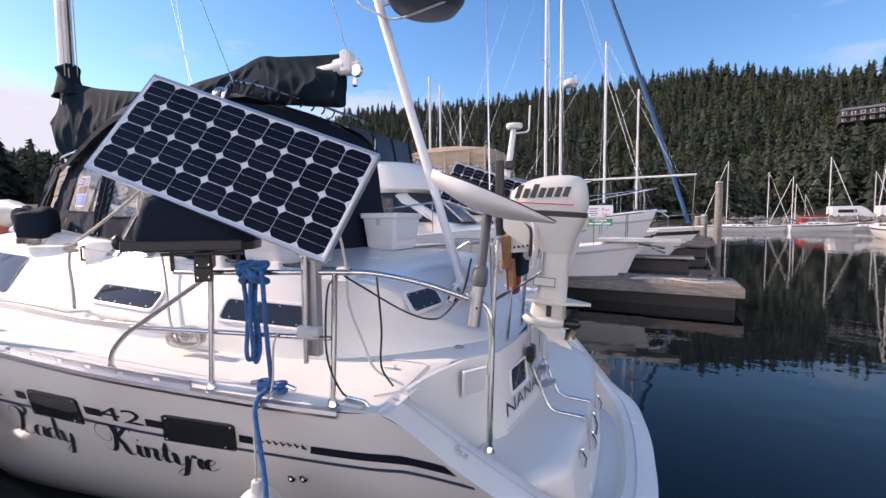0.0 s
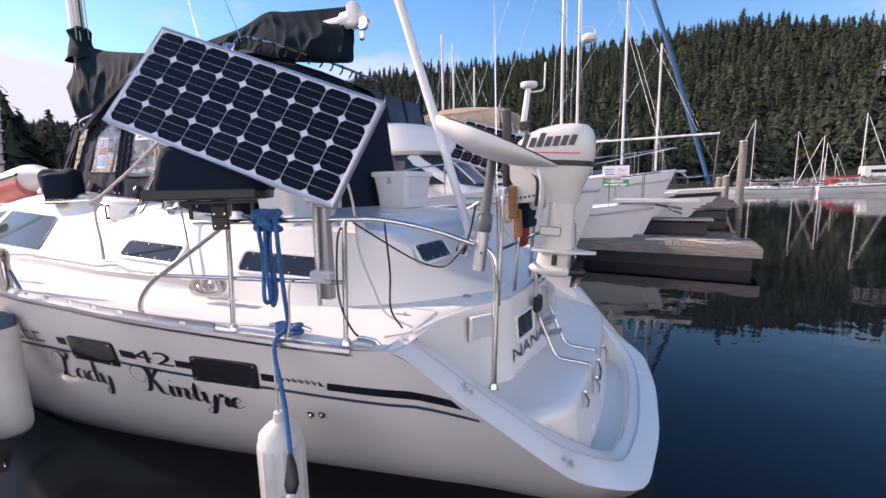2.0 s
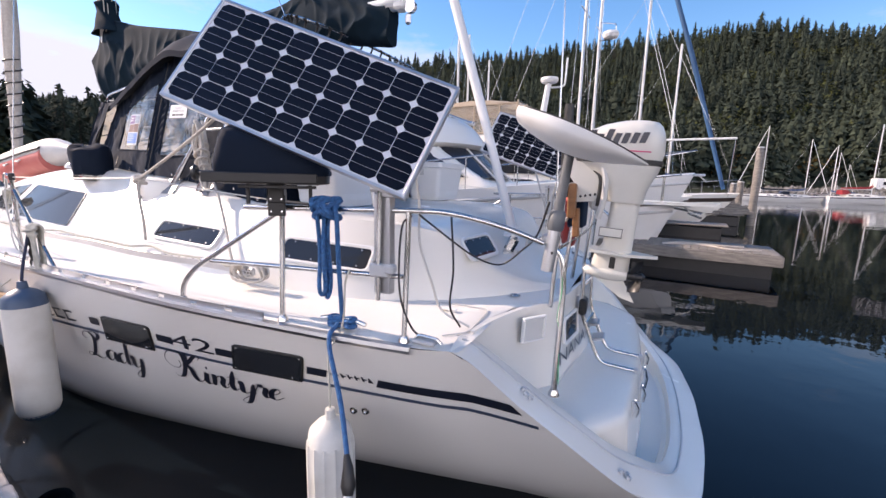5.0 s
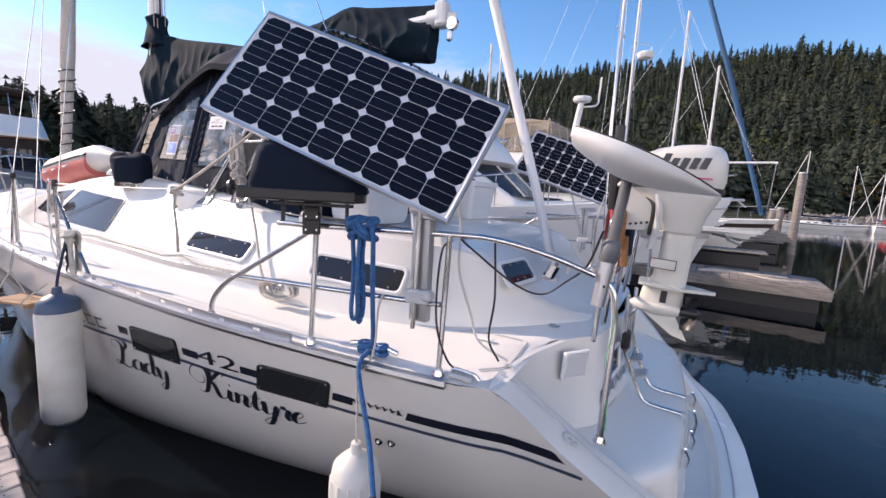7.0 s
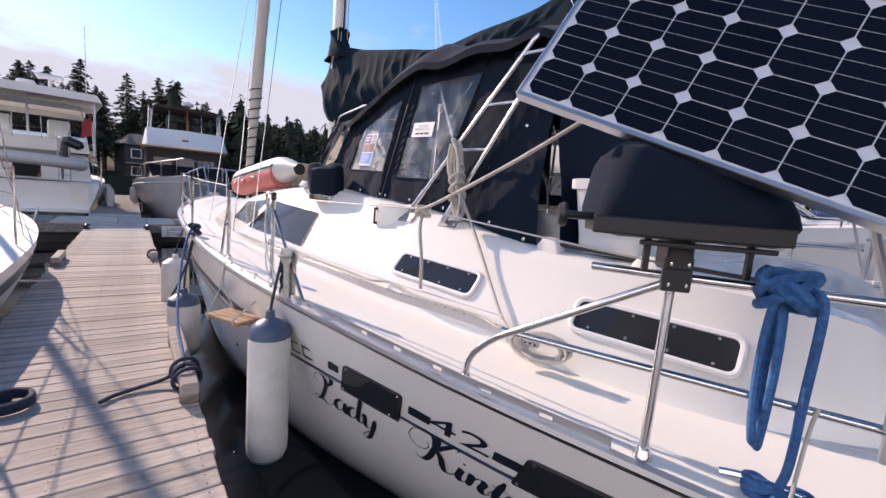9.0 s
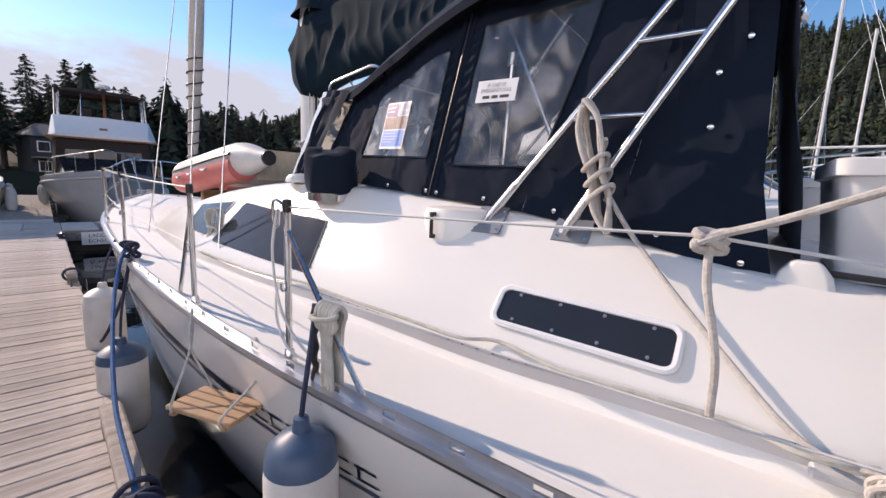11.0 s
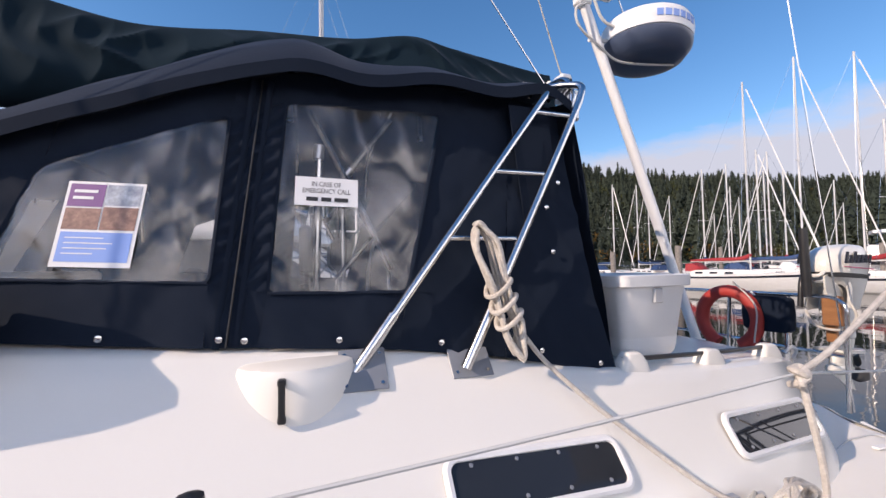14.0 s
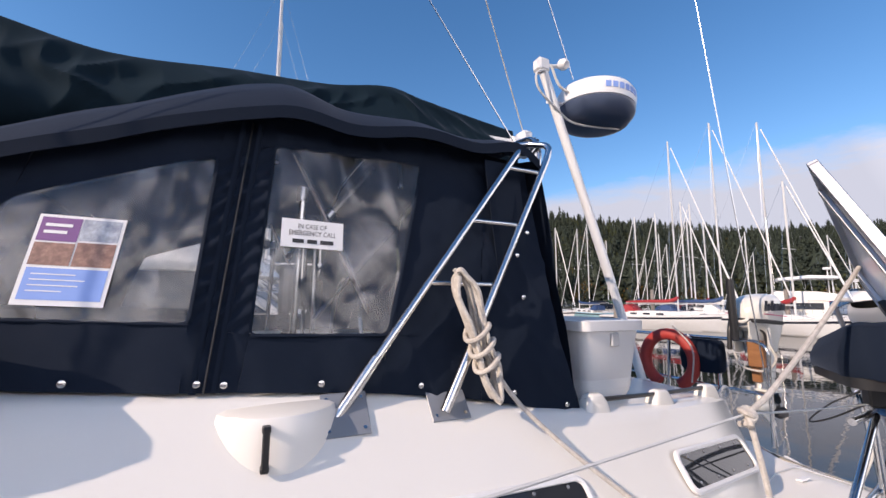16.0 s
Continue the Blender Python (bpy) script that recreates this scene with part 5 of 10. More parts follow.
# ---- barbecue on the rail ----
bm_ = Matrix.Translation((-2.08, -1.955, -0.02)) @ Matrix.Rotation(radians(38), 4, "Z") @ Matrix.Diagonal((0.80, 0.9, 1, 1))
bbq = thing("barbecue_grill", "rail-mounted barbecue under a black fabric cover", "barbecue", at=bm_)
rows = []
for zz, sx, sy in ((1.985, 0.25, 0.13), (1.99, 0.30, 0.17), (2.06, 0.305, 0.175)):
    rows.append([(x * 2 * sx, y * 2 * sy, zz) for x, y in round_rect(1, 1, 0.2, 3)])
part("tray", loft(rows, close=True, cap=True), M["black"], bbq, "black metal tray")
rows = []
for zz, sx, sy in ((2.03, 0.31, 0.18), (2.06, 0.315, 0.185), (2.13, 0.305, 0.18), (2.21, 0.292, 0.172), (2.26, 0.27, 0.155), (2.29, 0.22, 0.12), (2.30, 0.10, 0.05)):
    rows.append([(x * 2 * sx + 0.012 * noise.noise(Vector((x * 5, y * 5, zz * 9))), y * 2 * sy + 0.02 * noise.noise(Vector((x * 6, y * 4, zz * 11 + 4))), 2.03 + (zz - 2.03) * (0.62 - 1.5 * sx * x) + 0.012 * noise.noise(Vector((x * 4, y * 6, zz)))) for x, y in round_rect(1, 1, 0.22, 6)])
part("cover", loft(rows, close=True, cap=True), M["canvas"], bbq, "black fabric cover")
part("front_board", box(-0.05, -0.19, 2.015, 0.60, 0.012, 0.045, 0.004), M["black"], bbq)
part("gas_knob", join(lathe([(0.032, 0), (0.036, 0.012), (0.028, 0.028), (0.0, 0.032)], 16, Matrix.Translation((-0.41, -0.06, 2.03)) @ Matrix.Rotation(radians(-90), 4, "Y")), tube([(-0.41, -0.06, 2.03), (-0.28, -0.04, 2.03)], 0.012, 8)), M["black"], bbq)
part("bracket", join(box(0, 0, 1.945, 0.09, 0.10, 0.10, 0.008), box(-0.14, -0.1, 1.96, 0.02, 0.02, 0.13, 0.003), box(0.2, -0.08, 1.95, 0.02, 0.02, 0.12, 0.003), box(0, 0, 1.99, 0.5, 0.24, 0.012, 0.003), box(0.03, -0.14, 1.975, 0.42, 0.02, 0.014, 0.003)), M["black"], bbq)
part("mount_plate", box(0, -0.035, 1.885, 0.10, 0.02, 0.10, 0.004), M["black"], bbq)
for a, b in ((-0.03, 0.03), (0.03, 0.03), (-0.03, -0.03), (0.03, -0.03)):
    part("bolt", lathe([(0.008, 0), (0.006, 0.006), (0, 0.007)], 8, Matrix.Translation((a, -0.045, 1.885 + b)) @ Matrix.Rotation(radians(90), 4, "X")), M["steel"], bbq)

# ---- moulded table on its pole ----
dish = thing("rail_table", "white moulded plastic table tilted on a grey pole", "table")
ta, tc_ = Vector((-0.985, -1.60, 2.298)), Vector((-0.478, -1.56, 2.085))
t1 = (tc_ - ta)
t2 = Vector((-0.05, 0.99, -0.15)).normalized()
tn = t1.normalized().cross(t2).normalized()
half_w = curve([(0.0, 0.10), (0.12, 0.135), (0.4, 0.165), (0.7, 0.13), (0.9, 0.06), (1.0, 0.008)])
belly = curve([(0.0, 0.045), (0.12, 0.062), (0.35, 0.080), (0.6, 0.068), (0.85, 0.030), (1.0, 0.006)])
rows, face = [], []
for i in range(31):
    t = i / 30
    c0 = ta + t1 * t
    hw, bl = half_w(t), belly(t)
    rows.append([c0 + t2 * (hw * math.cos(a)) - tn * (bl * abs(math.sin(a)) ** 0.6) for a in [math.pi + math.pi * k / 18 for k in range(19)]])
    face.append([rows[-1][0] + tn * 0.004, rows[-1][-1] + tn * 0.004])
part("shell", loft(rows), M["white"], dish, "smooth white moulded shell")
rim_ = [f_[0] for f_ in face] + [f_[1] for f_ in face[::-1]]
part("top_face", slab([p - tn * 0.003 for p in rim_], tn, 0.005), M["black"], dish, "dark flat top edged in black")
pb, pt_ = Vector((-0.858, -1.515, 1.60)), Vector((-0.79, -1.47, 2.215))
ax = (pt_ - pb).normalized()
part("pole", tube([pb + ax * 0.2, pt_], 0.0225, 16), M["pole_grey"], dish, "dark grey pole")
part("sleeve", tube([pb, pb + ax * 0.22], 0.029, 16), M["alu"], dish, "bright metal sleeve")
part("collar", tube([pb + ax * 0.19, pb + ax * 0.205, pb + ax * 0.27, pb + ax * 0.285], [0.033, 0.039, 0.037, 0.028], 18), M["pole_grey"], dish, "dark grey collar")
part("pin_hole", lathe([(0.007, 0), (0.0, 0.001)], 8, Matrix.Translation(pb + ax * 0.09 + Vector((0.012, -0.0275, 0))) @ Matrix.Rotation(radians(90), 4, "X")), M["black"], dish)
part("clamp", moved(box(0, 0, 0, 0.07, 0.07, 0.04, 0.01), Matrix.Translation(pb + ax * 0.15 + Vector((-0.02, 0.05, 0)))), M["alu"], dish)

# ---- radar pole ----
radar = thing("radar_mast", "white leaning pole carrying a white radar dome", "radar")
pa, pz = Vector((-1.37, -0.30, 1.60)), Vector((-2.25, -0.185, 4.225))
part("pole", tube([pa, pa.lerp(pz, 0.33)], 0.034, 16), M["white"], radar)
part("pole_upper", tube([pa.lerp(pz, 0.32), pz], 0.037, 16), M["white"], radar, "thicker white upper pole")
part("flange", lathe([(0.08, -0.01), (0.08, 0.01), (0.05, 0.02), (0.045, 0.06), (0, 0.06)], 18, Matrix.Translation(pa + Vector((0, 0, -0.0)))), M["white"], radar)
part("head", moved(box(0, 0, 0, 0.12, 0.10, 0.12, 0.02), Matrix.Translation(pz)), M["white"], radar)
part("lamp_arm", tube([pz + Vector((0.02, 0, 0.02)), pz + Vector((0.22, 0.02, 0.06))], 0.014, 8), M["white"], radar)
part("dome_arm", tube(bend([pz + Vector((0.05, 0, -0.3)), pz + Vector((0.30, 0.03, -0.26)), pz + Vector((0.55, -0.02, -0.24))], 0.05), 0.016, 8), M["white"], radar)
dc = Vector((-1.70, -0.22, 3.97))
dtilt = Matrix.Translation(dc) @ Matrix.Rotation(radians(4), 4, "Y")
dome = part("dome", lathe([(0.0, -0.05), (0.30, -0.05), (0.325, -0.04), (0.332, 0.02), (0.328, 0.075), (0.305, 0.112), (0.24, 0.132), (0.0, 0.142)], 48, dtilt), M["white"], radar, "white radar dome")
part("dome_base", lathe([(0.0, -0.185), (0.20, -0.182), (0.27, -0.160), (0.318, -0.095), (0.326, -0.05), (0.318, -0.046)], 48, dtilt), M["grey_stripe"], dome, "blue-grey underside of the dome")
for k in range(6):
    a = radians(-118 + 10 * k)
    part("name_bar", moved(box(0, 0, 0, 0.005, 0.042, 0.05), dtilt @ Matrix.Translation((0.331 * math.cos(a), 0.331 * math.sin(a), 0.03)) @ Matrix.Rotation(a, 4, "Z")), M["blue_print"], dome)
part("floodlight", join(lathe([(0.045, 0), (0.05, 0.03), (0.03, 0.07), (0, 0.075)], 14, Matrix.Translation(pz + Vector((0.20, -0.02, 0.06))) @ Matrix.Rotation(radians(120), 4, "X")), tube([pz, pz + Vector((0.2, 0, 0.06))], 0.012, 8)), M["white"], radar)
part("cable", tube(smooth_line([pz + Vector((0.0, -0.04, -0.05)), pz + Vector((-0.10, -0.06, -0.12)), pz + Vector((-0.08, -0.06, -0.25)), pz + Vector((0.1, -0.06, -0.38)), pz + Vector((0.3, -0.05, -0.46)), dc + Vector((0.15, -0.08, -0.2)), dc + Vector((0.2, -0.02, -0.15))], 6), 0.009, 6), M["cable_white"], radar)
part("cable", tube(smooth_line([pz + Vector((0.06, -0.05, 0.0)), pz + Vector((0.14, -0.05, -0.16)), pz + Vector((0.28, -0.08, -0.24)), dc + Vector((0.0, -0.1, -0.17))], 6), 0.012, 6), M["cable_white"], radar)

# ---- cockpit tub ----


def ring_box(x0, x1, y0, y1, z, r=0.05):
    return [((x0 + x1) / 2 + a, (y0 + y1) / 2 + b, z) for a, b in round_rect(x1 - x0, y1 - y0, r)]


def storage_tub(x0, x1, y0, y1, z, label):
    th = thing("storage_tub", label, "storage tub", "storage tubs")
    secs = ((0.05, 0.0), (0.035, 0.03), (0.0, 0.34), (-0.02, 0.345), (-0.022, 0.395), (-0.008, 0.40), (0.012, 0.385), (0.03, 0.05))
    part("body", loft([ring_box(x0 + d, x1 - d, y0 + d, y1 - d, z + h, 0.05) for d, h in secs], close=True, cap=True), M["white"], th)
    for yy in (y0 - 0.004, y1 + 0.004):
        part("latch", box((x0 + x1) / 2, yy, z + 0.30, 0.05, 0.02, 0.07, 0.004), M["tank"], th)
    return th


storage_tub(-2.83, -2.43, -1.15, -0.55, 1.79, "white plastic storage tub on the cockpit coaming")
storage_tub(-2.85, -2.42, 0.50, 1.10, 1.79, "white plastic storage tub on the far coaming")
lifering = thing("life_ring", "red horseshoe life ring on the stern rail", "life ring")
lc = Vector((-0.97, -0.24, 1.79))
hs = [lc + Vector((-0.04 * math.sin(a), 0.20 * math.sin(a), 0.22 * math.cos(a))) for a in [radians(-155 + 310 * k / 24) for k in range(25)]]
part("ring", tube(hs, 0.05, 12), M["red"], lifering)
part("label", moved(box(0, 0, 0, 0.01, 0.10, 0.06, 0.002), Matrix.Translation(lc + Vector((0.05, -0.14, 0.17))) @ Matrix.Rotation(radians(-45), 4, "X")), M["paper"], lifering)
part("grab_line", tube(smooth_line([lc + Vector((-0.07, -0.1, 0.3)), lc + Vector((-0.08, -0.27, 0.12)), lc + Vector((-0.08, -0.25, -0.15))], 6), 0.006, 6), M["rope_white"], lifering)

# ---- outboard on the rail ----
om = Matrix.Translation((-0.66, -0.79, 1.605)) @ Matrix.Rotation(radians(2), 4, "Z") @ Matrix.Rotation(radians(4), 4, "Y") @ Matrix.Diagonal((0.90, 0.90, 0.90, 1))
ob = thing("outboard_motor", "white outboard motor hung on the stern rail", "outboard motor", at=om)


def egg(z, x0, x1, w, n=24, p=2.6):
    out = []
    for k in range(n):
        a = 2 * math.pi * k / n
        c, s = math.cos(a), math.sin(a)
        out.append(((x0 + x1) / 2 + (x1 - x0) / 2 * math.copysign(abs(c) ** (2 / p), c), w / 2 * math.copysign(abs(s) ** (2 / p), s), z))
    return out


part("cowl", loft([egg(0.607, -0.275, 0.235, 0.29), egg(0.65, -0.278, 0.243, 0.305), egg(0.72, -0.262, 0.238, 0.30), egg(0.77, -0.21, 0.228, 0.28), egg(0.808, -0.13, 0.21, 0.245), egg(0.832, -0.03, 0.185, 0.19), egg(0.842, 0.04, 0.14, 0.09)], close=True, cap=True), M["ob_white"], ob, "rounded off-white cowl")
part("cowl_band", loft([egg(0.572, -0.275, 0.235, 0.285), egg(0.577, -0.285, 0.245, 0.30), egg(0.603, -0.285, 0.245, 0.30), egg(0.607, -0.27, 0.235, 0.285)], close=True, cap=True), M["black"], ob, "dark band under the cowl")
part("lower_cowl", loft([egg(0.335, -0.05, 0.165, 0.18), egg(0.35, -0.055, 0.17, 0.19), egg(0.42, -0.075, 0.18, 0.21), egg(0.49, -0.14, 0.205, 0.25), egg(0.535, -0.20, 0.225, 0.27), egg(0.575, -0.255, 0.235, 0.285)], close=True, cap=True), M["ob_white"], ob, "tapered off-white lower cowl")
part("leg", loft([egg(-0.13, -0.085, 0.16, 0.085), egg(-0.02, -0.07, 0.155, 0.085), egg(0.06, -0.03, 0.155, 0.11), egg(0.20, -0.02, 0.155, 0.14), egg(0.35, -0.02, 0.155, 0.15)], close=True, cap=True), M["ob_white"], ob)
part("cavitation_plate", slab([(-0.10, -0.105, 0.0), (0.12, -0.115, 0.0), (0.31, -0.012, 0.0), (0.31, 0.012, 0.0), (0.12, 0.115, 0.0), (-0.10, 0.105, 0.0)], (0, 0, 1), 0.018), M["ob_white"], ob)
part("gearcase", tube([(-0.13, 0, -0.135), (-0.10, 0, -0.135), (0.0, 0, -0.135), (0.1, 0, -0.135), (0.15, 0, -0.135)], [0.006, 0.035, 0.05, 0.048, 0.035], 14), M["ob_white"], ob)
part("skeg", slab([(-0.09, -0.006, -0.15), (0.12, -0.006, -0.15), (0.22, -0.006, -0.31), (0.13, -0.006, -0.29)], (0, 1, 0), 0.012), M["ob_white"], ob)
prop = part("propeller", tube([(0.15, 0, -0.135), (0.24, 0, -0.135), (0.26, 0, -0.135)], [0.032, 0.03, 0.012], 12), M["black"], ob, "dark propeller")
for k in range(3):
    bl = []
    for i in range(5):
        for j in range(5):
            r, t = 0.03 + 0.085 * i / 4, (j / 4 - 0.5)
            wd = 0.10 * math.sin(math.pi * (0.25 + 0.65 * i / 4))
            bl.append(Vector((0.2 + t * 0.07, t * wd, r)))
    gv = [Matrix.Translation((0, 0, -0.135)) @ Matrix.Rotation(radians(120 * k + 20), 4, "X") @ v for v in bl]
    part("blade", (gv, [(i * 5 + j, i * 5 + j + 1, (i + 1) * 5 + j + 1, (i + 1) * 5 + j) for i in range(4) for j in range(4)]), M["black"], prop)
for sy in (-0.075, 0.063):
    ol = [(-0.30, 0.57), (-0.24, 0.60), (-0.15, 0.585), (-0.10, 0.50), (-0.09, 0.38), (-0.12, 0.325), (-0.24, 0.31), (-0.27, 0.34), (-0.25, 0.42), (-0.29, 0.47)]
    part("clamp_bracket", slab([(x, sy, z) for x, z in ol], (0, 1, 0), 0.012), M["ob_white"], ob, "white clamp bracket")
part("swivel", join(box(-0.10, 0, 0.42, 0.10, 0.11, 0.30, 0.02), box(-0.19, 0, 0.55, 0.16, 0.14, 0.05, 0.012)), M["tank"], ob)
for k in range(5):
    part("tilt_hole", lathe([(0.009, 0), (0, 0.001)], 8, Matrix.Translation((-0.235 + 0.029 * k, -0.0765, 0.342 + 0.007 * k)) @ Matrix.Rotation(radians(90), 4, "X")), M["black"], ob)
part("tiller", tube(bend([(-0.1, 0.09, 0.58), (-0.25, 0.09, 0.60), (-0.30, 0.08, 0.52), (-0.31, 0.08, 0.33)], 0.05), 0.02, 10), M["black"], ob)
part("carry_handle", tube(bend([(-0.24, -0.05, 0.625), (-0.31, -0.05, 0.575), (-0.31, 0.05, 0.575), (-0.24, 0.05, 0.625)], 0.03), 0.014, 8), M["ob_white"], ob)
for s_ in (-1, 1):
    for k in range(7):
        xb, hb = -0.215 + 0.050 * k, (0.088 if k in (0, 2) else 0.062)
        zb = 0.675 + 0.004 * k
        part("name_bar", slab([(xb, s_ * 0.1515, zb), (xb + 0.035, s_ * 0.1515, zb), (xb + 0.035 + 0.3 * hb, s_ * 0.150, zb + hb), (xb + 0.3 * hb, s_ * 0.150, zb + hb)], (0, s_, 0), 0.005), M["stripe"], ob, "dark name on the cowl", smooth=False)
    part("trim_line", box(-0.03, s_ * 0.1530, 0.650, 0.38, 0.004, 0.007, 0.001), M["magenta"], ob)
part("hose", tube(smooth_line([(-0.22, -0.07, 0.59), (-0.13, -0.10, 0.585), (-0.075, -0.11, 0.50), (-0.06, -0.10, 0.36), (-0.08, -0.085, 0.22)], 6), 0.020, 8), M["cable_white"], ob, "cream hose beside the leg")
part("hose", tube(smooth_line([(-0.15, -0.075, 0.53), (-0.10, -0.095, 0.47), (-0.095, -0.09, 0.30)], 6), 0.011, 8), M["black"], ob)
part("anode_plate", box(0.01, -0.075, 0.14, 0.14, 0.012, 0.06, 0.004), M["ob_white"], ob)
part("maker_plate", join(box(0.01, -0.083, 0.168, 0.14, 0.004, 0.004), box(0.01, -0.083, 0.112, 0.14, 0.004, 0.004), box(-0.058, -0.083, 0.14, 0.004, 0.004, 0.06), box(0.078, -0.083, 0.14, 0.004, 0.004, 0.06)), M["black"], ob)
for x_ in (0.05,):
    part("inlet", box(x_, -0.042, -0.06, 0.035, 0.012, 0.075, 0.003), M["black"], ob)
mb = thing("motor_bracket", "varnished wooden motor board bolted to the rail", "bracket")
part("board", moved(box(0, 0, 0, 0.045, 0.11, 0.20, 0.008), Matrix.Translation((-0.862, -0.885, 1.905)) @ Matrix.Rotation(radians(4), 4, "Z")), M["wood"], mb)
part("stay_board", moved(box(0, 0, 0, 0.035, 0.06, 0.17, 0.006), Matrix.Translation((-0.835, -0.86, 1.775)) @ Matrix.Rotation(radians(-3), 4, "Y")), M["wood"], mb)
part("lashing", tube(smooth_line([(-0.89, -0.99, 1.98), (-0.885, -1.02, 1.88), (-0.89, -0.95, 1.79), (-0.895, -0.80, 1.80), (-0.89, -0.74, 1.90)], 6), 0.008, 6), M["rope_white"], mb)
bp_ = thing("black_post", "short black padded post on the stern rail", "post")
part("pad", tube([(-0.93, -0.78, 2.0), (-0.935, -0.778, 2.20), (-0.935, -0.776, 2.47)], [0.028, 0.03, 0.027], 12), M["black"], bp_)
bg_ = thing("rail_bag", "black fabric bag strapped to the stern rail", "bag")
part("bag", loft([[(-0.88 + 0.05 * a_, -0.48 + b_ * 0.20 * w_, z_) for a_, b_ in round_rect(2, 2, 0.5)] for z_, w_ in ((1.72, 0.7), (1.74, 0.85), (1.85, 0.9), (1.96, 0.85), (1.985, 0.7))], close=True, cap=True), M["canvas"], bg_)

# ---- cockpit enclosure of canvas and clear vinyl ----
encl = thing("cockpit_enclosure", "navy canvas cockpit enclosure with clear vinyl windows", "boat canvas")


def side_y(z, x=-4.0):
    return 1.205 - (z - 2.0) * 0.215 - 0.17 * max(0.0, -4.6 - x)


def wrinkled(p, amp, sx=1.0, seed=0.0):
    v = Vector(p)
    k = noise.noise(Vector((v.x * 5 * sx + seed, v.z * 3, v.y))) + 0.6 * (1 - min(1.0, 3 * abs(noise.noise(Vector((v.x * 7 * sx + v.z * 5, v.z * 2 + seed, 2.0)))))) ** 2 + 0.35 * noise.noise(Vector((v.x * 16 - v.z * 11, v.z * 9 + seed, 7.0)))
    return v + Vector((0, -amp * k if v.y < 0 else amp * k, 0))


LINES = [  # bottom x, z / window bottom / window top / top
    ((-5.80, 2.06), (-5.68, 2.20), (-5.49, 2.51), (-5.40, 2.67)),
    ((-5.22, 2.045), (-5.18, 2.226), (-5.05, 2.60), (-5.02, 2.755)),
    ((-4.53, 1.995), (-4.526, 2.201), (-4.485, 2.81), (-4.46, 2.96)),
    ((-4.37, 1.985), (-4.345, 2.161), (-4.29, 2.89), (-4.275, 3.02)),
    ((-3.90, 1.945), (-3.855, 2.15), (-3.66, 2.905), (-3.63, 3.035)),
    ((-3.48, 1.885), (-3.45, 2.13), (-3.335, 2.9), (-3.31, 3.03)),
    ((-2.96, 1.775), (-3.02, 2.10), (-3.06, 2.88), (-3.06, 3.0))]


def panel_grid(ia, ib, ja, jb, side, nu=24, nv=12, amp=0.012, pleat=False):
    rows_ = []
    for i in range(nu + 1):
        t = i / nu
        row = []
        for k in range(nv + 1):
            u = k / nv
            A0, A1, B0, B1 = LINES[ia][ja], LINES[ia][jb], LINES[ib][ja], LINES[ib][jb]
            xa, za = A0[0] + (A1[0] - A0[0]) * u, A0[1] + (A1[1] - A0[1]) * u
            xb, zb = B0[0] + (B1[0] - B0[0]) * u, B0[1] + (B1[1] - B0[1]) * u
            x, z = xa + (xb - xa) * t, za + (zb - za) * t
            y = side_y(z, x)
            p = wrinkled((x, side * y, z), amp, 1.0, 3 * ia)
            if pleat:
                p.y += side * 0.0045 * math.sin(95 * z - 70 * x + 2.5 * noise.noise(Vector((x * 9, z * 4, 1.0))))
            row.append(p)
        rows_.append(row if side > 0 else row[::-1])
    return loft(rows_)


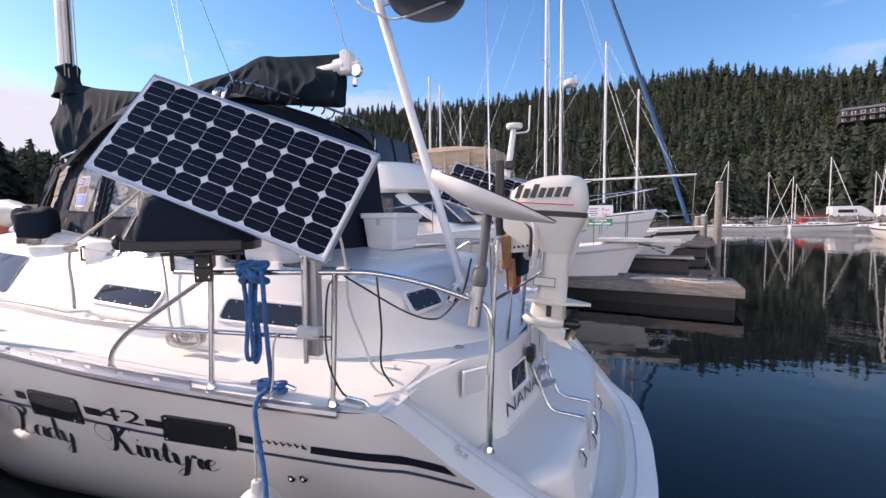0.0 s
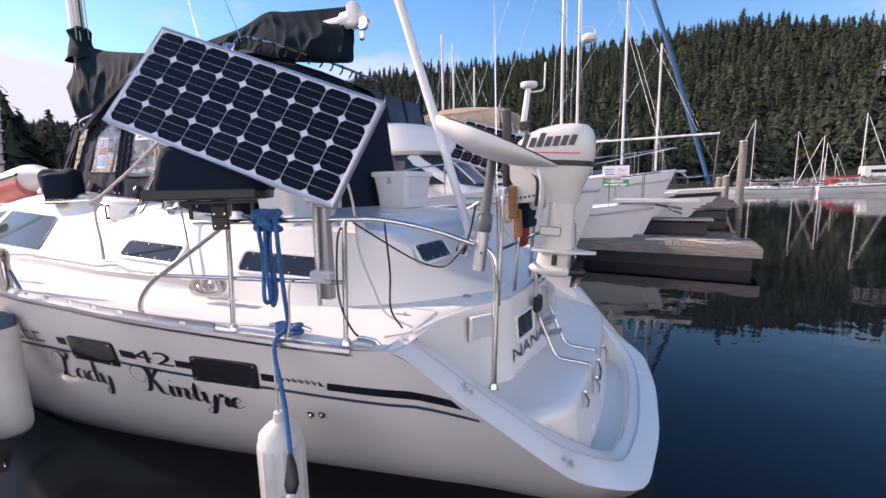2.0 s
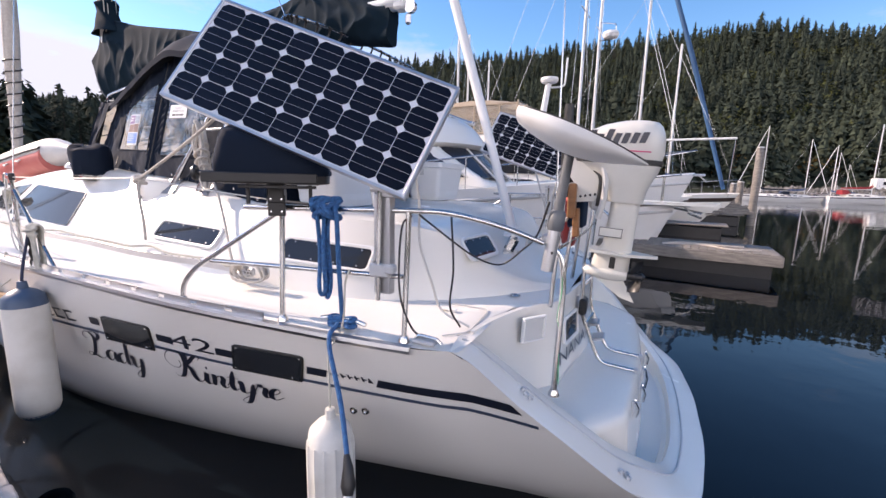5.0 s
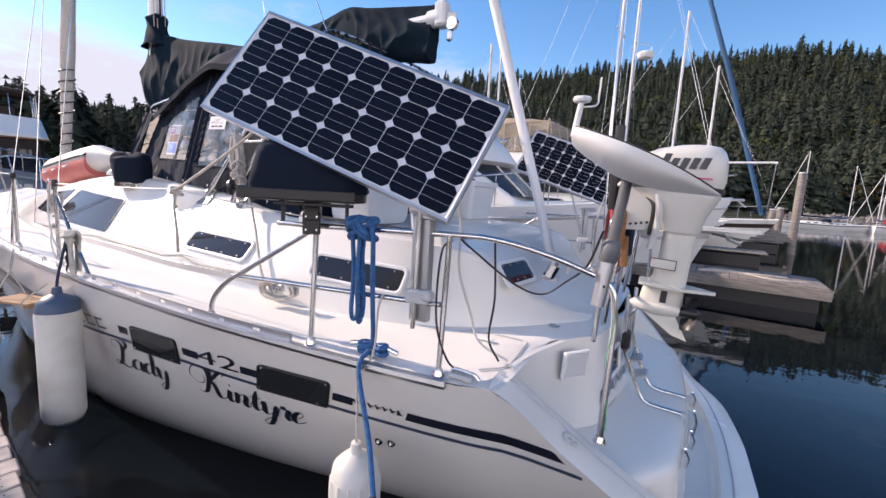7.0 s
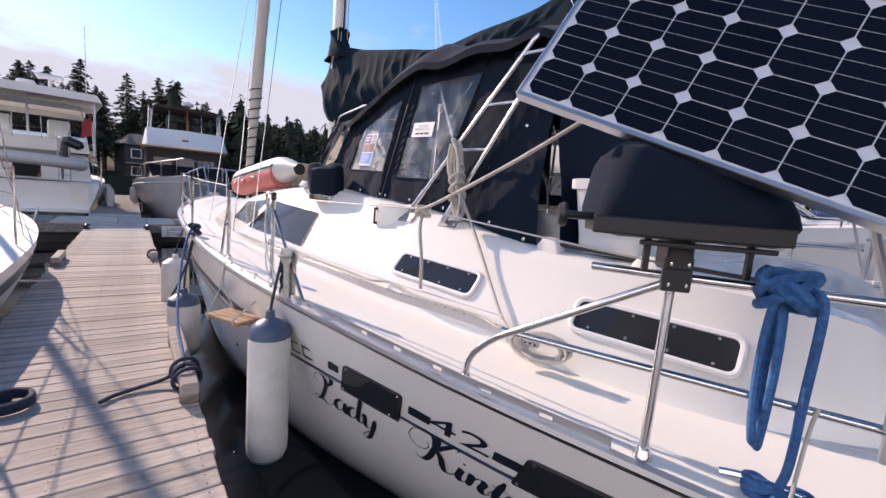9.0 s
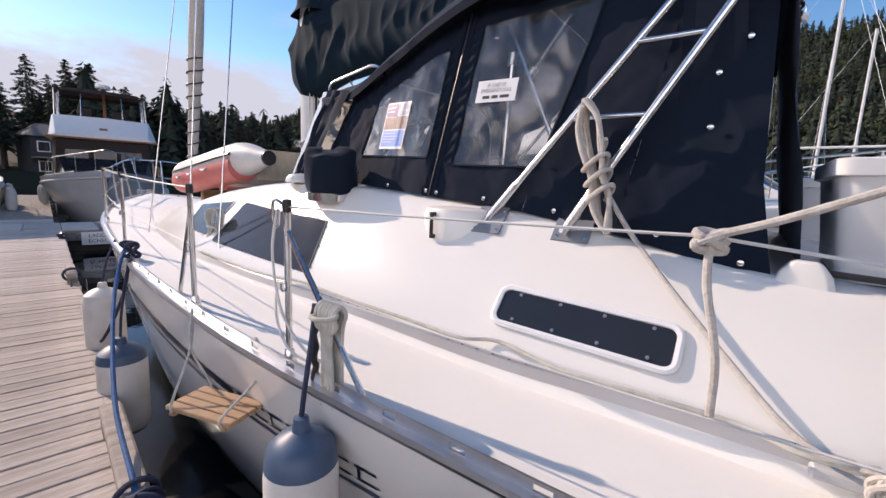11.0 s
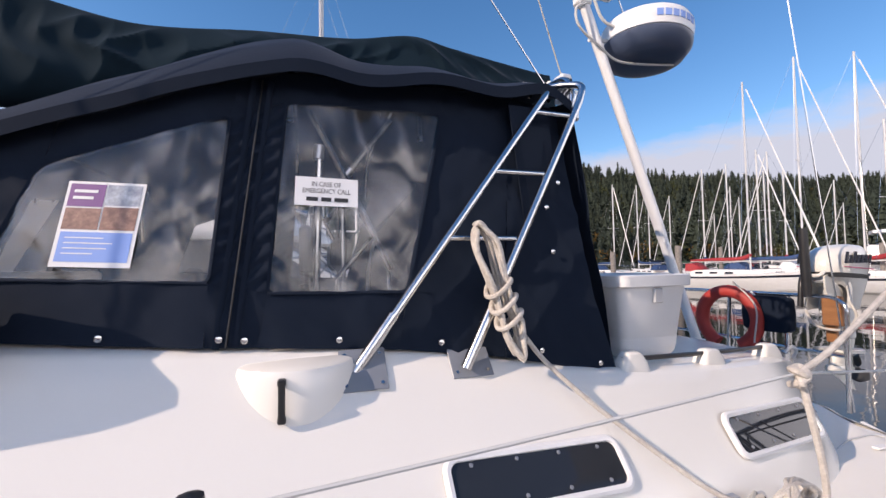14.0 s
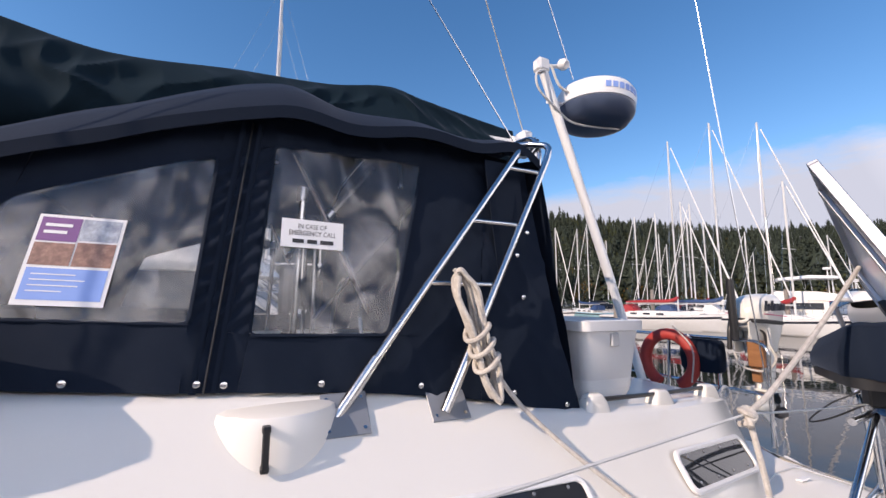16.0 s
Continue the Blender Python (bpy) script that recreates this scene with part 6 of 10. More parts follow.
for side in (-1, 1):
    wins = {(1, 2), (3, 4)}
    pieces = []
    for ia in range(6):
        ib = ia + 1
        pieces.append(panel_grid(ia, ib, 0, 1, side))
        pieces.append(panel_grid(ia, ib, 2, 3, side))
        if (ia, ib) not in wins:
            pieces.append(panel_grid(ia, ib, 1, 2, side, 24, 84 if ia == 2 else 30, 0.010 if ia == 2 else 0.016, ia == 2))
    sewn = bmesh.new()
    for gv, gf in pieces:
        vs_ = [sewn.verts.new(v) for v in gv]
        for q in gf:
            sewn.faces.new([vs_[k] for k in q])
    bmesh.ops.remove_doubles(sewn, verts=sewn.verts, dist=0.002)
    pn_ = part("side_curtain", sewn, M["canvas"], encl, "navy canvas side curtain")
    for ia, ib in sorted(wins):
        w = part("window", panel_grid(ia, ib, 1, 2, side, 24, 30, 0.012), M["vinyl"], pn_, "wavy clear vinyl window")
        cs = []
        for (i_a, j) in ((ia, 1), (ib, 1), (ib, 2), (ia, 2)):
            x, z = LINES[i_a][j]
            cs.append(Vector((x, side * (side_y(z, x) + 0.004), z)))
        part("binding", tube(bend(cs + cs[:2], 0.03), 0.009, 6, flat=0.4), M["canvas"], pn_)
    if side < 0:
        zp = [Vector((-4.435 + 0.06 * t - 0.03 * (1 - t), side * (side_y(1.99 + 0.98 * t) + 0.010), 1.99 + 0.98 * t)) for t in [k / 10 for k in range(11)]]
        part("zip", tube(zp, 0.0035, 6), M["black"], pn_, "black zip fastener")
        for dx in (-0.03, 0.03):
            part("zip_flap", tube([p + Vector((dx, 0.004, 0)) for p in zp], 0.014, 6, flat=0.4), M["canvas"], pn_)
        for x, z in ((-4.82, 2.04), (-4.485, 2.02), (-4.41, 2.012), (-4.11, 1.995), (-3.74, 1.96), (-3.32, 1.90), (-5.5, 2.075), (-3.05, 1.83), (-5.85, 2.085), (-3.2, 2.86), (-3.2, 2.5), (-3.2, 2.3), (-3.3, 2.62), (-3.12, 2.62), (-3.1, 3.04), (-3.2, 3.05)):
            c = Vector((x, -side_y(z, x) - 0.012, z))
            part("snap", join(lathe([(0.011, 0), (0.011, 0.004), (0.006, 0.006), (0, 0.006)], 10, Matrix.Translation(c) @ Matrix.Rotation(radians(90), 4, "X"))), M["steel"], pn_)
        part("flap", slab([(-3.36, -1.075, 2.96), (-3.16, -1.07, 2.96), (-3.10, -1.10, 2.25), (-3.30, -1.14, 2.2)], (0, -1, 0), 0.006), M["canvas"], pn_)
    # bunched forward corner
    rows_ = []
    for i in range(15):
        t = i / 14
        row = []
        for k in range(13):
            u = k / 12
            a = Vector((-6.40, 0.74, 2.07)).lerp(Vector((-5.97, 0.72, 2.77)), u)
            b = Vector((LINES[0][0][0], side_y(2.05) - 0.12, 2.05)).lerp(Vector((-5.36, side_y(2.66) - 0.05, 2.67)), u)
            p = a.lerp(b, t)
            p.y += 0.05 * math.sin(math.pi * t) + 0.028 * math.sin(t * 26 + u * 5) * math.sin(math.pi * t) + 0.02 * noise.noise(Vector((t * 6, u * 3, 5)))
            row.append(Vector((p.x, side * p.y, p.z)))
        rows_.append(row if side > 0 else row[::-1])
    part("forward_curtain", loft(rows_), M["canvas"], encl, "bunched navy canvas at the windscreen")
    pane_ = [Vector((-6.44, side * 0.77, 2.06)), Vector((-6.20, side * 0.87, 2.05)), Vector((-5.82, side * 0.80, 2.74)), Vector((-6.00, side * 0.74, 2.77))]
    part("windscreen_side", slab(pane_ if side < 0 else pane_[::-1], (-0.3, side * 0.9, 0.2), 0.012), M["frost"], encl, "cloudy pale windscreen side pane")
    part("grab_bar", tube(bend([(-5.93, side * 0.75, 2.70), (-5.92, side * 0.75, 2.83), (-5.40, side * 0.75, 2.91), (-5.29, side * 0.75, 2.84), (-5.26, side * 0.75, 2.74)], 0.06), 0.0125, 8), M["steel"], encl)

ROOF = [(-6.0, 2.78, 2.77, 0.72, 2.74), (-5.85, 2.84, 2.80, 0.86, 2.68), (-5.36, 2.89, 2.84, 0.99, 2.66), (-4.85, 3.10, 3.04, 1.05, 2.84), (-4.28, 3.30, 3.26, 1.09, 3.02), (-4.0, 3.25, 3.20, 1.09, 3.0), (-3.72, 3.24, 3.19, 1.09, 3.05), (-3.4, 3.20, 3.15, 1.09, 3.02), (-3.18, 3.20, 3.16, 1.10, 3.06), (-3.04, 3.16, 3.12, 1.08, 3.0)]
rt = [curve([(r[0], r[k]) for r in ROOF]) for k in range(1, 5)]
rows_ = []
for i in range(61):
    x = -6.0 + 2.96 * i / 60
    zc, zm_, ye, ze = (f(x) for f in rt)
    half = [(-ye - 0.02, ze - 0.05), (-ye - 0.02, ze), (-ye * 0.93, ze + (zm_ - ze) * 0.45), (-ye * 0.75, zm_), (-ye * 0.4, zc - 0.01), (0, zc)]
    pts = [(y, z) for y, z in half] + [(-y, z) for y, z in half[-2::-1]]
    rows_.append([Vector((x, y, z + 0.012 * noise.noise(Vector((x * 4, y * 3, 7))))) for y, z in pts])
part("roof", loft([r[::-1] for r in rows_]), M["canvas"], encl, "navy canvas roof over frames")
rows_ = []
for i in range(13):
    y = -1.1 + 2.2 * i / 12
    rows_.append([wrinkled((-3.04 + 0.16 * u, y * (1 + 0.03 * u), 3.0 + 0.14 * (1 - (y / 1.1) ** 2) * (1 - u) - 1.2 * u), 0.0) + Vector((0.02 * noise.noise(Vector((y * 4, u * 5, 1))), 0, 0)) for u in [k / 10 for k in range(11)]])
part("aft_curtain", loft(rows_), M["canvas"], encl, "navy canvas aft curtain")
part("windscreen_frame", join(*[tube(p, 0.02, 8, flat=0.6) for p in ([(-6.40, -0.75, 2.06), (-6.52, -0.4, 2.06), (-6.55, 0, 2.06), (-6.52, 0.4, 2.06), (-6.40, 0.75, 2.06)], [(-5.98, -0.73, 2.77), (-6.04, -0.4, 2.80), (-6.05, 0, 2.81), (-6.04, 0.4, 2.80), (-5.98, 0.73, 2.77)], [(-6.40, -0.75, 2.06), (-5.98, -0.73, 2.77)], [(-6.52, -0.28, 2.06), (-6.04, -0.28, 2.80)], [(-6.52, 0.28, 2.06), (-6.04, 0.28, 2.80)], [(-6.40, 0.75, 2.06), (-5.98, 0.73, 2.77)])]), M["canvas"], encl)
for y0, y1 in ((-0.74, -0.28), (-0.28, 0.28), (0.28, 0.74)):
    xs = lambda y: -6.55 + 0.15 * (y / 0.75) ** 2
    xt = lambda y: -6.05 + 0.07 * (y / 0.75) ** 2
    part("windscreen", loft([[(xs(y), y, 2.06), (xt(y), y, 2.79)] for y in (y0, (y0 + y1) / 2, y1)]), M["vinyl"], encl, "clear vinyl windscreen")
bw_ = smooth_line([(-3.02, -1.06, 2.98), (-3.0, -1.045, 3.08), (-2.99, -0.98, 3.165), (-2.98, -0.85, 3.20), (-2.98, -0.45, 3.235), (-2.98, 0.0, 3.25), (-2.98, 0.45, 3.25), (-2.98, 0.85, 3.24), (-2.99, 0.98, 3.20), (-3.0, 1.045, 3.10), (-3.02, 1.06, 2.98)], 6)
ab_ = part("aft_bow", tube(bw_, 0.0135, 10), M["steel"], encl, "stainless bow laced to the canvas")
for k in range(9, len(bw_) - 9, 2):
    p = bw_[k]
    part("lacing", tube([p + Vector((0.016, -0.012, 0.006)), p + Vector((0.02, 0.0, -0.012)), p + Vector((-0.01, 0.012, -0.05)), p + Vector((-0.03, 0.0, -0.075))], 0.009, 6), M["black"], ab_)
# frames inside
fr = thing("bimini_frame", "stainless tube frame inside the cockpit enclosure", "frame")
for sd in (-1, 1):
    part("strut", tube([(-4.20, sd * 0.90, 2.91), (-3.865, sd * 0.93, 2.235)], 0.014, 8), M["steel"], fr)
    part("strut", tube([(-3.86, sd * 0.90, 2.90), (-4.055, sd * 0.90, 2.645)], 0.014, 8), M["steel"], fr)
    part("strut", tube([(-3.74, sd * 0.88, 2.62), (-4.10, sd * 0.90, 2.20)], 0.008, 8), M["steel"], fr)
    part("post", tube([(-4.185, sd * 0.92, 1.95), (-4.165, sd * 0.91, 2.72)], 0.016, 10), M["steel"], fr)
    part("joint", tube([(-4.17, sd * 0.91, 2.70), (-4.165, sd * 0.905, 2.76)], 0.022, 10), M["alu"], fr)
    part("joint", tube([(-4.065, sd * 0.90, 2.63), (-4.035, sd * 0.90, 2.67)], 0.020, 10), M["alu"], fr)
for x, z in ((-4.28, 3.2), (-3.72, 3.16), (-3.1, 3.12), (-5.36, 2.80)):
    part("bow", tube(bend([(x, -0.90, z - 0.34), (x, -0.86, z - 0.08), (x, -0.5, z + 0.03), (x, 0.5, z + 0.03), (x, 0.86, z - 0.08), (x, 0.90, z - 0.34)], 0.2), 0.0125, 8), M["steel"], fr)
helm = thing("steering_pedestal", "steering pedestal with wheel and steel guard in the cockpit", "helm")
part("post", lathe([(0.10, 0), (0.09, 0.5), (0.11, 0.55), (0, 0.6)], 16, Matrix.Translation((-3.95, -0.15, 1.45))), M["white"], helm)
part("guard", tube(bend([(-4.02, -0.35, 1.5), (-4.02, -0.35, 2.75), (-4.02, 0.05, 2.75), (-4.02, 0.05, 1.5)], 0.08), 0.014, 8), M["steel"], helm)
part("instrument_pod", box(-4.03, -0.15, 2.32, 0.12, 0.42, 0.18, 0.03), M["black"], helm)
part("wheel", tube([(-3.80, -0.15 + 0.42 * math.cos(a), 2.0 + 0.42 * math.sin(a)) for a in [2 * math.pi * k / 36 for k in range(37)]], 0.013, 8), M["steel"], helm)
part("chart_table", box(-4.75, -0.55, 2.06, 0.5, 0.5, 0.05, 0.01), M["white"], helm)
part("cockpit_seat", join(box(-4.5, 0.75, 1.98, 2.2, 0.5, 0.12, 0.03), box(-5.5, -0.1, 2.1, 0.1, 1.2, 0.3, 0.02)), M["white"], helm)
phone = thing("corded_handset", "black corded radio handset hung in the cockpit", "handset")
part("receiver", box(-4.22, -0.95, 2.32, 0.05, 0.05, 0.20, 0.015), M["black"], phone)
part("cord", tube([(-4.22 + 0.02 * math.cos(k * 0.9), -0.95 + 0.02 * math.sin(k * 0.9), 2.24 - 0.004 * k) for k in range(24)], 0.006, 6), M["black"], phone)

# ---- papers on the windows ----


def sheet(name, label, cat, A, B, D, out=0.008):
    """Paper with corners A (top left), B (top right), D (bottom left) given as (x, z) on the port window plane."""
    def P(u, v, o=0.0):
        x = A[0] + (B[0] - A[0]) * u + (D[0] - A[0]) * v
        z = A[1] + (B[1] - A[1]) * u + (D[1] - A[1]) * v
        return Vector((x, -side_y(z, x) - out - o, z))
    th = thing(name, label, cat)
    n = (P(0, 1) - P(0, 0)).cross(P(1, 0) - P(0, 0)).normalized()
    part("page", slab([P(0, 1), P(1, 1), P(1, 0), P(0, 0)], n, 0.0015), M["paper"], th)
    return th, P


def print_area(th, P, u0, v0, u1, v1, mat, name="print", lift=0.003):
    part(name, ([P(u0, v1, lift), P(u1, v1, lift), P(u1, v0, lift), P(u0, v0, lift)], [(0, 1, 2, 3)]), M[mat], th, smooth=False)


th, P = sheet("sale_brochure", "printed sale brochure with photos in a plastic sleeve", "brochure", (-4.958, 2.545), (-4.728, 2.536), (-4.985, 2.262))
print_area(th, P, 0.04, 0.03, 0.49, 0.30, "purple")
print_area(th, P, 0.51, 0.03, 0.96, 0.28, "photo_blue", "photo")
print_area(th, P, 0.04, 0.32, 0.49, 0.57, "photo", "photo")
print_area(th, P, 0.51, 0.30, 0.96, 0.57, "photo", "photo")
print_area(th, P, 0.05, 0.60, 0.95, 0.94, "blue_print")
for v, u1 in ((0.10, 0.40), (0.18, 0.36)):
    print_area(th, P, 0.10, v, u1, v + 0.035, "paper", "text_bar", 0.0045)
for v, u1 in ((0.66, 0.6), (0.72, 0.72), (0.78, 0.66), (0.84, 0.5)):
    print_area(th, P, 0.12, v, u1, v + 0.012, "paper", "text_bar", 0.0045)
th, P = sheet("emergency_notice", "white notice with black emergency lettering on the window", "notice", (-4.256, 2.589), (-4.027, 2.584), (-4.26, 2.478))
for text, v, hgt, u0, u1 in (("IN CASE OF", 0.32, 0.17, 0.26, 0.72), ("EMERGENCY CALL", 0.56, 0.17, 0.12, 0.88)):
    g = lettering(text)
    a, b = width_of(g)
    part("lettering", ([P(u0 + (p[0] - a) / (b - a) * (u1 - u0), v - p[1] * hgt / 0.7, 0.0035) for p in g[0]], g[1]), M["ink"], th, "black capital lettering", smooth=False)
for u0, u1 in ((0.18, 0.36), (0.41, 0.57), (0.62, 0.84)):
    print_area(th, P, u0, 0.70, u1, 0.84, "ink", "number_bar", 0.0035)

# ---- boarding ladder against the enclosure ----
lad = thing("boarding_ladder", "stainless steel ladder leaning on the cockpit enclosure", "ladder")
part("rail", tube(bend([(-4.066, -1.262, 1.882), (-3.19, -1.115, 3.01), (-3.16, -1.08, 3.05)], 0.05), 0.0175, 12), M["steel"], lad)
part("rail", tube(bend([(-3.668, -1.29, 1.872), (-3.02, -1.13, 3.0), (-2.99, -1.12, 3.08), (-3.05, -1.0, 3.12), (-3.15, -0.92, 3.11)], 0.06), 0.0175, 12), M["steel"], lad)
for (xa, za), (xb, zb) in (((-3.263, 2.918), (-3.07, 2.918)), ((-3.481, 2.634), (-3.235, 2.634)), ((-3.70, 2.352), (-3.40, 2.352))):
    part("rung", tube([(xa, -1.225 + (za - 2.2) * 0.13, za), (xb, -1.225 + (zb - 2.2) * 0.13, zb)], 0.012, 10), M["steel"], lad)
for x, z, y in ((-4.066, 1.882, -1.262), (-3.668, 1.872, -1.29)):
    part("sleeve", tube([(x, y, z), (x + 0.125 + (0.02 if x < -3.8 else 0.0), y + 0.025, z + 0.19 + (0.0 if x < -3.8 else 0.03))], 0.0215, 12), M["steel"], lad)
    pm_ = Matrix.Translation(on_house(x + 0.03, 1.895, 0.006)) @ Matrix.Rotation(radians(-40), 4, "X")
    pl = part("foot_plate", moved(box(0, 0, 0, 0.16, 0.006, 0.155, 0.002), pm_), M["pad"], lad, "grey foot plate")
    for a in (-0.06, 0.06):
        for b in (-0.055, 0.055):
            part("screw", moved(lathe([(0.008, 0), (0.006, 0.004), (0, 0.004)], 8, Matrix.Rotation(radians(90), 4, "X")), pm_ @ Matrix.Translation((a, -0.003, b))), M["steel"], pl)

# ---- winch in its cover ----
for s in (-1, 1):
    wc = thing("winch", "deck winch under a dark fabric hood", "winch", "cockpit winches")
    c = Vector((-5.215, s * 1.285, 1.945))
    part("drum_base", lathe([(0.145, -0.02), (0.145, 0.028), (0.13, 0.04), (0, 0.04)], 28, Matrix.Translation(c)), M["steel"], wc)
    rows_ = []
    for z, r in ((0.03, 0.15), (0.05, 0.158), (0.10, 0.165), (0.16, 0.168), (0.22, 0.172), (0.265, 0.168), (0.285, 0.14), (0.29, 0.06)):
        rows_.append([c + Vector(((r + 0.018 * noise.noise(Vector((3 * math.cos(a), 3 * math.sin(a) + s, z * 7)))) * math.cos(a), (r * 0.92 + 0.018 * noise.noise(Vector((3 * math.cos(a), 3 * math.sin(a) + s, z * 7)))) * math.sin(a), z + 0.022 * math.sin(a * 2 + 0.6) * (z > 0.1) + 0.010 * math.sin(a * 5))) for a in [2 * math.pi * k / 40 for k in range(40)]])
    part("hood", loft(rows_, close=True, cap=True), M["canvas"], wc, "dark fabric hood")

# ---- ropes ----


def rope(name, label, pts, r, mat, seg=8, n=6, cat="rope", group=""):
    return tagged(part(name, tube(smooth_line(pts, n), r, seg), M[mat]), label, cat, group)


def hank(name, label, top, h, w, loops, r, mat, axis=(1, 0, 0), wraps=0, group=""):
    """A hanging coil: loops side by side, drawn together by turns near the top."""
    th = thing(name, label, "rope", group)
    ax_ = Vector(axis).normalized()
    T0 = Vector(top)
    pts = []
    nrm_ = Vector((0, 0, 1)).cross(ax_)
    for k in range(loops):
        off = (k / max(1, loops - 1) - 0.5)
        hh = h * (0.9 + 0.16 * random.random())
        ww = w * (0.7 + 0.5 * random.random())
        for j in range(16):
            a = 2 * math.pi * j / 16
            taper = 0.55 + 0.45 * abs(math.cos(a / 1.0)) if wraps else 1.0
            pts.append(T0 + ax_ * (ww * 0.5 * math.sin(a) * taper + 0.01 * off) + nrm_ * (0.035 * off + 0.012 * math.sin(3 * a + k)) + Vector((0, 0, -hh / 2 + hh / 2 * math.cos(a))))
    part("coil", tube(smooth_line(pts, 3), r, 7), M[mat], th)
    if wraps:
        wp = [T0 + ax_ * (0.36 * w * math.cos(t * 2 * math.pi / 10)) + nrm_ * (0.045 * math.sin(t * 2 * math.pi / 10) - 0.004) + Vector((0, 0, -h * 0.42 - t * 0.0022 * wraps / 3 * 2.2)) for t in range(10 * wraps)]
        part("whipping", tube(wp, r * 1.05, 7), M[mat], th)
    return th


ladder_coil = thing("rope_coil", "cream rope hank tied round the ladder rail", "rope")
hk = random.Random(5)
h0, h1 = Vector((-3.615, -1.265, 2.40)), Vector((-3.475, -1.325, 1.91))
hx = Vector((0.9, 0.0, 0.36)).normalized()
pts = []
for k in range(4):
    for j in range(14):
        f = 0.5 - 0.5 * math.cos(2 * math.pi * j / 14)
        sd = math.sin(2 * math.pi * j / 14)
        wd = curve([(0, 0.030), (0.18, 0.052), (0.45, 0.030), (0.6, 0.024), (0.85, 0.045), (1, 0.03)])(f)
        pts.append(h0.lerp(h1, f * hk.uniform(0.93, 1.04)) + hx * (0.85 * wd * sd * (0.75 + 0.16 * k)) + Vector((0, -0.018 * k + 0.012 * hk.uniform(-1, 1), 0.012 * hk.uniform(-1, 1))))
part("coil", tube(smooth_line(pts, 3), 0.0095, 8), M["rope_white"], ladder_coil)
pts = []
for t in range(34):
    f = 0.40 + 0.38 * t / 33
    pts.append(h0.lerp(h1, f) + hx * (0.042 * math.cos(t * 0.62)) + Vector((0, -0.03 + 0.05 * math.sin(t * 0.62), 0.03 * math.cos(t * 0.62))))
part("lashing", tube(smooth_line(pts, 3), 0.0095, 8), M["rope_white"], ladder_coil)
rope("loose_line", "cream rope running from the coil to the deck car", [(-3.50, -1.32, 2.06), (-3.44, -1.33, 1.97), (-3.36, -1.35, 1.87), (-3.22, -1.42, 1.73), (-3.05, -1.52, 1.58), (-2.9, -1.61, 1.46), (-2.80, -1.65, 1.42), (-2.72, -1.66, 1.43)], 0.0095, "rope_white")
rope("deck_line", "thin beige rope lying along the track", [(-6.3, -1.635, 1.49), (-5.6, -1.685, 1.485), (-5.2, -1.695, 1.49), (-5.0, -1.67, 1.495), (-4.6, -1.68, 1.48), (-4.2, -1.68, 1.47), (-3.9, -1.695, 1.465), (-3.75, -1.635, 1.47), (-3.5, -1.67, 1.45), (-3.2, -1.655, 1.445), (-3.0, -1.635, 1.435), (-2.85, -1.685, 1.43), (-2.72, -1.635, 1.43)], 0.008, "rope_grey")
hank("line_bundle", "small cream rope bundle by the deck car", (-2.62, -1.70, 1.47), 0.11, 0.24, 8, 0.008, "rope_white", (1, 0.2, 0))
gate_hank = thing("rope_hank", "grey-white rope hitched in a bunch on the lifeline", "rope", "deck hanks")
hk = random.Random(8)
for k in range(7):
    ox = -0.045 + 0.015 * k + hk.uniform(-0.004, 0.004)
    q = Vector((-4.10 + ox, -2.145, 1.63))
    drop, fan = hk.uniform(0.26, 0.36), 0.35
    part("strand", tube(smooth_line([q + Vector((-ox * fan, 0.02, -drop)), q + Vector((-ox * 0.4, 0.022, -0.09)), q + Vector((0.004, 0.02, -0.01)), q + Vector((0.0, 0.0, 0.018)), q + Vector((0.0, -0.022, -0.005)), q + Vector((0.004 + 0.01 * hk.random(), -0.026, -0.05)), q + Vector((-ox * 0.6, -0.018, -0.10)), q + Vector((-ox * fan, -0.012, -drop * 0.95))], 4), 0.0085, 7), M["rope_grey"], gate_hank)
part("hitch", tube(smooth_line([Vector((-4.10, -2.145, 1.63)) + Vector((0.055 * math.cos(t * 0.7), -0.03 + 0.03 * math.sin(t * 0.7), -0.045 + 0.004 * t)) for t in range(14)], 3), 0.0085, 7), M["rope_grey"], gate_hank)
part("dark_lashing", tube(smooth_line([Vector((-4.10 - 0.075, -2.145 - 0.01, 1.63 - 0.30 + 0.022 * t)) + Vector((0.004 * math.cos(t * 1.9), 0.004 * math.sin(t * 1.9), 0)) for t in range(15)], 3), 0.012, 7), M["cable"], gate_hank)
hank("rope_hank", "off-white rope hank heaped by the shroud base", (-6.35, -1.50, 1.80), 0.30, 0.16, 8, 0.009, "rope_grey", (1, 0.3, 0), 1, "deck hanks")
hank("rope_hank", "blue rope looped over the stern rail", (-1.83, -1.915, 1.86), 0.44, 0.030, 2, 0.0105, "rope_blue", (1, 0.15, 0), 0)
kn = thing("rope_knot", "bulky blue knot over the stern rail", "rope")
pts = [Vector((-1.82, -1.91, 1.86)) + Vector((0.055 * math.cos(t * 0.9 + 0.3 * math.sin(t * 0.37)), 0.04 * math.sin(t * 1.3), 0.045 * math.sin(t * 0.71))) for t in range(26)]
part("knot", tube(smooth_line(pts, 3), 0.015, 7), M["rope_blue"], kn)
rope("blue_line", "blue mooring rope from the rail to the cleat", [(-1.76, -1.92, 1.87), (-1.745, -1.925, 1.82), (-1.75, -1.91, 1.6), (-1.755, -1.89, 1.4), (-1.77, -1.87, 1.31)], 0.011, "rope_blue")
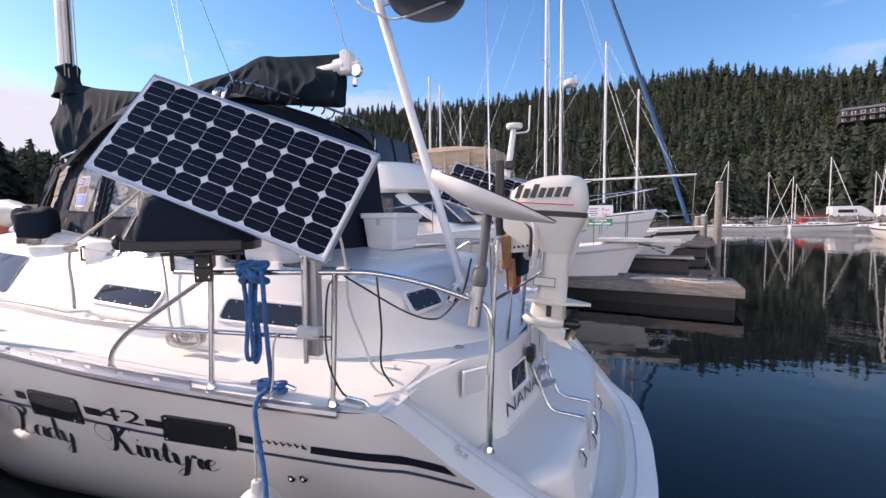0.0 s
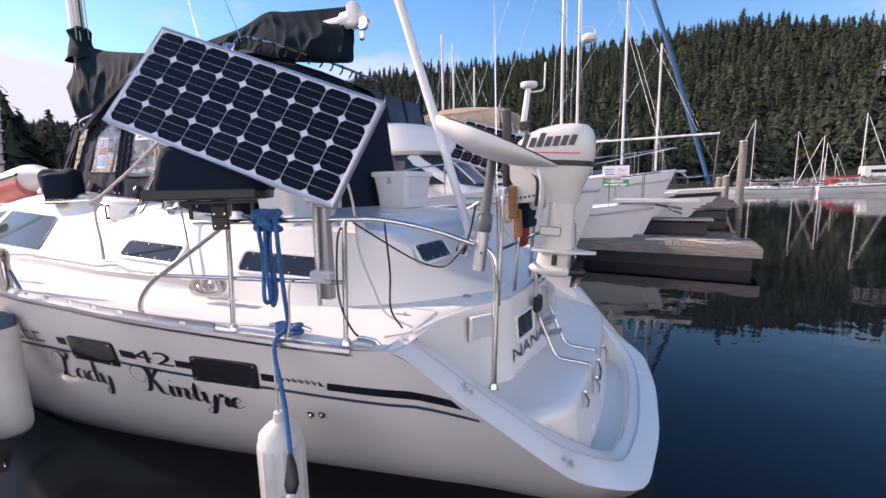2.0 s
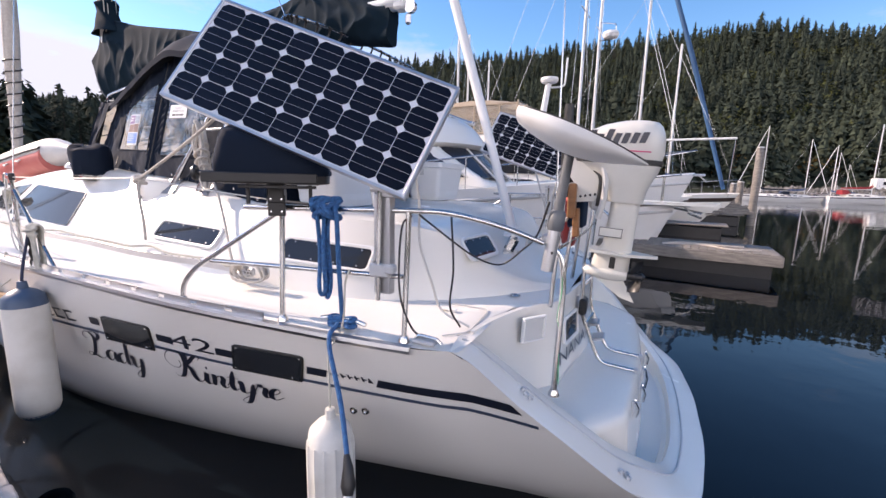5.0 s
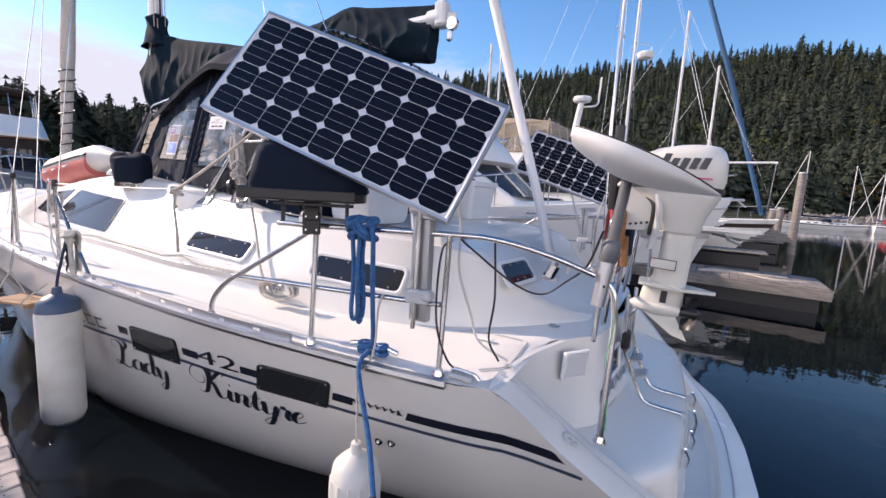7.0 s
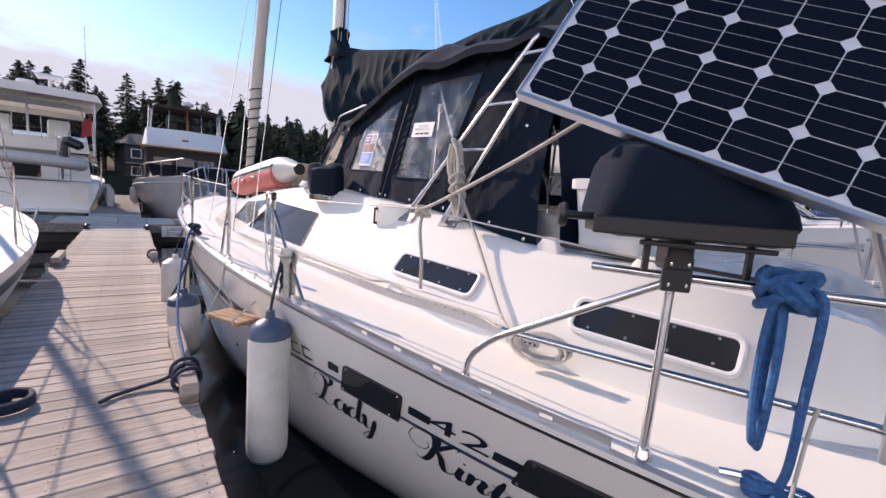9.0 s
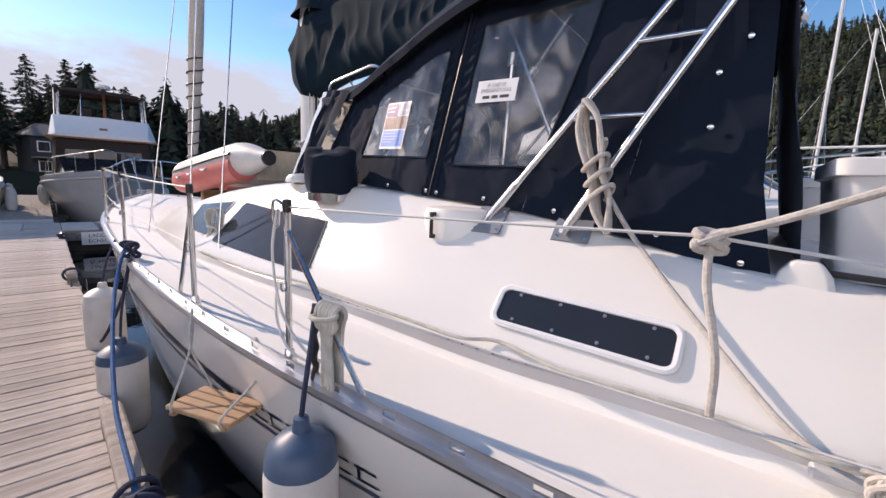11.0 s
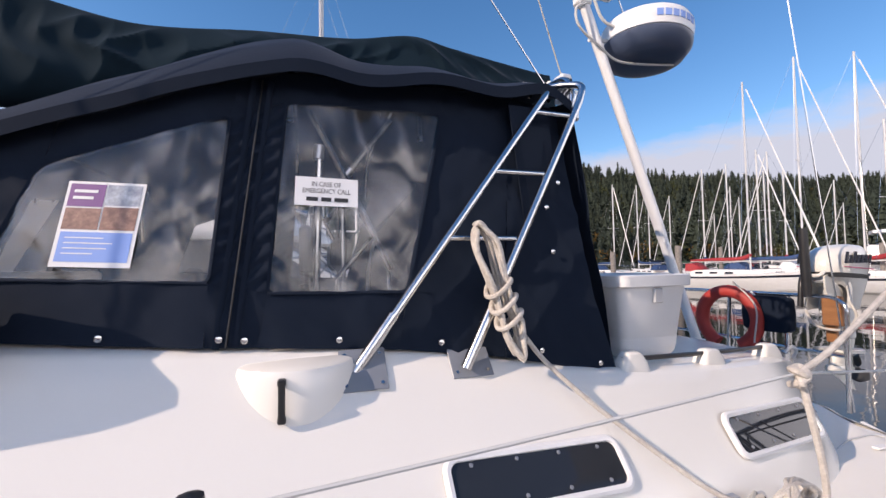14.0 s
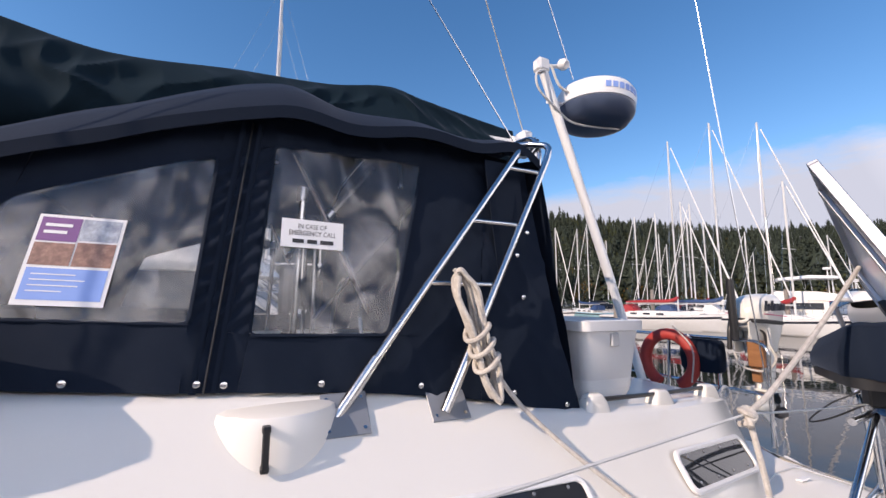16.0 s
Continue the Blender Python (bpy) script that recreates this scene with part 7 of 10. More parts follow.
pts = [Vector((-1.77, -1.865, 1.30)) + Vector((0.07 * math.cos(t * 0.8), 0.03 * math.sin(t * 1.6), 0.02 * math.sin(t * 0.5))) for t in range(22)]
cl = thing("cleated_line", "blue rope turned round the deck cleat", "rope")
part("hitch", tube(smooth_line(pts, 3), 0.012, 7), M["rope_blue"], cl)
part("cleat", join(tube(bend([(-1.90, -1.87, 1.30), (-1.84, -1.865, 1.315), (-1.70, -1.855, 1.315), (-1.64, -1.85, 1.30)], 0.03), 0.012, 8), box(-1.77, -1.86, 1.285, 0.08, 0.03, 0.04, 0.006)), M["steel"], cl)
rope("mooring_line", "blue mooring rope leading down over the hull", [(-1.77, -1.90, 1.30), (-1.74, -2.00, 1.25), (-1.60, -2.09, 1.02), (-1.50, -2.17, 0.82)], 0.0115, "rope_blue", group="mooring lines")
sn = thing("mooring_snubber", "black rubber snubber wound with blue rope", "snubber")
part("neck", tube([(-1.515, -2.16, 0.85), (-1.495, -2.175, 0.80), (-1.475, -2.20, 0.74), (-1.465, -2.215, 0.70)], [0.012, 0.022, 0.032, 0.018], 12), M["black"], sn)
part("body", tube([(-1.465, -2.215, 0.71), (-1.36, -2.44, 0.34)], 0.019, 12), M["tank"], sn)
dv = Vector((0.105, -0.225, -0.37)).normalized()
uu = dv.orthogonal().normalized()
vv = dv.cross(uu)
part("winding", tube([Vector((-1.465, -2.215, 0.71)) + dv * (0.02 + 0.006 * t) + (uu * math.cos(t * 0.30) + vv * math.sin(t * 0.30)) * 0.032 for t in range(74)], 0.011, 7), M["rope_blue"], sn)
rope("mooring_line", "blue mooring rope from the snubber to the dock", [(-1.36, -2.43, 0.35), (-1.40, -2.62, 0.36), (-1.48, -2.90, 0.52), (-1.54, -3.0, 0.60)], 0.0115, "rope_blue", group="mooring lines")
rope("cord", "thin cord tied on the middle rail", [(-1.72, -1.87, 1.57), (-1.73, -1.89, 1.5), (-1.74, -1.90, 1.3), (-1.74, -2.0, 1.2), (-1.715, -2.03, 1.05), (-1.715, -2.03, 0.89)], 0.005, "rope_grey")
rope("slack_wire", "slack white cable from the panel down to the deck", [(-1.42, -1.80, 2.12), (-1.415, -1.74, 1.9), (-1.43, -1.70, 1.7), (-1.38, -1.66, 1.5), (-1.35, -1.60, 1.35), (-1.22, -1.55, 1.272)], 0.006, "cable_white", cat="cable")
rope("black_wire", "thin black cable drooping from rail to pole", [(-1.38, -1.80, 1.85), (-1.36, -1.72, 1.80), (-1.25, -1.45, 1.62), (-1.15, -1.30, 1.56), (-1.02, -1.36, 1.66), (-0.92, -1.48, 1.76), (-0.86, -1.54, 1.92)], 0.005, "cable", cat="cable")
rope("black_wire", "thin black cable drooping along the post", [(-1.43, -1.78, 1.84), (-1.46, -1.82, 1.78), (-1.45, -1.85, 1.5), (-1.40, -1.82, 1.32), (-1.33, -1.80, 1.275)], 0.005, "cable", cat="cable")
rope("black_wire", "thin black cable down to the deck", [(-1.26, -1.72, 1.86), (-1.25, -1.70, 1.6), (-1.28, -1.66, 1.40), (-1.24, -1.62, 1.29)], 0.005, "cable", cat="cable")
rope("gate_line", "white rope from the lifeline up to the panel bracket", [(-3.09, -2.02, 1.973), (-2.95, -2.02, 2.03), (-2.6, -2.0, 2.20), (-2.2, -1.98, 2.42)], 0.008, "rope_white")
rope("gate_line", "white rope hanging from the lifeline knot", [(-3.09, -2.02, 1.97), (-3.085, -2.035, 1.88), (-3.055, -2.04, 1.74), (-3.05, -2.04, 1.62)], 0.008, "rope_white")
pts = [Vector((-3.09, -2.02, 1.962)) + Vector((0.025 * math.cos(t * 1.1), 0.02 * math.sin(t * 1.3), 0.02 * math.sin(t * 0.7))) for t in range(16)]
tagged(part("line_knot", tube(smooth_line(pts, 3), 0.009, 7), M["rope_white"]), "white knot on the lifeline", "rope")
rope("twine", "bright green twine on the stern post", [(-0.80, -1.44, 1.60), (-0.79, -1.47, 1.5), (-0.80, -1.49, 1.38), (-0.79, -1.47, 1.3), (-0.77, -1.5, 1.05)], 0.002, "rope_green")
jaw = thing("snatch_block", "small steel block on the house side", "block")
jb = Vector((-1.24, -0.80, 1.60))
part("cheek", moved(box(0, 0, 0, 0.07, 0.04, 0.12, 0.018), Matrix.Translation(jb) @ Matrix.Rotation(radians(25), 4, "Y")), M["steel"], jaw)
part("hook", tube(bend([jb + Vector((0.0, -0.01, 0.04)), jb + Vector((0.05, -0.03, 0.09)), jb + Vector((0.11, -0.02, 0.05)), jb + Vector((0.10, 0.0, 0.0))], 0.03), 0.011, 8), M["tank"], jaw)
part("base", moved(box(0, 0, 0, 0.10, 0.06, 0.04, 0.01), Matrix.Translation(jb + Vector((-0.01, 0.03, -0.05)))), M["tank"], jaw)
chock = thing("fairlead", "black and steel fairlead on the deck edge", "fairlead")
part("base", box(-1.33, -1.82, 1.268, 0.12, 0.05, 0.02, 0.006), M["tank"], chock)
part("horn", tube(bend([(-1.38, -1.82, 1.275), (-1.36, -1.82, 1.295), (-1.26, -1.83, 1.295), (-1.24, -1.83, 1.275)], 0.015), 0.008, 8), M["steel"], chock)

# ---- fenders ----


def fender(x, y, z0, z1, r, cap="fender_blue", label="", ribs=False, hang=None, hmat="rope_navy"):
    th = thing("fender", label, "fender", "fenders")
    h = z1 - z0
    m = Matrix.Translation((x, y, z0))
    pr_ = [(0.0, 0.0), (r * 0.55, 0.01), (r * 0.86, 0.035), (r * 0.98, 0.075), (r, 0.12), (r, h - 0.16), (r * 0.97, h - 0.12)]
    body = lathe(pr_, 28, m)
    if ribs:
        body = ([(p[0] + (p[0] - x) * 0.05 * (1 if k % 2 else -1) * (0 if i in (0,) else 1), p[1] + (p[1] - y) * 0.05 * (1 if k % 2 else -1), p[2]) for i in range(len(pr_)) for k in range(28) for p in [body[0][i * 28 + k]]], body[1])
    part("body", body, M["fender"], th, "scuffed white vinyl body")
    part("cap", lathe([(r * 0.985, h - 0.13), (r * 0.9, h - 0.07), (r * 0.6, h - 0.035), (r * 0.25, h - 0.015), (r * 0.2, h + 0.03), (0, h + 0.035)], 28, m), M[cap], th)
    part("foot", lathe([(0.0, -0.012), (r * 0.5, -0.006), (r * 0.8, 0.022), (r * 0.9, 0.045)], 24, m), M[cap], th)
    if hang:
        part("line", tube(smooth_line([(x, y, z1 + 0.02)] + hang, 5), 0.009, 7), M[hmat], th)
    return th


fender(-4.14, -2.235, 0.31, 1.245, 0.122, label="long scuffed white fender with a blue cap beside the hull", hang=[(-4.14, -2.225, 1.34), (-4.15, -2.20, 1.44), (-4.17, -2.165, 1.56), (-4.18, -2.15, 1.62)])
fender(-1.715, -2.03, 0.14, 0.905, 0.108, "fender", "ribbed white fender hanging by the stern quarter", True)
fender(-6.46, -2.12, 0.20, 0.88, 0.15, label="short white fender with a dark cap beside the dock", hang=[(-6.46, -2.10, 1.1), (-6.48, -2.04, 1.4), (-6.5, -2.0, 1.46)])
fender(-7.42, -1.975, 0.48, 1.08, 0.145, "fender", label="short white fender hanging near the bow", hang=[(-7.42, -1.93, 1.3), (-7.42, -1.86, 1.47)])
# boarding plank hung from the rail
plank_ = thing("boarding_plank", "varnished wooden step plank hung on ropes over the side", "plank")
pm = Matrix.Translation((-4.78, -2.225, 1.07)) @ Matrix.Rotation(radians(17), 4, "Z")
for k in range(4):
    part("slat", moved(box(0, -0.075 + 0.05 * k, 0, 0.36, 0.044, 0.022, 0.004), pm), M["teak"], plank_)
for k in (-0.14, 0.14):
    part("batten", moved(box(k, 0, -0.02, 0.03, 0.20, 0.018, 0.003), pm), M["teak"], plank_)
    for j in (-0.09, 0.09):
        part("sling", tube(smooth_line([pm @ Vector((k, j, -0.02)), pm @ Vector((k, j * 1.05, 0.03)), pm @ Vector((k * 1.6, 0.07, 0.20)), Vector((-5.13 if k < 0 else -4.55, -2.165, 1.42))], 4), 0.006, 6), M["rope_grey"], plank_)
# bow mooring line with its chafe gear
rope("mooring_line", "blue mooring rope from the rail down to the dock", [(-6.6, -1.97, 1.50), (-6.58, -2.04, 1.46), (-6.3, -2.18, 1.2), (-5.6, -2.38, 0.86), (-4.98, -2.48, 0.70), (-4.85, -2.55, 0.63)], 0.012, "rope_blue", group="mooring lines")
rope("mooring_line", "navy mooring rope slack between hull and dock", [(-6.62, -1.98, 1.48), (-6.7, -2.04, 1.1), (-7.6, -2.02, 0.52), (-9.5, -1.75, 0.45), (-10.1, -1.70, 0.62), (-10.4, -1.68, 0.68)], 0.012, "rope_navy", group="mooring lines")
pts = [Vector((-6.6, -1.985, 1.50)) + Vector((0.06 * math.cos(t * 0.9), 0.04 * math.sin(t * 1.2), 0.05 * math.sin(t * 0.6))) for t in range(20)]
tagged(part("rope_hitch", tube(smooth_line(pts, 3), 0.014, 7), M["rope_navy"]), "navy rope turned round a rail cleat", "rope")

# ---- inflatable dinghy on the foredeck ----
dg = thing("inflatable_dinghy", "grey and red inflatable dinghy stowed on the foredeck", "dinghy")
for s in (-1, 1):
    ln = smooth_line([(-7.18, s * 0.57, 2.26), (-7.75, s * 0.56, 2.24), (-8.6, s * 0.55, 2.13), (-9.4, s * 0.46, 2.05), (-9.95, s * 0.22, 2.06), (-10.08, 0, 2.08)], 6)
    rr = [0.075, 0.095, 0.12, 0.145, 0.165, 0.185] + [0.195] * (len(ln) - 6)
    part("end_cap", lathe([(0.06, 0), (0.08, 0.01), (0.078, 0.035), (0.0, 0.04)], 16, Matrix.Translation((-7.19, s * 0.57, 2.26)) @ Matrix.Rotation(radians(90), 4, "Y")), M["black"], dg)
    part("tube", tube(ln, rr, 18), M["dinghy"], dg, "grey inflated tube")
    part("side_panel", tube([p + Vector((0, s * 0.035, -0.075)) for p in ln[5:-6]], 0.175, 18), M["dinghy_red"], dg, "faded red lower panel")
    part("rub_rail", tube([p + Vector((0, s * 0.19, 0.045)) for p in ln[5:-4]], 0.024, 8, flat=0.6), M["black"], dg)
    for k in range(3):
        part("handle", tube(bend([ln[9 + 3 * k] + Vector((0, s * 0.21, -0.05)), ln[9 + 3 * k] + Vector((0.02, s * 0.25, -0.08)), ln[10 + 3 * k] + Vector((0, s * 0.21, -0.05))], 0.02), 0.012, 6), M["tank"], dg)
    part("valve", lathe([(0.035, 0), (0.03, 0.02), (0, 0.022)], 12, Matrix.Translation((-7.72, s * 0.70, 2.30)) @ Matrix.Rotation(radians(90 * s * -1), 4, "X")), M["tank"], dg)
part("floor", loft([[(-7.6, -0.5, 2.1), (-7.6, 0.5, 2.1)], [(-9.2, -0.45, 1.95), (-9.2, 0.45, 1.95)], [(-9.9, -0.1, 2.0), (-9.9, 0.1, 2.0)]]), M["dinghy"], dg)
part("transom_board", box(-7.62, 0, 2.2, 0.03, 0.9, 0.35, 0.006), M["plywood"], dg, "weathered plywood transom")
for cx_, cz_, cw_, ch_ in ((-8.3, 1.84, 0.9, 0.14), (-9.3, 1.70, 0.7, 0.3)):
    part("chock", box(cx_, 0, cz_, 0.1, cw_, ch_, 0.01), M["teak"], yacht)
# ---- docks ----
DOCK = Matrix.Translation((-3.02, -2.74, 0)) @ Matrix(((-math.cos(radians(9.1)), -math.sin(radians(9.1)), 0, 0), (math.sin(radians(9.1)), -math.cos(radians(9.1)), 0, 0), (0, 0, 1, 0), (0, 0, 0, 1)))
WID = 1.34
dock = thing("dock", "weathered wooden plank finger dock", "dock", kind="structure", at=DOCK)
for v0 in (0.03, WID / 2, WID - 0.03):
    part("stringer", box(3.7, v0, 0.42, 21.0, 0.06, 0.16, 0.008), M["timber"], dock)
for k in range(8):
    part("float", box(-5.5 + 2.7 * k, WID / 2, 0.16, 1.9, WID - 0.25, 0.36, 0.04), M["black"], dock)
# planks, worn a little differently, with dark nail heads
variants = []
for k in range(5):
    rnd = random.Random(k)
    g = box(0, WID / 2 + rnd.uniform(-0.008, 0.008), 0, 0.1385, WID + rnd.uniform(-0.01, 0.02), 0.038, 0.006)
    nails = [lathe([(0.005, 0.0192), (0.004, 0.0205), (0, 0.0205)], 6, Matrix.Translation((dx, v, 0))) for v in (0.06, WID / 2, WID - 0.06) for dx in (-0.035, 0.035)]
    me = mesh_of("plank", *g, M["plank"], smooth=False)
    variants.append((me, mesh_of("nail", *join(*nails), M["black"], smooth=False)))
u = -6.4
k = 0
while u < 13.9:
    rnd = random.Random(100 + k)
    o = new("plank", variants[k % 5][0])
    o.parent = dock
    o.matrix_basis = Matrix.Translation((u, 0, 0.54 + rnd.uniform(-0.003, 0.003))) @ Matrix.Rotation(rnd.uniform(-0.004, 0.004), 4, "Z")
    if u < 6:
        n_ = new("nail", variants[k % 5][1])
        n_.parent = o
    u += 0.147
    k += 1
main = thing("main_dock", "wide weathered plank dock across the fairway", "dock", kind="structure", at=DOCK)
# outer planks take the darker timber in place of a boat's shadow
for i in range(26):
    part("plank", box(14.9, -9.0 + 0.72 * i, 0.55 + 0.003 * (i % 3), 1.9, 0.705, 0.045, 0.006), M["plank" if 12 <= i <= 15 else "timber"], main)
part("fascia", box(13.92, 0.2, 0.40, 0.05, 18.6, 0.24, 0.008), M["timber"], main)
part("float", box(14.9, 0.2, 0.15, 1.7, 18.0, 0.4, 0.04), M["black"], main)
# past the first five, darker timber stands in for shade beside the cruiser
for i in range(60):
    part("plank", box(16.0 + 0.29 * i, WID / 2 + 0.15, 0.54 + 0.003 * (i % 2), 0.28, 1.4, 0.04, 0.006), M["plank" if i < 5 else "timber"], main)
part("stringer", box(24.5, WID / 2 + 0.15, 0.42, 17, 1.3, 0.14, 0.01), M["timber"], main)


def tie_rail(u0, length, v, label, rope_=None):
    th = thing("tie_rail", label, "mooring rail", "tie rails", at=DOCK)
    part("beam", box(u0 + length / 2, v, 0.66, length, 0.105, 0.085, 0.012), M["plank"], th)
    for du in (0.1, length - 0.1):
        part("spacer", box(u0 + du, v, 0.59, 0.16, 0.105, 0.06, 0.006), M["timber"], th)
    part("hole", lathe([(0.012, 0), (0, 0.001)], 10, Matrix.Translation((u0 + length * 0.62, v, 0.703))), M["black"], th)
    return th


tie_rail(1.62, 1.32, 0.05, "timber mooring rail bolted to the dock edge")
tie_rail(7.2, 0.75, 0.06, "short timber mooring rail on the dock edge")
tie_rail(6.9, 0.8, WID - 0.06, "short timber mooring rail on the dock edge")
tr = thing("rope_hitch", "navy mooring rope turned round the timber rail", "rope", at=DOCK)
pts = []
for t in range(44):
    a = t * 0.62
    pts.append((1.86 + 0.10 * math.sin(t * 0.23) + 0.002 * t, 0.05 + 0.085 * math.cos(a), 0.655 + 0.075 * math.sin(a)))
pts += [(1.98, 0.16, 0.62), (1.98, 0.32, 0.585), (1.93, 0.45, 0.58), (1.86, 0.52, 0.58)]
part("rope_loop", tube(smooth_line(pts, 3), 0.014, 7), M["rope_navy"], tr)
tr = thing("rope_hitch", "navy mooring rope turned round a short rail", "rope", at=DOCK)
part("rope_loop", tube(smooth_line([(7.35 + 0.03 * math.sin(t), 0.06 + 0.09 * math.cos(t * 0.7), 0.66 + 0.08 * math.sin(t * 0.7)) for t in range(26)], 3), 0.014, 7), M["rope_navy"], tr)
cw = thing("rope_ring", "dark rope coiled flat on the dock planks", "rope", at=DOCK)
part("rope_coil", tube(smooth_line([(2.06 + 0.11 * math.cos(t * 0.6), 0.96 + 0.11 * math.sin(t * 0.6), 0.575 + 0.0016 * t) for t in range(34)] + [(2.2, 1.2, 0.58), (2.0, 1.34, 0.58)], 3), 0.018, 8), M["rope_navy"], cw)
for u_, v_ in ((12.3, 0.05), (12.3, WID - 0.05)):
    ck = thing("dock_cleat", "dark iron cleat on the dock", "cleat", "dock cleats", at=DOCK @ Matrix.Translation((u_, v_, 0.56)))
    part("horn", tube(bend([(-0.17, 0, 0.09), (-0.1, 0, 0.11), (0.1, 0, 0.11), (0.17, 0, 0.09)], 0.04), 0.025, 8), M["black"], ck)
    part("foot", join(box(-0.06, 0, 0.05, 0.05, 0.05, 0.1, 0.01), box(0.06, 0, 0.05, 0.05, 0.05, 0.1, 0.01), box(0, 0, 0.01, 0.26, 0.09, 0.02, 0.004)), M["black"], ck)
    part("rope_loop", tube(smooth_line([(0.09 * math.cos(t * 0.9), 0.06 * math.sin(t * 1.1), 0.06 + 0.04 * math.sin(t * 0.5)) for t in range(20)], 3), 0.02, 6), M["rope_navy"], ck)
# safety ladder sign on the main dock
sg = thing("ladder_sign", "white sign with dark lettering on the dock face", "sign")
sp = Vector((-16.55, 0.17, 0.34))
smx = Matrix.Translation(sp) @ Matrix.Rotation(radians(90 - 9), 4, "Z") @ Matrix.Rotation(radians(90), 4, "X")
part("board", moved(box(0, 0, 0, 0.78, 0.33, 0.02, 0.004), smx), M["paper"], sg)
for text, y in (("LADDER", 0.025), ("ÉCHELLE", -0.115)):
    g = lettering(text, 0.135, 0, "CENTER")
    part("lettering", moved(([Vector((p[0], p[1] + y, 0.013)) for p in g[0]], g[1]), smx), M["dark_hull"], sg, smooth=False)

# finger dock, float and piles on the far side
FD = Matrix.Translation((2.3, 7.75, 0)) @ Matrix.Rotation(radians(-5), 4, "Z")
fd = thing("finger_dock", "grey weathered finger dock with a hose on it", "dock", kind="structure", at=FD)
for i in range(40):
    part("plank", box(-0.08 - 0.17 * i, 0.85, 0.54 + 0.004 * (i % 3), 0.16, 1.7, 0.045, 0.006), M["timber"], fd)
part("fascia", box(-3.4, -0.02, 0.42, 6.9, 0.06, 0.22, 0.006), M["timber"], fd)
part("fascia", box(0.03, 0.85, 0.42, 0.06, 1.75, 0.22, 0.006), M["timber"], fd)
part("float", box(-3.4, 0.85, 0.14, 6.6, 1.5, 0.36, 0.03), M["black"], fd)
part("hose", tube(smooth_line([(-0.3, 0.5, 0.58), (-0.9, 0.3, 0.58), (-1.5, 0.7, 0.585), (-2.3, 0.4, 0.58), (-1.9, 0.9, 0.58), (-1.1, 0.8, 0.59), (-0.6, 0.9, 0.58)], 6), 0.02, 6), M["rope_white"], fd)
FD2 = Matrix.Translation((4.2, 22.5, 0)) @ Matrix.Rotation(radians(-5), 4, "Z")
fd2 = thing("finger_dock", "grey weathered finger dock beside the piles", "dock", kind="structure", at=FD2)
for i in range(30):
    part("plank", box(-0.15 - 0.3 * i, 0.9, 0.6, 0.29, 1.9, 0.05, 0.006), M["timber"], fd2)
for k in range(4):
    part("stack_timber", box(-1.2 - 0.2 * k, 0.2 + 0.1 * k, 0.72 + 0.14 * k, 3.2, 0.25, 0.13, 0.01), M["timber"], fd2)
part("float", box(-4.5, 0.9, 0.25, 8.6, 1.7, 0.5, 0.03), M["black"], fd2)
FD3 = Matrix.Translation((2.5, 15.5, 0)) @ Matrix.Rotation(radians(-5), 4, "Z")
fd3 = thing("finger_dock", "low grey finger dock between the slips", "dock", kind="structure", at=FD3)
for i in range(34):
    part("plank", box(-0.15 - 0.3 * i, 0.7, 0.52, 0.29, 1.4, 0.05, 0.006), M["timber"], fd3)
part("float", box(-5, 0.7, 0.2, 9.6, 1.3, 0.5, 0.03), M["black"], fd3)
for x, y, h, r in ((4.75, 23.9, 4.1, 0.19), (4.2, 24.6, 2.3, 0.17), (3.7, 23.4, 2.2, 0.16)):
    pl = thing("mooring_pile", "weathered wooden mooring pile", "pile", "mooring piles")
    part("post", lathe([(r * 1.04, -0.6), (r, 0.5), (r * 0.96, h - 0.05), (r * 0.85, h)], 16, Matrix.Translation((x, y, 0))), M["timber"], pl)
    part("cap", lathe([(r * 0.95, h), (r * 0.9, h + 0.05), (0, h + 0.06)], 16, Matrix.Translation((x, y, 0))), M["fender"], pl)

# ---- other boats ----


smoke = shader("tinted_clear_panel", (0.022, 0.026, 0.036), 0.14, vary=0.6, scale=1.4, dark=(0.05, 0.06, 0.08), spec=0.28)


def boat_hull(L, B, F, bowrise=0.35, stern=0.82, n=24):
    """Half-breadth hull, bow to +x, stern at x=0; returns skin and deck."""
    sk, dk = [], []
    for i in range(n + 1):
        t = i / n
        x = L * t
        b = B / 2 * (stern + (1 - stern) * math.sin(min(1, t / 0.45) * math.pi / 2)) * (1 - max(0, (t - 0.45) / 0.55) ** 2.3)
        b = max(b, 0.015)
        f = F + bowrise * t ** 2
        xb = x - (0.0 if t < 0.6 else 0.10 * L * ((t - 0.6) / 0.4) ** 2)
        row = []
        for k in range(9):
            u = k / 8
            row.append((x + (xb - x) * u, b * (1 - 0.28 * u ** 1.5 * (1 + 0.6 * t)), f * (1 - u)))
        row.append((xb, 0.0, -0.3))
        full = [(p[0], -p[1], p[2]) for p in row] + [(p[0], p[1], p[2]) for p in row[-2::-1]]
        sk.append(full)
        dk.append([(x, -b, f), (x, -b * 0.5, f + 0.03), (x, 0, f + 0.05), (x, b * 0.5, f + 0.03), (x, b, f)])
    return loft(sk), loft(dk), sk


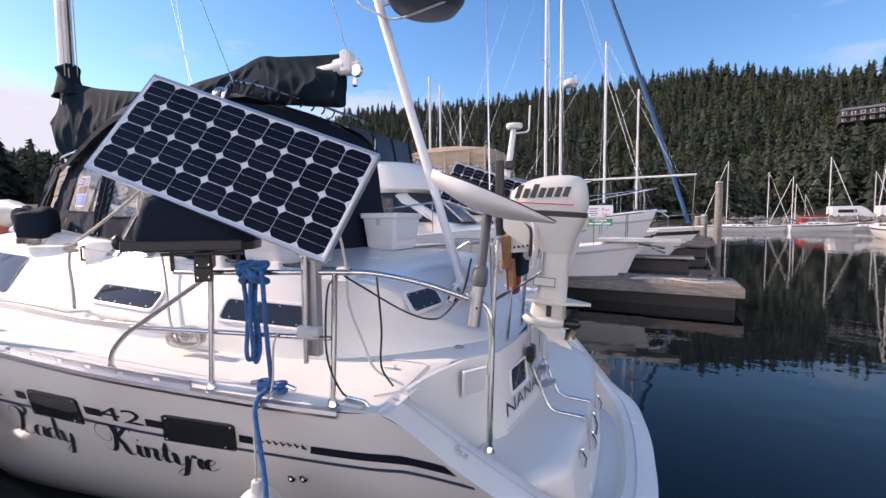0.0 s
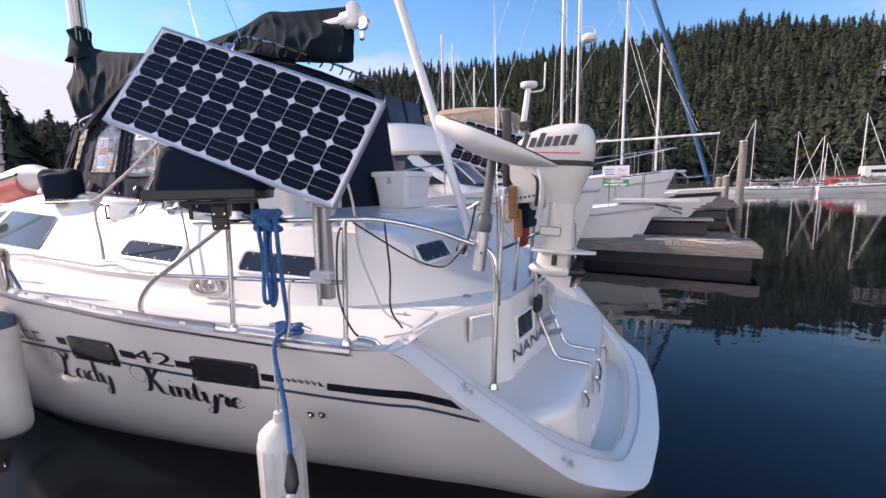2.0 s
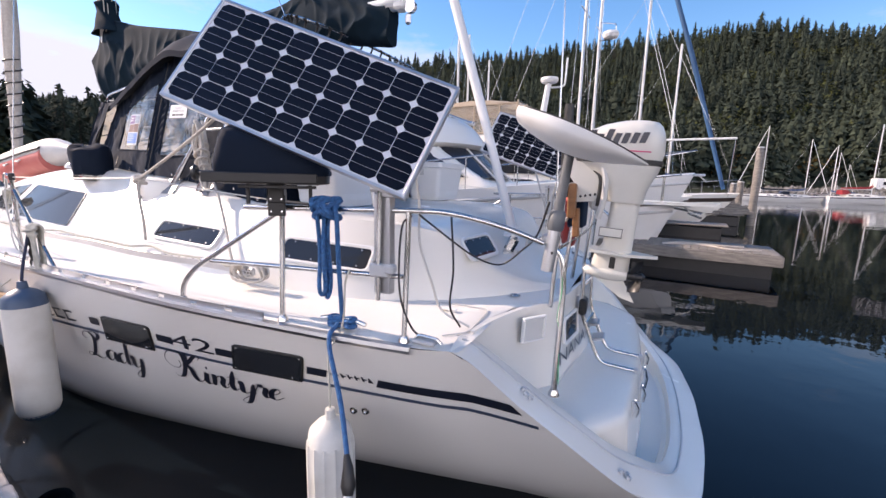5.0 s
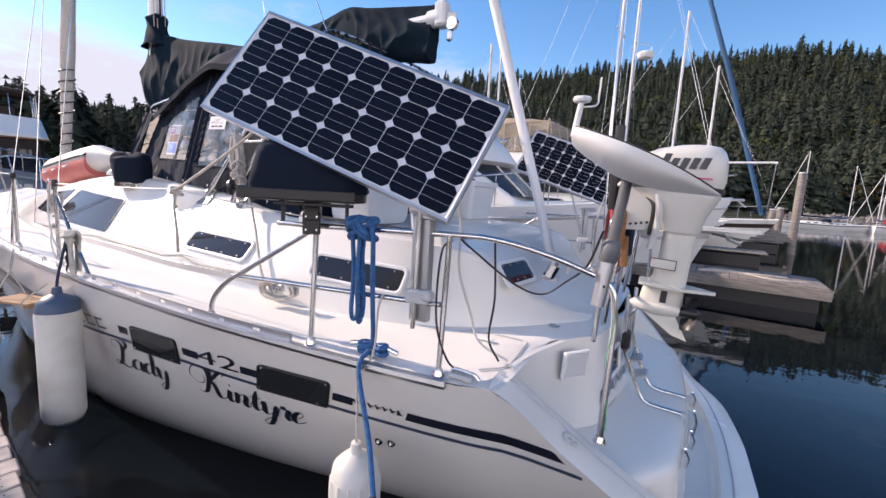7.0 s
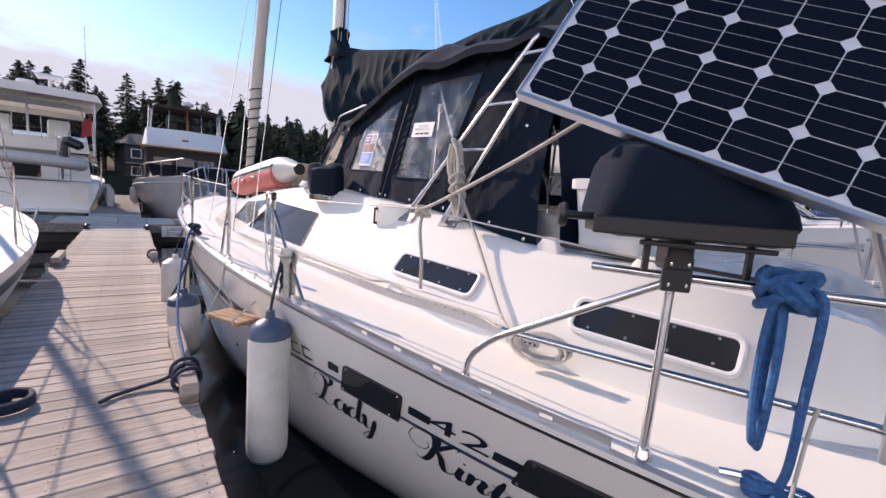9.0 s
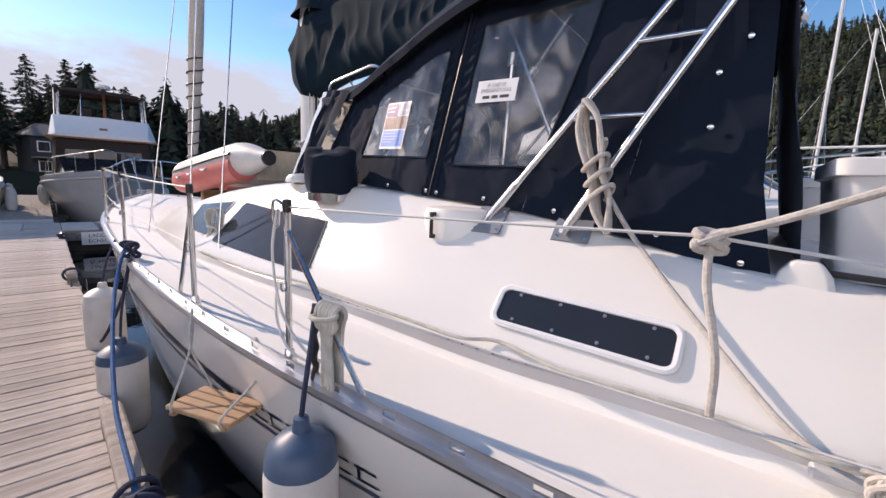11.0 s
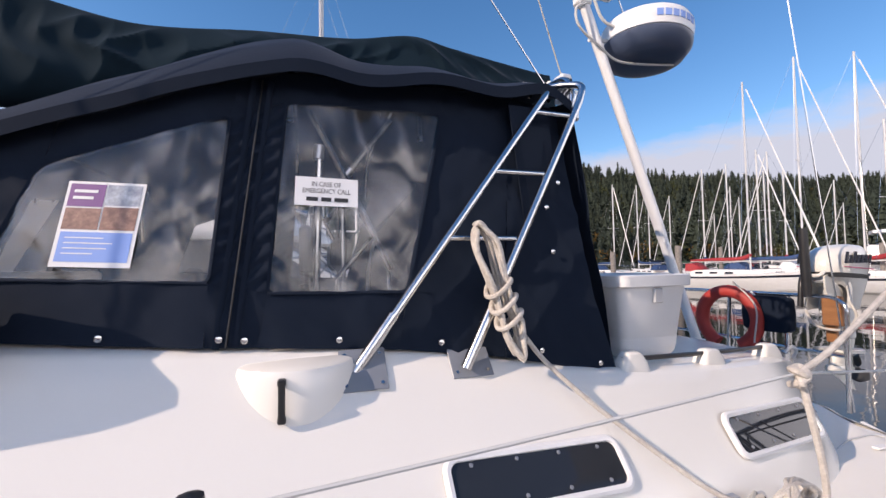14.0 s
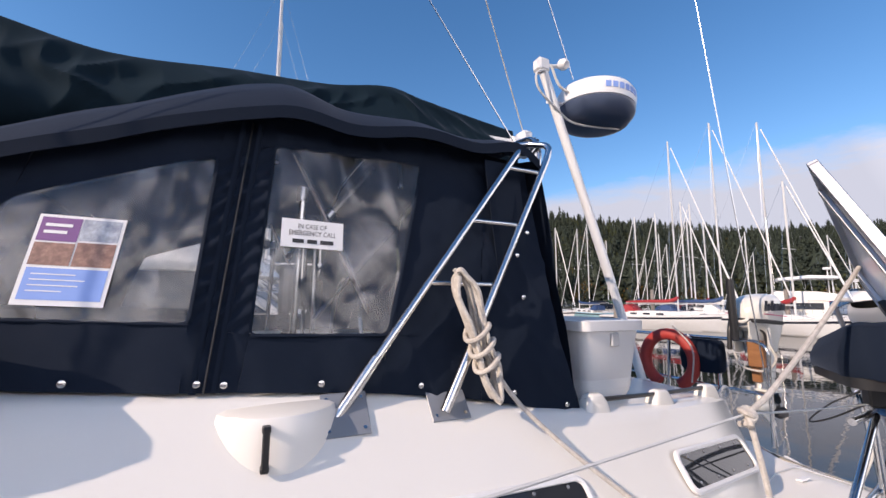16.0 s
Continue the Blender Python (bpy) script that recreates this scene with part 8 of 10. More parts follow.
def box_loft(secs):
    """A house from (x, half width low, z low, half width top, z top) sections, closed."""
    rows_ = []
    for x, wl_, zl_, wt, zt in secs:
        rows_.append([(x, -wl_, zl_), (x, -wt, zt - 0.05), (x, -wt + 0.06, zt), (x, 0, zt + 0.04), (x, wt - 0.06, zt), (x, wt, zt - 0.05), (x, wl_, zl_)])
    return loft(rows_, cap=True)


def sail_boat(m, L=9.5, B=3.1, F=1.1, mast=12.5, hullmat="white", canvas="far_blue", stripe="stripe", label="white sailboat moored in its slip", detail=True, group="moored sailboats", furl=True):
    th = thing("sailboat", label, "sailboat", group, at=m)
    sk, dk, rows_ = boat_hull(L, B, F)
    part("hull", sk, M[hullmat], th)
    part("deck", dk, M["deck"], th)
    part("transom", ([rows_[0][k] for k in range(len(rows_[0]))], [tuple(range(len(rows_[0])))]), M[hullmat], th)
    c0, c1 = L * 0.22, L * 0.72
    hs_ = part("cabin", box_loft([(c0, B * 0.33, F - 0.03, B * 0.30, F + 0.42), (L * 0.4, B * 0.34, F, B * 0.30, F + 0.46), (L * 0.58, B * 0.28, F + 0.05, B * 0.24, F + 0.42), (c1, B * 0.16, F + 0.1, B * 0.10, F + 0.2)]), M["gel"], th)
    for s in (-1, 1):
        for xx in (0.28, 0.38, 0.48):
            part("port", slab([(L * xx - 0.3, s * (B * 0.335), F + 0.14), (L * xx + 0.3, s * (B * 0.33), F + 0.14), (L * xx + 0.3, s * (B * 0.316), F + 0.30), (L * xx - 0.3, s * (B * 0.318), F + 0.30)], (0, s, 0), 0.02), M["acrylic"], hs_)
        part("stripe", loft([[(p[2][0], p[2][1] * 1.004 if s < 0 else -p[2][1] * 1.004, p[2][2]), (p[1][0], p[1][1] * 1.004 if s < 0 else -p[1][1] * 1.004, p[1][2])] for p in [(r[0], r[1], r[2]) for r in rows_]]), M[stripe], th)
    mx = L * 0.58
    ms = part("mast", tube([(mx, 0, F + 0.3), (mx, 0, mast)], 0.07, 8), M["mast"], th)
    part("spreader", tube([(mx, -0.75, mast * 0.55), (mx, 0.75, mast * 0.55)], 0.02, 6), M["mast"], ms)
    part("boom", tube([(mx, 0, F + 1.15), (mx - L * 0.4, 0, F + 1.2)], 0.05, 8), M["mast"], th)
    part("sail_cover", tube(smooth_line([(mx + 0.05, 0, F + 1.75), (mx - 0.2, 0, F + 1.5), (mx - 1.0, 0, F + 1.34), (mx - L * 0.25, 0, F + 1.32), (mx - L * 0.4, 0, F + 1.28)], 4), [0.10, 0.13, 0.15, 0.16, 0.17, 0.17, 0.17, 0.17, 0.16, 0.16, 0.15, 0.15, 0.14, 0.13, 0.12, 0.10, 0.08], 10), M[canvas], th)
    for a, b in (((mx, 0, mast), (L, 0, F + 0.4)), ((mx, 0, mast), (0.05, 0, F + 0.1)), ((mx, 0, mast), (mx - 0.1, -B * 0.45, F)), ((mx, 0, mast), (mx - 0.1, B * 0.45, F)), ((mx, 0, mast * 0.55), (mx + 0.5, -B * 0.44, F)), ((mx, 0, mast * 0.55), (mx + 0.5, B * 0.44, F))):
        part("stay", tube([a, b], 0.008, 4), M["steel"], th)
    if furl:
        part("furled_sail", tube([(L - 0.15, 0, F + 0.9), (mx + 0.25, 0, mast * 0.96)], 0.045, 6), M["white"], th)
    if detail:
        part("dodger", box_loft([(c0 - 0.5, B * 0.3, F + 0.35, B * 0.26, F + 1.0), (c0 + 0.1, B * 0.31, F + 0.35, B * 0.27, F + 1.05), (c0 + 0.75, B * 0.29, F + 0.4, B * 0.2, F + 0.5)]), M[canvas], th)
        part("pulpit", tube(bend([(L * 0.86, -B * 0.2, F + 0.95), (L - 0.05, -0.2, F + 1.05), (L + 0.1, 0, F + 1.07), (L - 0.05, 0.2, F + 1.05), (L * 0.86, B * 0.2, F + 0.95)], 0.2), 0.015, 6), M["steel"], th)
        for xx, yy in ((0.86, 0.2), (0.96, 0.09), (0.7, 0.36), (0.5, 0.46), (0.3, 0.45), (0.08, 0.4)):
            for s in (-1, 1):
                part("stanchion", tube([(L * xx, s * B * yy, F + 0.1), (L * xx, s * B * yy, F + 0.95)], 0.012, 5), M["steel"], th)
        for s in (-1, 1):
            for z in (0.93, 0.55):
                part("lifeline", tube([(L * xx, s * B * yy, F + z) for xx, yy in ((0.86, 0.2), (0.7, 0.36), (0.5, 0.46), (0.3, 0.45), (0.08, 0.4))], 0.006, 4), M["steel"], th)
    return th


def motor_boat(m, L=10.5, B=3.8, F=1.35, top="fly", canvas="canvas", hullmat="white", label="white motor cruiser moored in its slip", cab="gel", glass="acrylic", group="moored motor cruisers", hard=False):
    th = thing("motor_cruiser", label, "motorboat", group, at=m)
    sk, dk, rows_ = boat_hull(L, B, F, 0.55, 0.9)
    part("hull", sk, M[hullmat], th)
    part("deck", dk, M["deck"], th)
    part("transom", (rows_[0], [tuple(range(len(rows_[0])))]), M[hullmat], th)
    for s in (-1, 1):
        part("rub_rail", tube([(r[1][0], -s * r[1][1] * 1.01, r[1][2]) for r in rows_], 0.04, 6), M["tank"], th)
    w = B * 0.40
    cabn = part("cabin", box_loft([(L * 0.16, w, F - 0.05, w * 0.94, F + 1.12), (L * 0.30, w, F, w * 0.94, F + 1.15), (L * 0.52, w * 0.98, F + 0.05, w * 0.88, F + 1.10), (L * 0.66, w * 0.86, F + 0.15, w * 0.72, F + 0.34), (L * 0.84, w * 0.35, F + 0.36, w * 0.25, F + 0.42)]), M[cab], th)
    for s in (-1, 1):
        part("side_window", slab([(L * 0.19, s * w * 1.0, F + 0.5), (L * 0.50, s * w * 0.985, F + 0.5), (L * 0.50, s * w * 0.925, F + 0.98), (L * 0.19, s * w * 0.965, F + 0.98)], (0, s, 0), 0.03), M[glass], cabn)
    if top != "bare":
        part("windscreen", slab([(L * 0.53, -w * 0.88, F + 1.07), (L * 0.53, w * 0.88, F + 1.07), (L * 0.645, w * 0.76, F + 0.42), (L * 0.645, -w * 0.76, F + 0.42)], (1, 0, 1), 0.05), M[glass], cabn)
    if top == "bare":
        def plan(xf, half, z):
            ring_ = [(L * 0.10, -half, z), (xf - 1.0, -half, z)]
            ring_ += [(xf - 1.0 + 1.0 * math.sin(a_), -half * math.cos(a_), z) for a_ in [math.pi * k / 14 for k in range(1, 14)]]
            return ring_ + [(xf - 1.0, half, z), (L * 0.10, half, z)]
        fly = part("flybridge", loft([plan(xf, hw_, F + dz) for xf, hw_, dz in ((L * 0.575, w * 0.96, 1.12), (L * 0.59, w * 0.99, 1.20), (L * 0.58, w * 0.98, 1.30), (L * 0.55, w * 0.94, 1.60), (L * 0.52, w * 0.91, 1.80), (L * 0.50, w * 0.88, 1.86), (L * 0.44, w * 0.7, 1.90))], cap=True), M[cab], th, "rounded white flybridge front")
        part("windscreen_band", loft([plan(xf, hw_, F + dz) for xf, hw_, dz in ((L * 0.665, w * 0.99, 0.46), (L * 0.655, w * 0.985, 0.5), (L * 0.572, w * 0.95, 1.11))]), smoke, cabn, "dark wrap-round windscreen")
        for k in (3, 6, 9, 12):
            a_ = math.pi * k / 15
            part("mullion", tube([(L * 0.665 - 1.0 + 1.01 * math.sin(a_), -w * 0.995 * math.cos(a_), F + 0.46), (L * 0.572 - 1.0 + 1.01 * math.sin(a_), -w * 0.955 * math.cos(a_), F + 1.11)], 0.025, 6), M[cab], cabn)
        for k in (0, 1):
            part("horn", tube([(L * 0.50, -0.32 + 0.12 * k, F + 1.90), (L * 0.56, -0.32 + 0.12 * k, F + 1.72), (L * 0.575, -0.32 + 0.12 * k, F + 1.68)], [0.02, 0.025, 0.05], 8), M["steel"], fly)
    if top == "fly":
        fly = part("flybridge", box_loft([(L * 0.10, w * 0.98, F + 1.16, w * 0.95, F + 1.65), (L * 0.22, w * 0.98, F + 1.16, w * 0.94, F + 1.85), (L * 0.44, w * 0.92, F + 1.14, w * 0.84, F + 1.9), (L * 0.53, w * 0.82, F + 1.12, w * 0.6, F + 1.3)]), M[cab], th)
        part("wind_deflector", slab([(L * 0.43, -w * 0.8, F + 1.9), (L * 0.43, w * 0.8, F + 1.9), (L * 0.40, w * 0.78, F + 2.15), (L * 0.40, -w * 0.78, F + 2.15)], (1, 0, 0.2), 0.02), M[glass], fly)
    if top == "fly":
        for s in (-1, 1):
            for xx in (0.12, 0.24, 0.38):
                part("frame_tube", tube([(L * xx, s * w * 0.92, F + 1.6), (L * (xx + 0.01), s * w * 0.86, F + 2.95)], 0.018, 6), M["steel"], th)
        cp = part("canopy", box_loft([(L * 0.08, w * 0.9, F + 2.8, w * 0.86, F + 3.0), (L * 0.25, w * 0.92, F + 2.86, w * 0.86, F + 3.1), (L * 0.43, w * 0.86, F + 2.72, w * 0.8, F + 2.92)]), M["white" if hard else canvas], th)
        if not hard:
            part("enclosure_panel", slab([(L * 0.43, -w * 0.8, F + 2.75), (L * 0.43, w * 0.8, F + 2.75), (L * 0.46, w * 0.8, F + 1.9), (L * 0.46, -w * 0.8, F + 1.9)], (1, 0, 0.1), 0.01), M["vinyl" if canvas != "brown_canvas" else canvas], cp)
            for s in (-1, 1):
                part("enclosure_panel", slab([(L * 0.10, s * w * 0.9, F + 1.7), (L * 0.44, s * w * 0.85, F + 1.85), (L * 0.43, s * w * 0.84, F + 2.8), (L * 0.10, s * w * 0.88, F + 2.85)], (0, s, 0), 0.01), M["vinyl" if canvas != "brown_canvas" else canvas], cp)
    part("bow_rail", tube(bend([(L * 0.5, -B * 0.45, F + 0.75), (L * 0.75, -B * 0.36, F + 0.98), (L * 0.97, -0.2, F + 1.25), (L + 0.1, 0, F + 1.3), (L * 0.97, 0.2, F + 1.25), (L * 0.75, B * 0.36, F + 0.98), (L * 0.5, B * 0.45, F + 0.75)], 0.3), 0.018, 6), M["steel"], th)
    for xx, yy, zz in ((0.5, 0.45, 0.75), (0.63, 0.41, 0.87), (0.76, 0.35, 1.0), (0.88, 0.2, 1.13), (0.96, 0.07, 1.24)):
        for s in (-1, 1):
            part("rail_post", tube([(L * xx, s * B * yy, F + 0.55 * xx ** 2 - 0.02), (L * xx, s * B * yy, F + zz)], 0.014, 5), M["steel"], th)
    an = part("anchor", join(box(L + 0.05, 0, F + 0.52, 0.5, 0.10, 0.08, 0.02), moved(box(0.0, 0, 0, 0.3, 0.22, 0.03, 0.005), Matrix.Translation((L + 0.25, 0, F + 0.40)) @ Matrix.Rotation(radians(40), 4, "Y"))), M["tank"], th)
    if top == "bare":
        return th
    part("radar_stand", tube([(L * 0.13, 0, F + 1.6 if top == "fly" else F + 1.1), (L * 0.13, 0, F + 3.6 if top == "fly" else F + 2.0)], 0.04, 8), M["white"], th)
    part("radar_dome", lathe([(0.0, -0.1), (0.25, -0.09), (0.28, 0), (0.24, 0.08), (0, 0.1)], 18, Matrix.Translation((L * 0.13, 0, F + 3.65 if top == "fly" else F + 2.05))), M["white"], th)
    return th


def at(x, y, deg, z=0.0, s=1.0):
    return Matrix.Translation((x, y, z)) @ Matrix.Rotation(radians(deg), 4, "Z") @ Matrix.Diagonal((s, s, s, 1))


# near slips beyond the yacht


def soft_top(th, xs, w, z0, z1, mat, pane, frame_r=0.03):
    """A canvas flybridge enclosure: crowned roof, corner strips and panes between them; xs from stern to bow."""
    x0, x1 = xs[0], xs[-1]
    rows_ = []
    for k in range(13):
        t = k / 12
        x = x0 + (x1 - x0) * t
        up = 3.2 * math.sin(math.pi * (0.10 + 0.80 * t)) - 2.4
        rows_.append([(x, -w, z1 - 0.30 + 0.12 * up), (x, -w * 0.93, z1 - 0.12 + 0.12 * up), (x, -w * 0.6, z1 - 0.02 + 0.10 * up), (x, 0, z1 + 0.10 * up), (x, w * 0.6, z1 - 0.02 + 0.10 * up), (x, w * 0.93, z1 - 0.12 + 0.12 * up), (x, w, z1 - 0.30 + 0.12 * up)])
    roof_ = part("canopy", loft(rows_), mat, th, "canvas canopy roof")
    for s in (-1, 1):
        for a, b in zip(xs, xs[1:]):
            part("pane", ([(a, s * w * 1.0, z0), (b, s * w * 1.0, z0), (b, s * w, z1 - 0.2), (a, s * w, z1 - 0.2)], [(0, 1, 2, 3)]), pane, roof_, "clear flexible pane", smooth=False)
        for a in xs:
            part("strip", tube([(a, s * w * 1.005, z0 - 0.05), (a, s * w * 1.005, z1 - 0.2)], frame_r, 6), mat, roof_)
        for z in (z0, z1 - 0.22):
            part("strip", tube([(x0, s * w * 1.005, z), (x1, s * w * 1.005, z)], frame_r, 6), mat, roof_)
    for a, b in ((-w, -w * 0.33), (-w * 0.33, w * 0.33), (w * 0.33, w)):
        part("pane", ([(x1 + 0.22, a * 0.98, z0), (x1 + 0.22, b * 0.98, z0), (x1, b, z1 - 0.12), (x1, a, z1 - 0.12)], [(0, 1, 2, 3)]), pane, roof_, "clear flexible pane", smooth=False)
    for a in (-w, -w * 0.33, w * 0.33, w):
        part("strip", tube([(x1 + 0.23, a * 0.98, z0), (x1 + 0.01, a, z1 - 0.12)], frame_r, 6), mat, roof_)
    return roof_


far_pane = bpy.data.materials.new("hazed_clear_panel")
far_pane.use_nodes = True
_n, _l = far_pane.node_tree.nodes, far_pane.node_tree.links
_mx, _tr = _n.new("ShaderNodeMixShader"), _n.new("ShaderNodeBsdfTransparent")
_n["Principled BSDF"].inputs["Base Color"].default_value = (0.62, 0.55, 0.46, 1)
_n["Principled BSDF"].inputs["Roughness"].default_value = 0.25
_mx.inputs[0].default_value = 0.32
_l.new(_tr.outputs[0], _mx.inputs[1])
_l.new(_n["Principled BSDF"].outputs[0], _mx.inputs[2])
_l.new(_mx.outputs[0], _n["Material Output"].inputs["Surface"])

mc = motor_boat(at(-8.7, 6.2, -3), 7.9, 3.6, 1.62, top="bare", label="white motor cruiser with black flybridge canvas alongside")
soft_top(mc, (0.9, 1.9, 2.75), 1.32, 3.35, 4.45, M["canvas"], smoke)
mt = motor_boat(at(-8.9, 12.9, -4), 9.8, 4.0, 1.85, top="bare", label="white motor cruiser under a tan canvas enclosure")
soft_top(mt, (0.6, 1.6, 2.6, 3.6, 4.25), 1.45, 3.75, 4.95, M["brown_canvas"], far_pane)
part("radar_post", tube([(4.9, -1.1, 3.55), (5.05, -1.1, 4.3), (5.2, -1.1, 5.35)], [0.14, 0.11, 0.10], 10), M["white"], mt)
part("radar_dome", lathe([(0.0, -0.09), (0.26, -0.08), (0.30, 0.0), (0.28, 0.07), (0.0, 0.12)], 20, Matrix.Translation((5.22, -1.1, 5.45))), M["white"], mt)
part("aerial", tube(bend([(5.3, -1.1, 5.2), (5.75, -1.1, 5.2), (5.78, -1.1, 6.1)], 0.15), 0.03, 6), M["white"], mt)
part("searchlight", join(box(5.15, -1.35, 4.05, 0.35, 0.3, 0.3, 0.06)), M["black"], mt)
mp_ = motor_boat(at(-9.0, 9.9, -6), 9.35, 3.2, 1.0, top="none", label="small white motor cruiser with an anchor on its bow")
part("bow_platform", loft([[(x, -w_, z) for w_, z in ((hw_, 1.52), (hw_, 1.60))] + [(x, w_, z) for w_, z in ((hw_, 1.60), (hw_, 1.52))] for x, hw_ in ((8.3, 0.62), (9.2, 0.42), (9.9, 0.30), (10.25, 0.22), (10.3, 0.12))], close=True, cap=True), M["gel"], mp_, "white bow platform")
part("anchor_stock", join(tube([(9.2, 0, 1.46), (9.9, 0, 1.34)], 0.03, 8), moved(box(0, 0, 0, 0.34, 0.40, 0.03, 0.006), Matrix.Translation((9.75, 0, 1.27)) @ Matrix.Rotation(radians(20), 4, "Y"))), M["steel"], mp_, "steel anchor under the platform")
part("fender", lathe([(0, -0.42), (0.10, -0.38), (0.15, -0.2), (0.15, 0.2), (0.10, 0.38), (0.03, 0.44), (0, 0.45)], 14, Matrix.Translation((8.35, 0.62, 0.85)) @ Matrix.Rotation(radians(24), 4, "Y")), M["fender"], mp_, "white hanging fender")
sail_boat(at(-8.2, 24.3, -7), 12.2, 3.7, 1.35, 12.5, "gel", "far_blue", "dark_hull", "white ketch with a dark red sheer stripe", furl=False)
sail_boat(at(-9.87, 17.3, -6), 11.0, 3.3, 1.25, 17.0, "white", "canvas", "stripe", "white sailboat with tall mast beyond the cruisers", furl=False)
rb = sail_boat(at(-9.94, 20.8, -6), 11.5, 3.2, 1.2, 17.5, "white", "far_blue", "stripe", "white sailboat with a radar on its tall mast", furl=False)
part("radar_bracket", tube(bend([(6.7, -0.05, 9.15), (7.45, -0.3, 9.05), (7.5, -0.3, 9.75), (6.7, -0.05, 10.0)], 0.15), 0.03, 6), M["steel"], rb)
part("radar_dome", lathe([(0.0, -0.16), (0.33, -0.15), (0.39, 0), (0.35, 0.12), (0, 0.15)], 24, Matrix.Translation((7.25, -0.25, 9.3))), M["white"], rb, "white radar dome")
part("foresail_bag", tube([(6.55, -0.1, 2.2), (6.75, -0.15, 4.6)], [0.35, 0.06], 10), M["white"], rb)
sail_boat(at(-16.3, 20.7, -6), 9.0, 3.0, 1.1, 10.9, "white", "far_blue", "stripe", "white sailboat behind the tan canvas cruiser", furl=False)
sail_boat(at(-17.3, 24.6, -6), 9.0, 3.0, 1.1, 11.7, "white", "canvas", "stripe", "white sailboat far along the docks", furl=False)
sail_boat(at(-17.4, 28.9, -6), 9.0, 3.0, 1.1, 11.2, "white", "far_blue", "stripe", "white sailboat far along the docks", furl=False)
sail_boat(at(-5.0, 30.0, -6), 10.0, 3.2, 1.1, 11.2, "white", "far_blue", "stripe", "white sailboat behind the wooden piles", furl=False)
bh = thing("blue_furled_headsail", "headsail furled under a blue cover on its stay", "furled sail")
part("roll", tube([(3.2, 23.0, 1.9), (1.1, 23.4, 8.8), (-1.3, 23.8, 16.0)], [0.10, 0.13, 0.09], 10), M["sail_blue"], bh)
bp = thing("bowsprit", "long white spar over the finger dock", "spar")
part("spar", tube([(-2.6, 22.4, 4.42), (3.4, 22.2, 4.45)], 0.055, 10), M["white"], bp)
part("prop", tube([(3.35, 22.2, 4.45), (3.3, 22.6, 1.7)], 0.03, 6), M["steel"], bp)
# sale sign
ss = thing("sale_sign", "white and green for sale sign on the rail", "sign")
smx = Matrix.Translation((-0.80, 9.6, 2.22)) @ Matrix.Rotation(radians(4), 4, "Z") @ Matrix.Rotation(radians(90), 4, "X")
part("board", moved(box(0, 0, 0, 0.72, 0.60, 0.015, 0.003), smx), M["paper"], ss)
part("green_panel", moved(box(0, -0.19, 0.006, 0.71, 0.21, 0.012, 0.002), smx), M["green_print"], ss)
for text, x, y, h in (("For", 0.17, 0.13, 0.15), ("Sale", 0.17, -0.02, 0.15)):
    g = lettering(text, h, 0, "CENTER")
    part("lettering", moved(([Vector((p[0] + x, p[1] + y, 0.012)) for p in g[0]], g[1]), smx), M["magenta"], ss, smooth=False)
for y, w_ in ((0.20, 0.26), (0.13, 0.22), (0.06, 0.26), (0.0, 0.18)):
    part("text_bar", moved(box(-0.17, y, 0.010, w_, 0.025, 0.006), smx), M["purple"], ss)
for y, w_ in ((-0.14, 0.4), (-0.23, 0.6)):
    part("text_bar", moved(box(0, y, 0.014, w_, 0.045, 0.006), smx), M["paper"], ss)
part("post", tube([(-0.80, 9.62, 0.6), (-0.80, 9.62, 2.0)], 0.02, 8), M["steel"], ss)

# boats along the dock ahead
sail_boat(at(-3.4, -5.55, 171), 10.2, 3.2, 1.05, 13.0, "white", "far_red", "stripe", "white sailboat lying on the other side of the dock")
fc = motor_boat(at(-23.5, -3.0, 174), 9.5, 4.6, 1.5, hard=True, label="white flybridge cruiser with a hard top", canvas="white")
tw = motor_boat(at(-31.6, 4.15, -14), 9.6, 4.5, 1.55, top="none", cab="brown_paint", hullmat="grey_hull", label="grey trawler with a dark wheelhouse and canopy")
wh_ = part("wheelhouse", box_loft([(1.2, 1.85, 1.5, 1.8, 3.45), (4.6, 1.85, 1.6, 1.75, 3.45), (5.2, 1.7, 1.6, 1.6, 3.40)]), M["brown_paint"], tw, "dark brown wheelhouse")
for k in range(3):
    y0 = -1.35 + 0.95 * k
    part("front_window", slab([(5.24, y0, 2.35), (5.24, y0 + 0.78, 2.35), (5.16, y0 + 0.76, 3.15), (5.16, y0 + 0.02, 3.15)], (1, 0, 0.1), 0.02), M["acrylic"], wh_)
brow_ = part("flybridge_front", box_loft([(1.4, 1.85, 3.45, 1.7, 4.25), (4.4, 1.9, 3.45, 1.72, 4.42), (5.3, 1.92, 3.45, 1.62, 3.6)]), M["white"], tw, "white flybridge front")
part("trim", box(3.4, 0, 3.44, 4.0, 3.9, 0.07, 0.01), M["wood"], brow_, "varnished trim strip")
part("badge", box(4.95, 0, 3.85, 0.25, 0.28, 0.18, 0.01), M["wood"], brow_)
can_ = part("canopy", box_loft([(1.2, 1.7, 5.55, 1.5, 5.68), (2.6, 1.75, 5.68, 1.5, 5.86), (4.2, 1.65, 5.52, 1.4, 5.64)]), M["brown_paint"], tw, "dark canopy over the flybridge")
for s in (-1, 1):
    for xa, xb in ((1.5, 1.3), (2.4, 2.6), (4.1, 4.0), (2.4, 3.9)):
        part("canopy_post", tube([(xa, s * 1.65, 4.2), (xb, s * 1.6, 5.58)], 0.02, 6), M["steel"], can_)
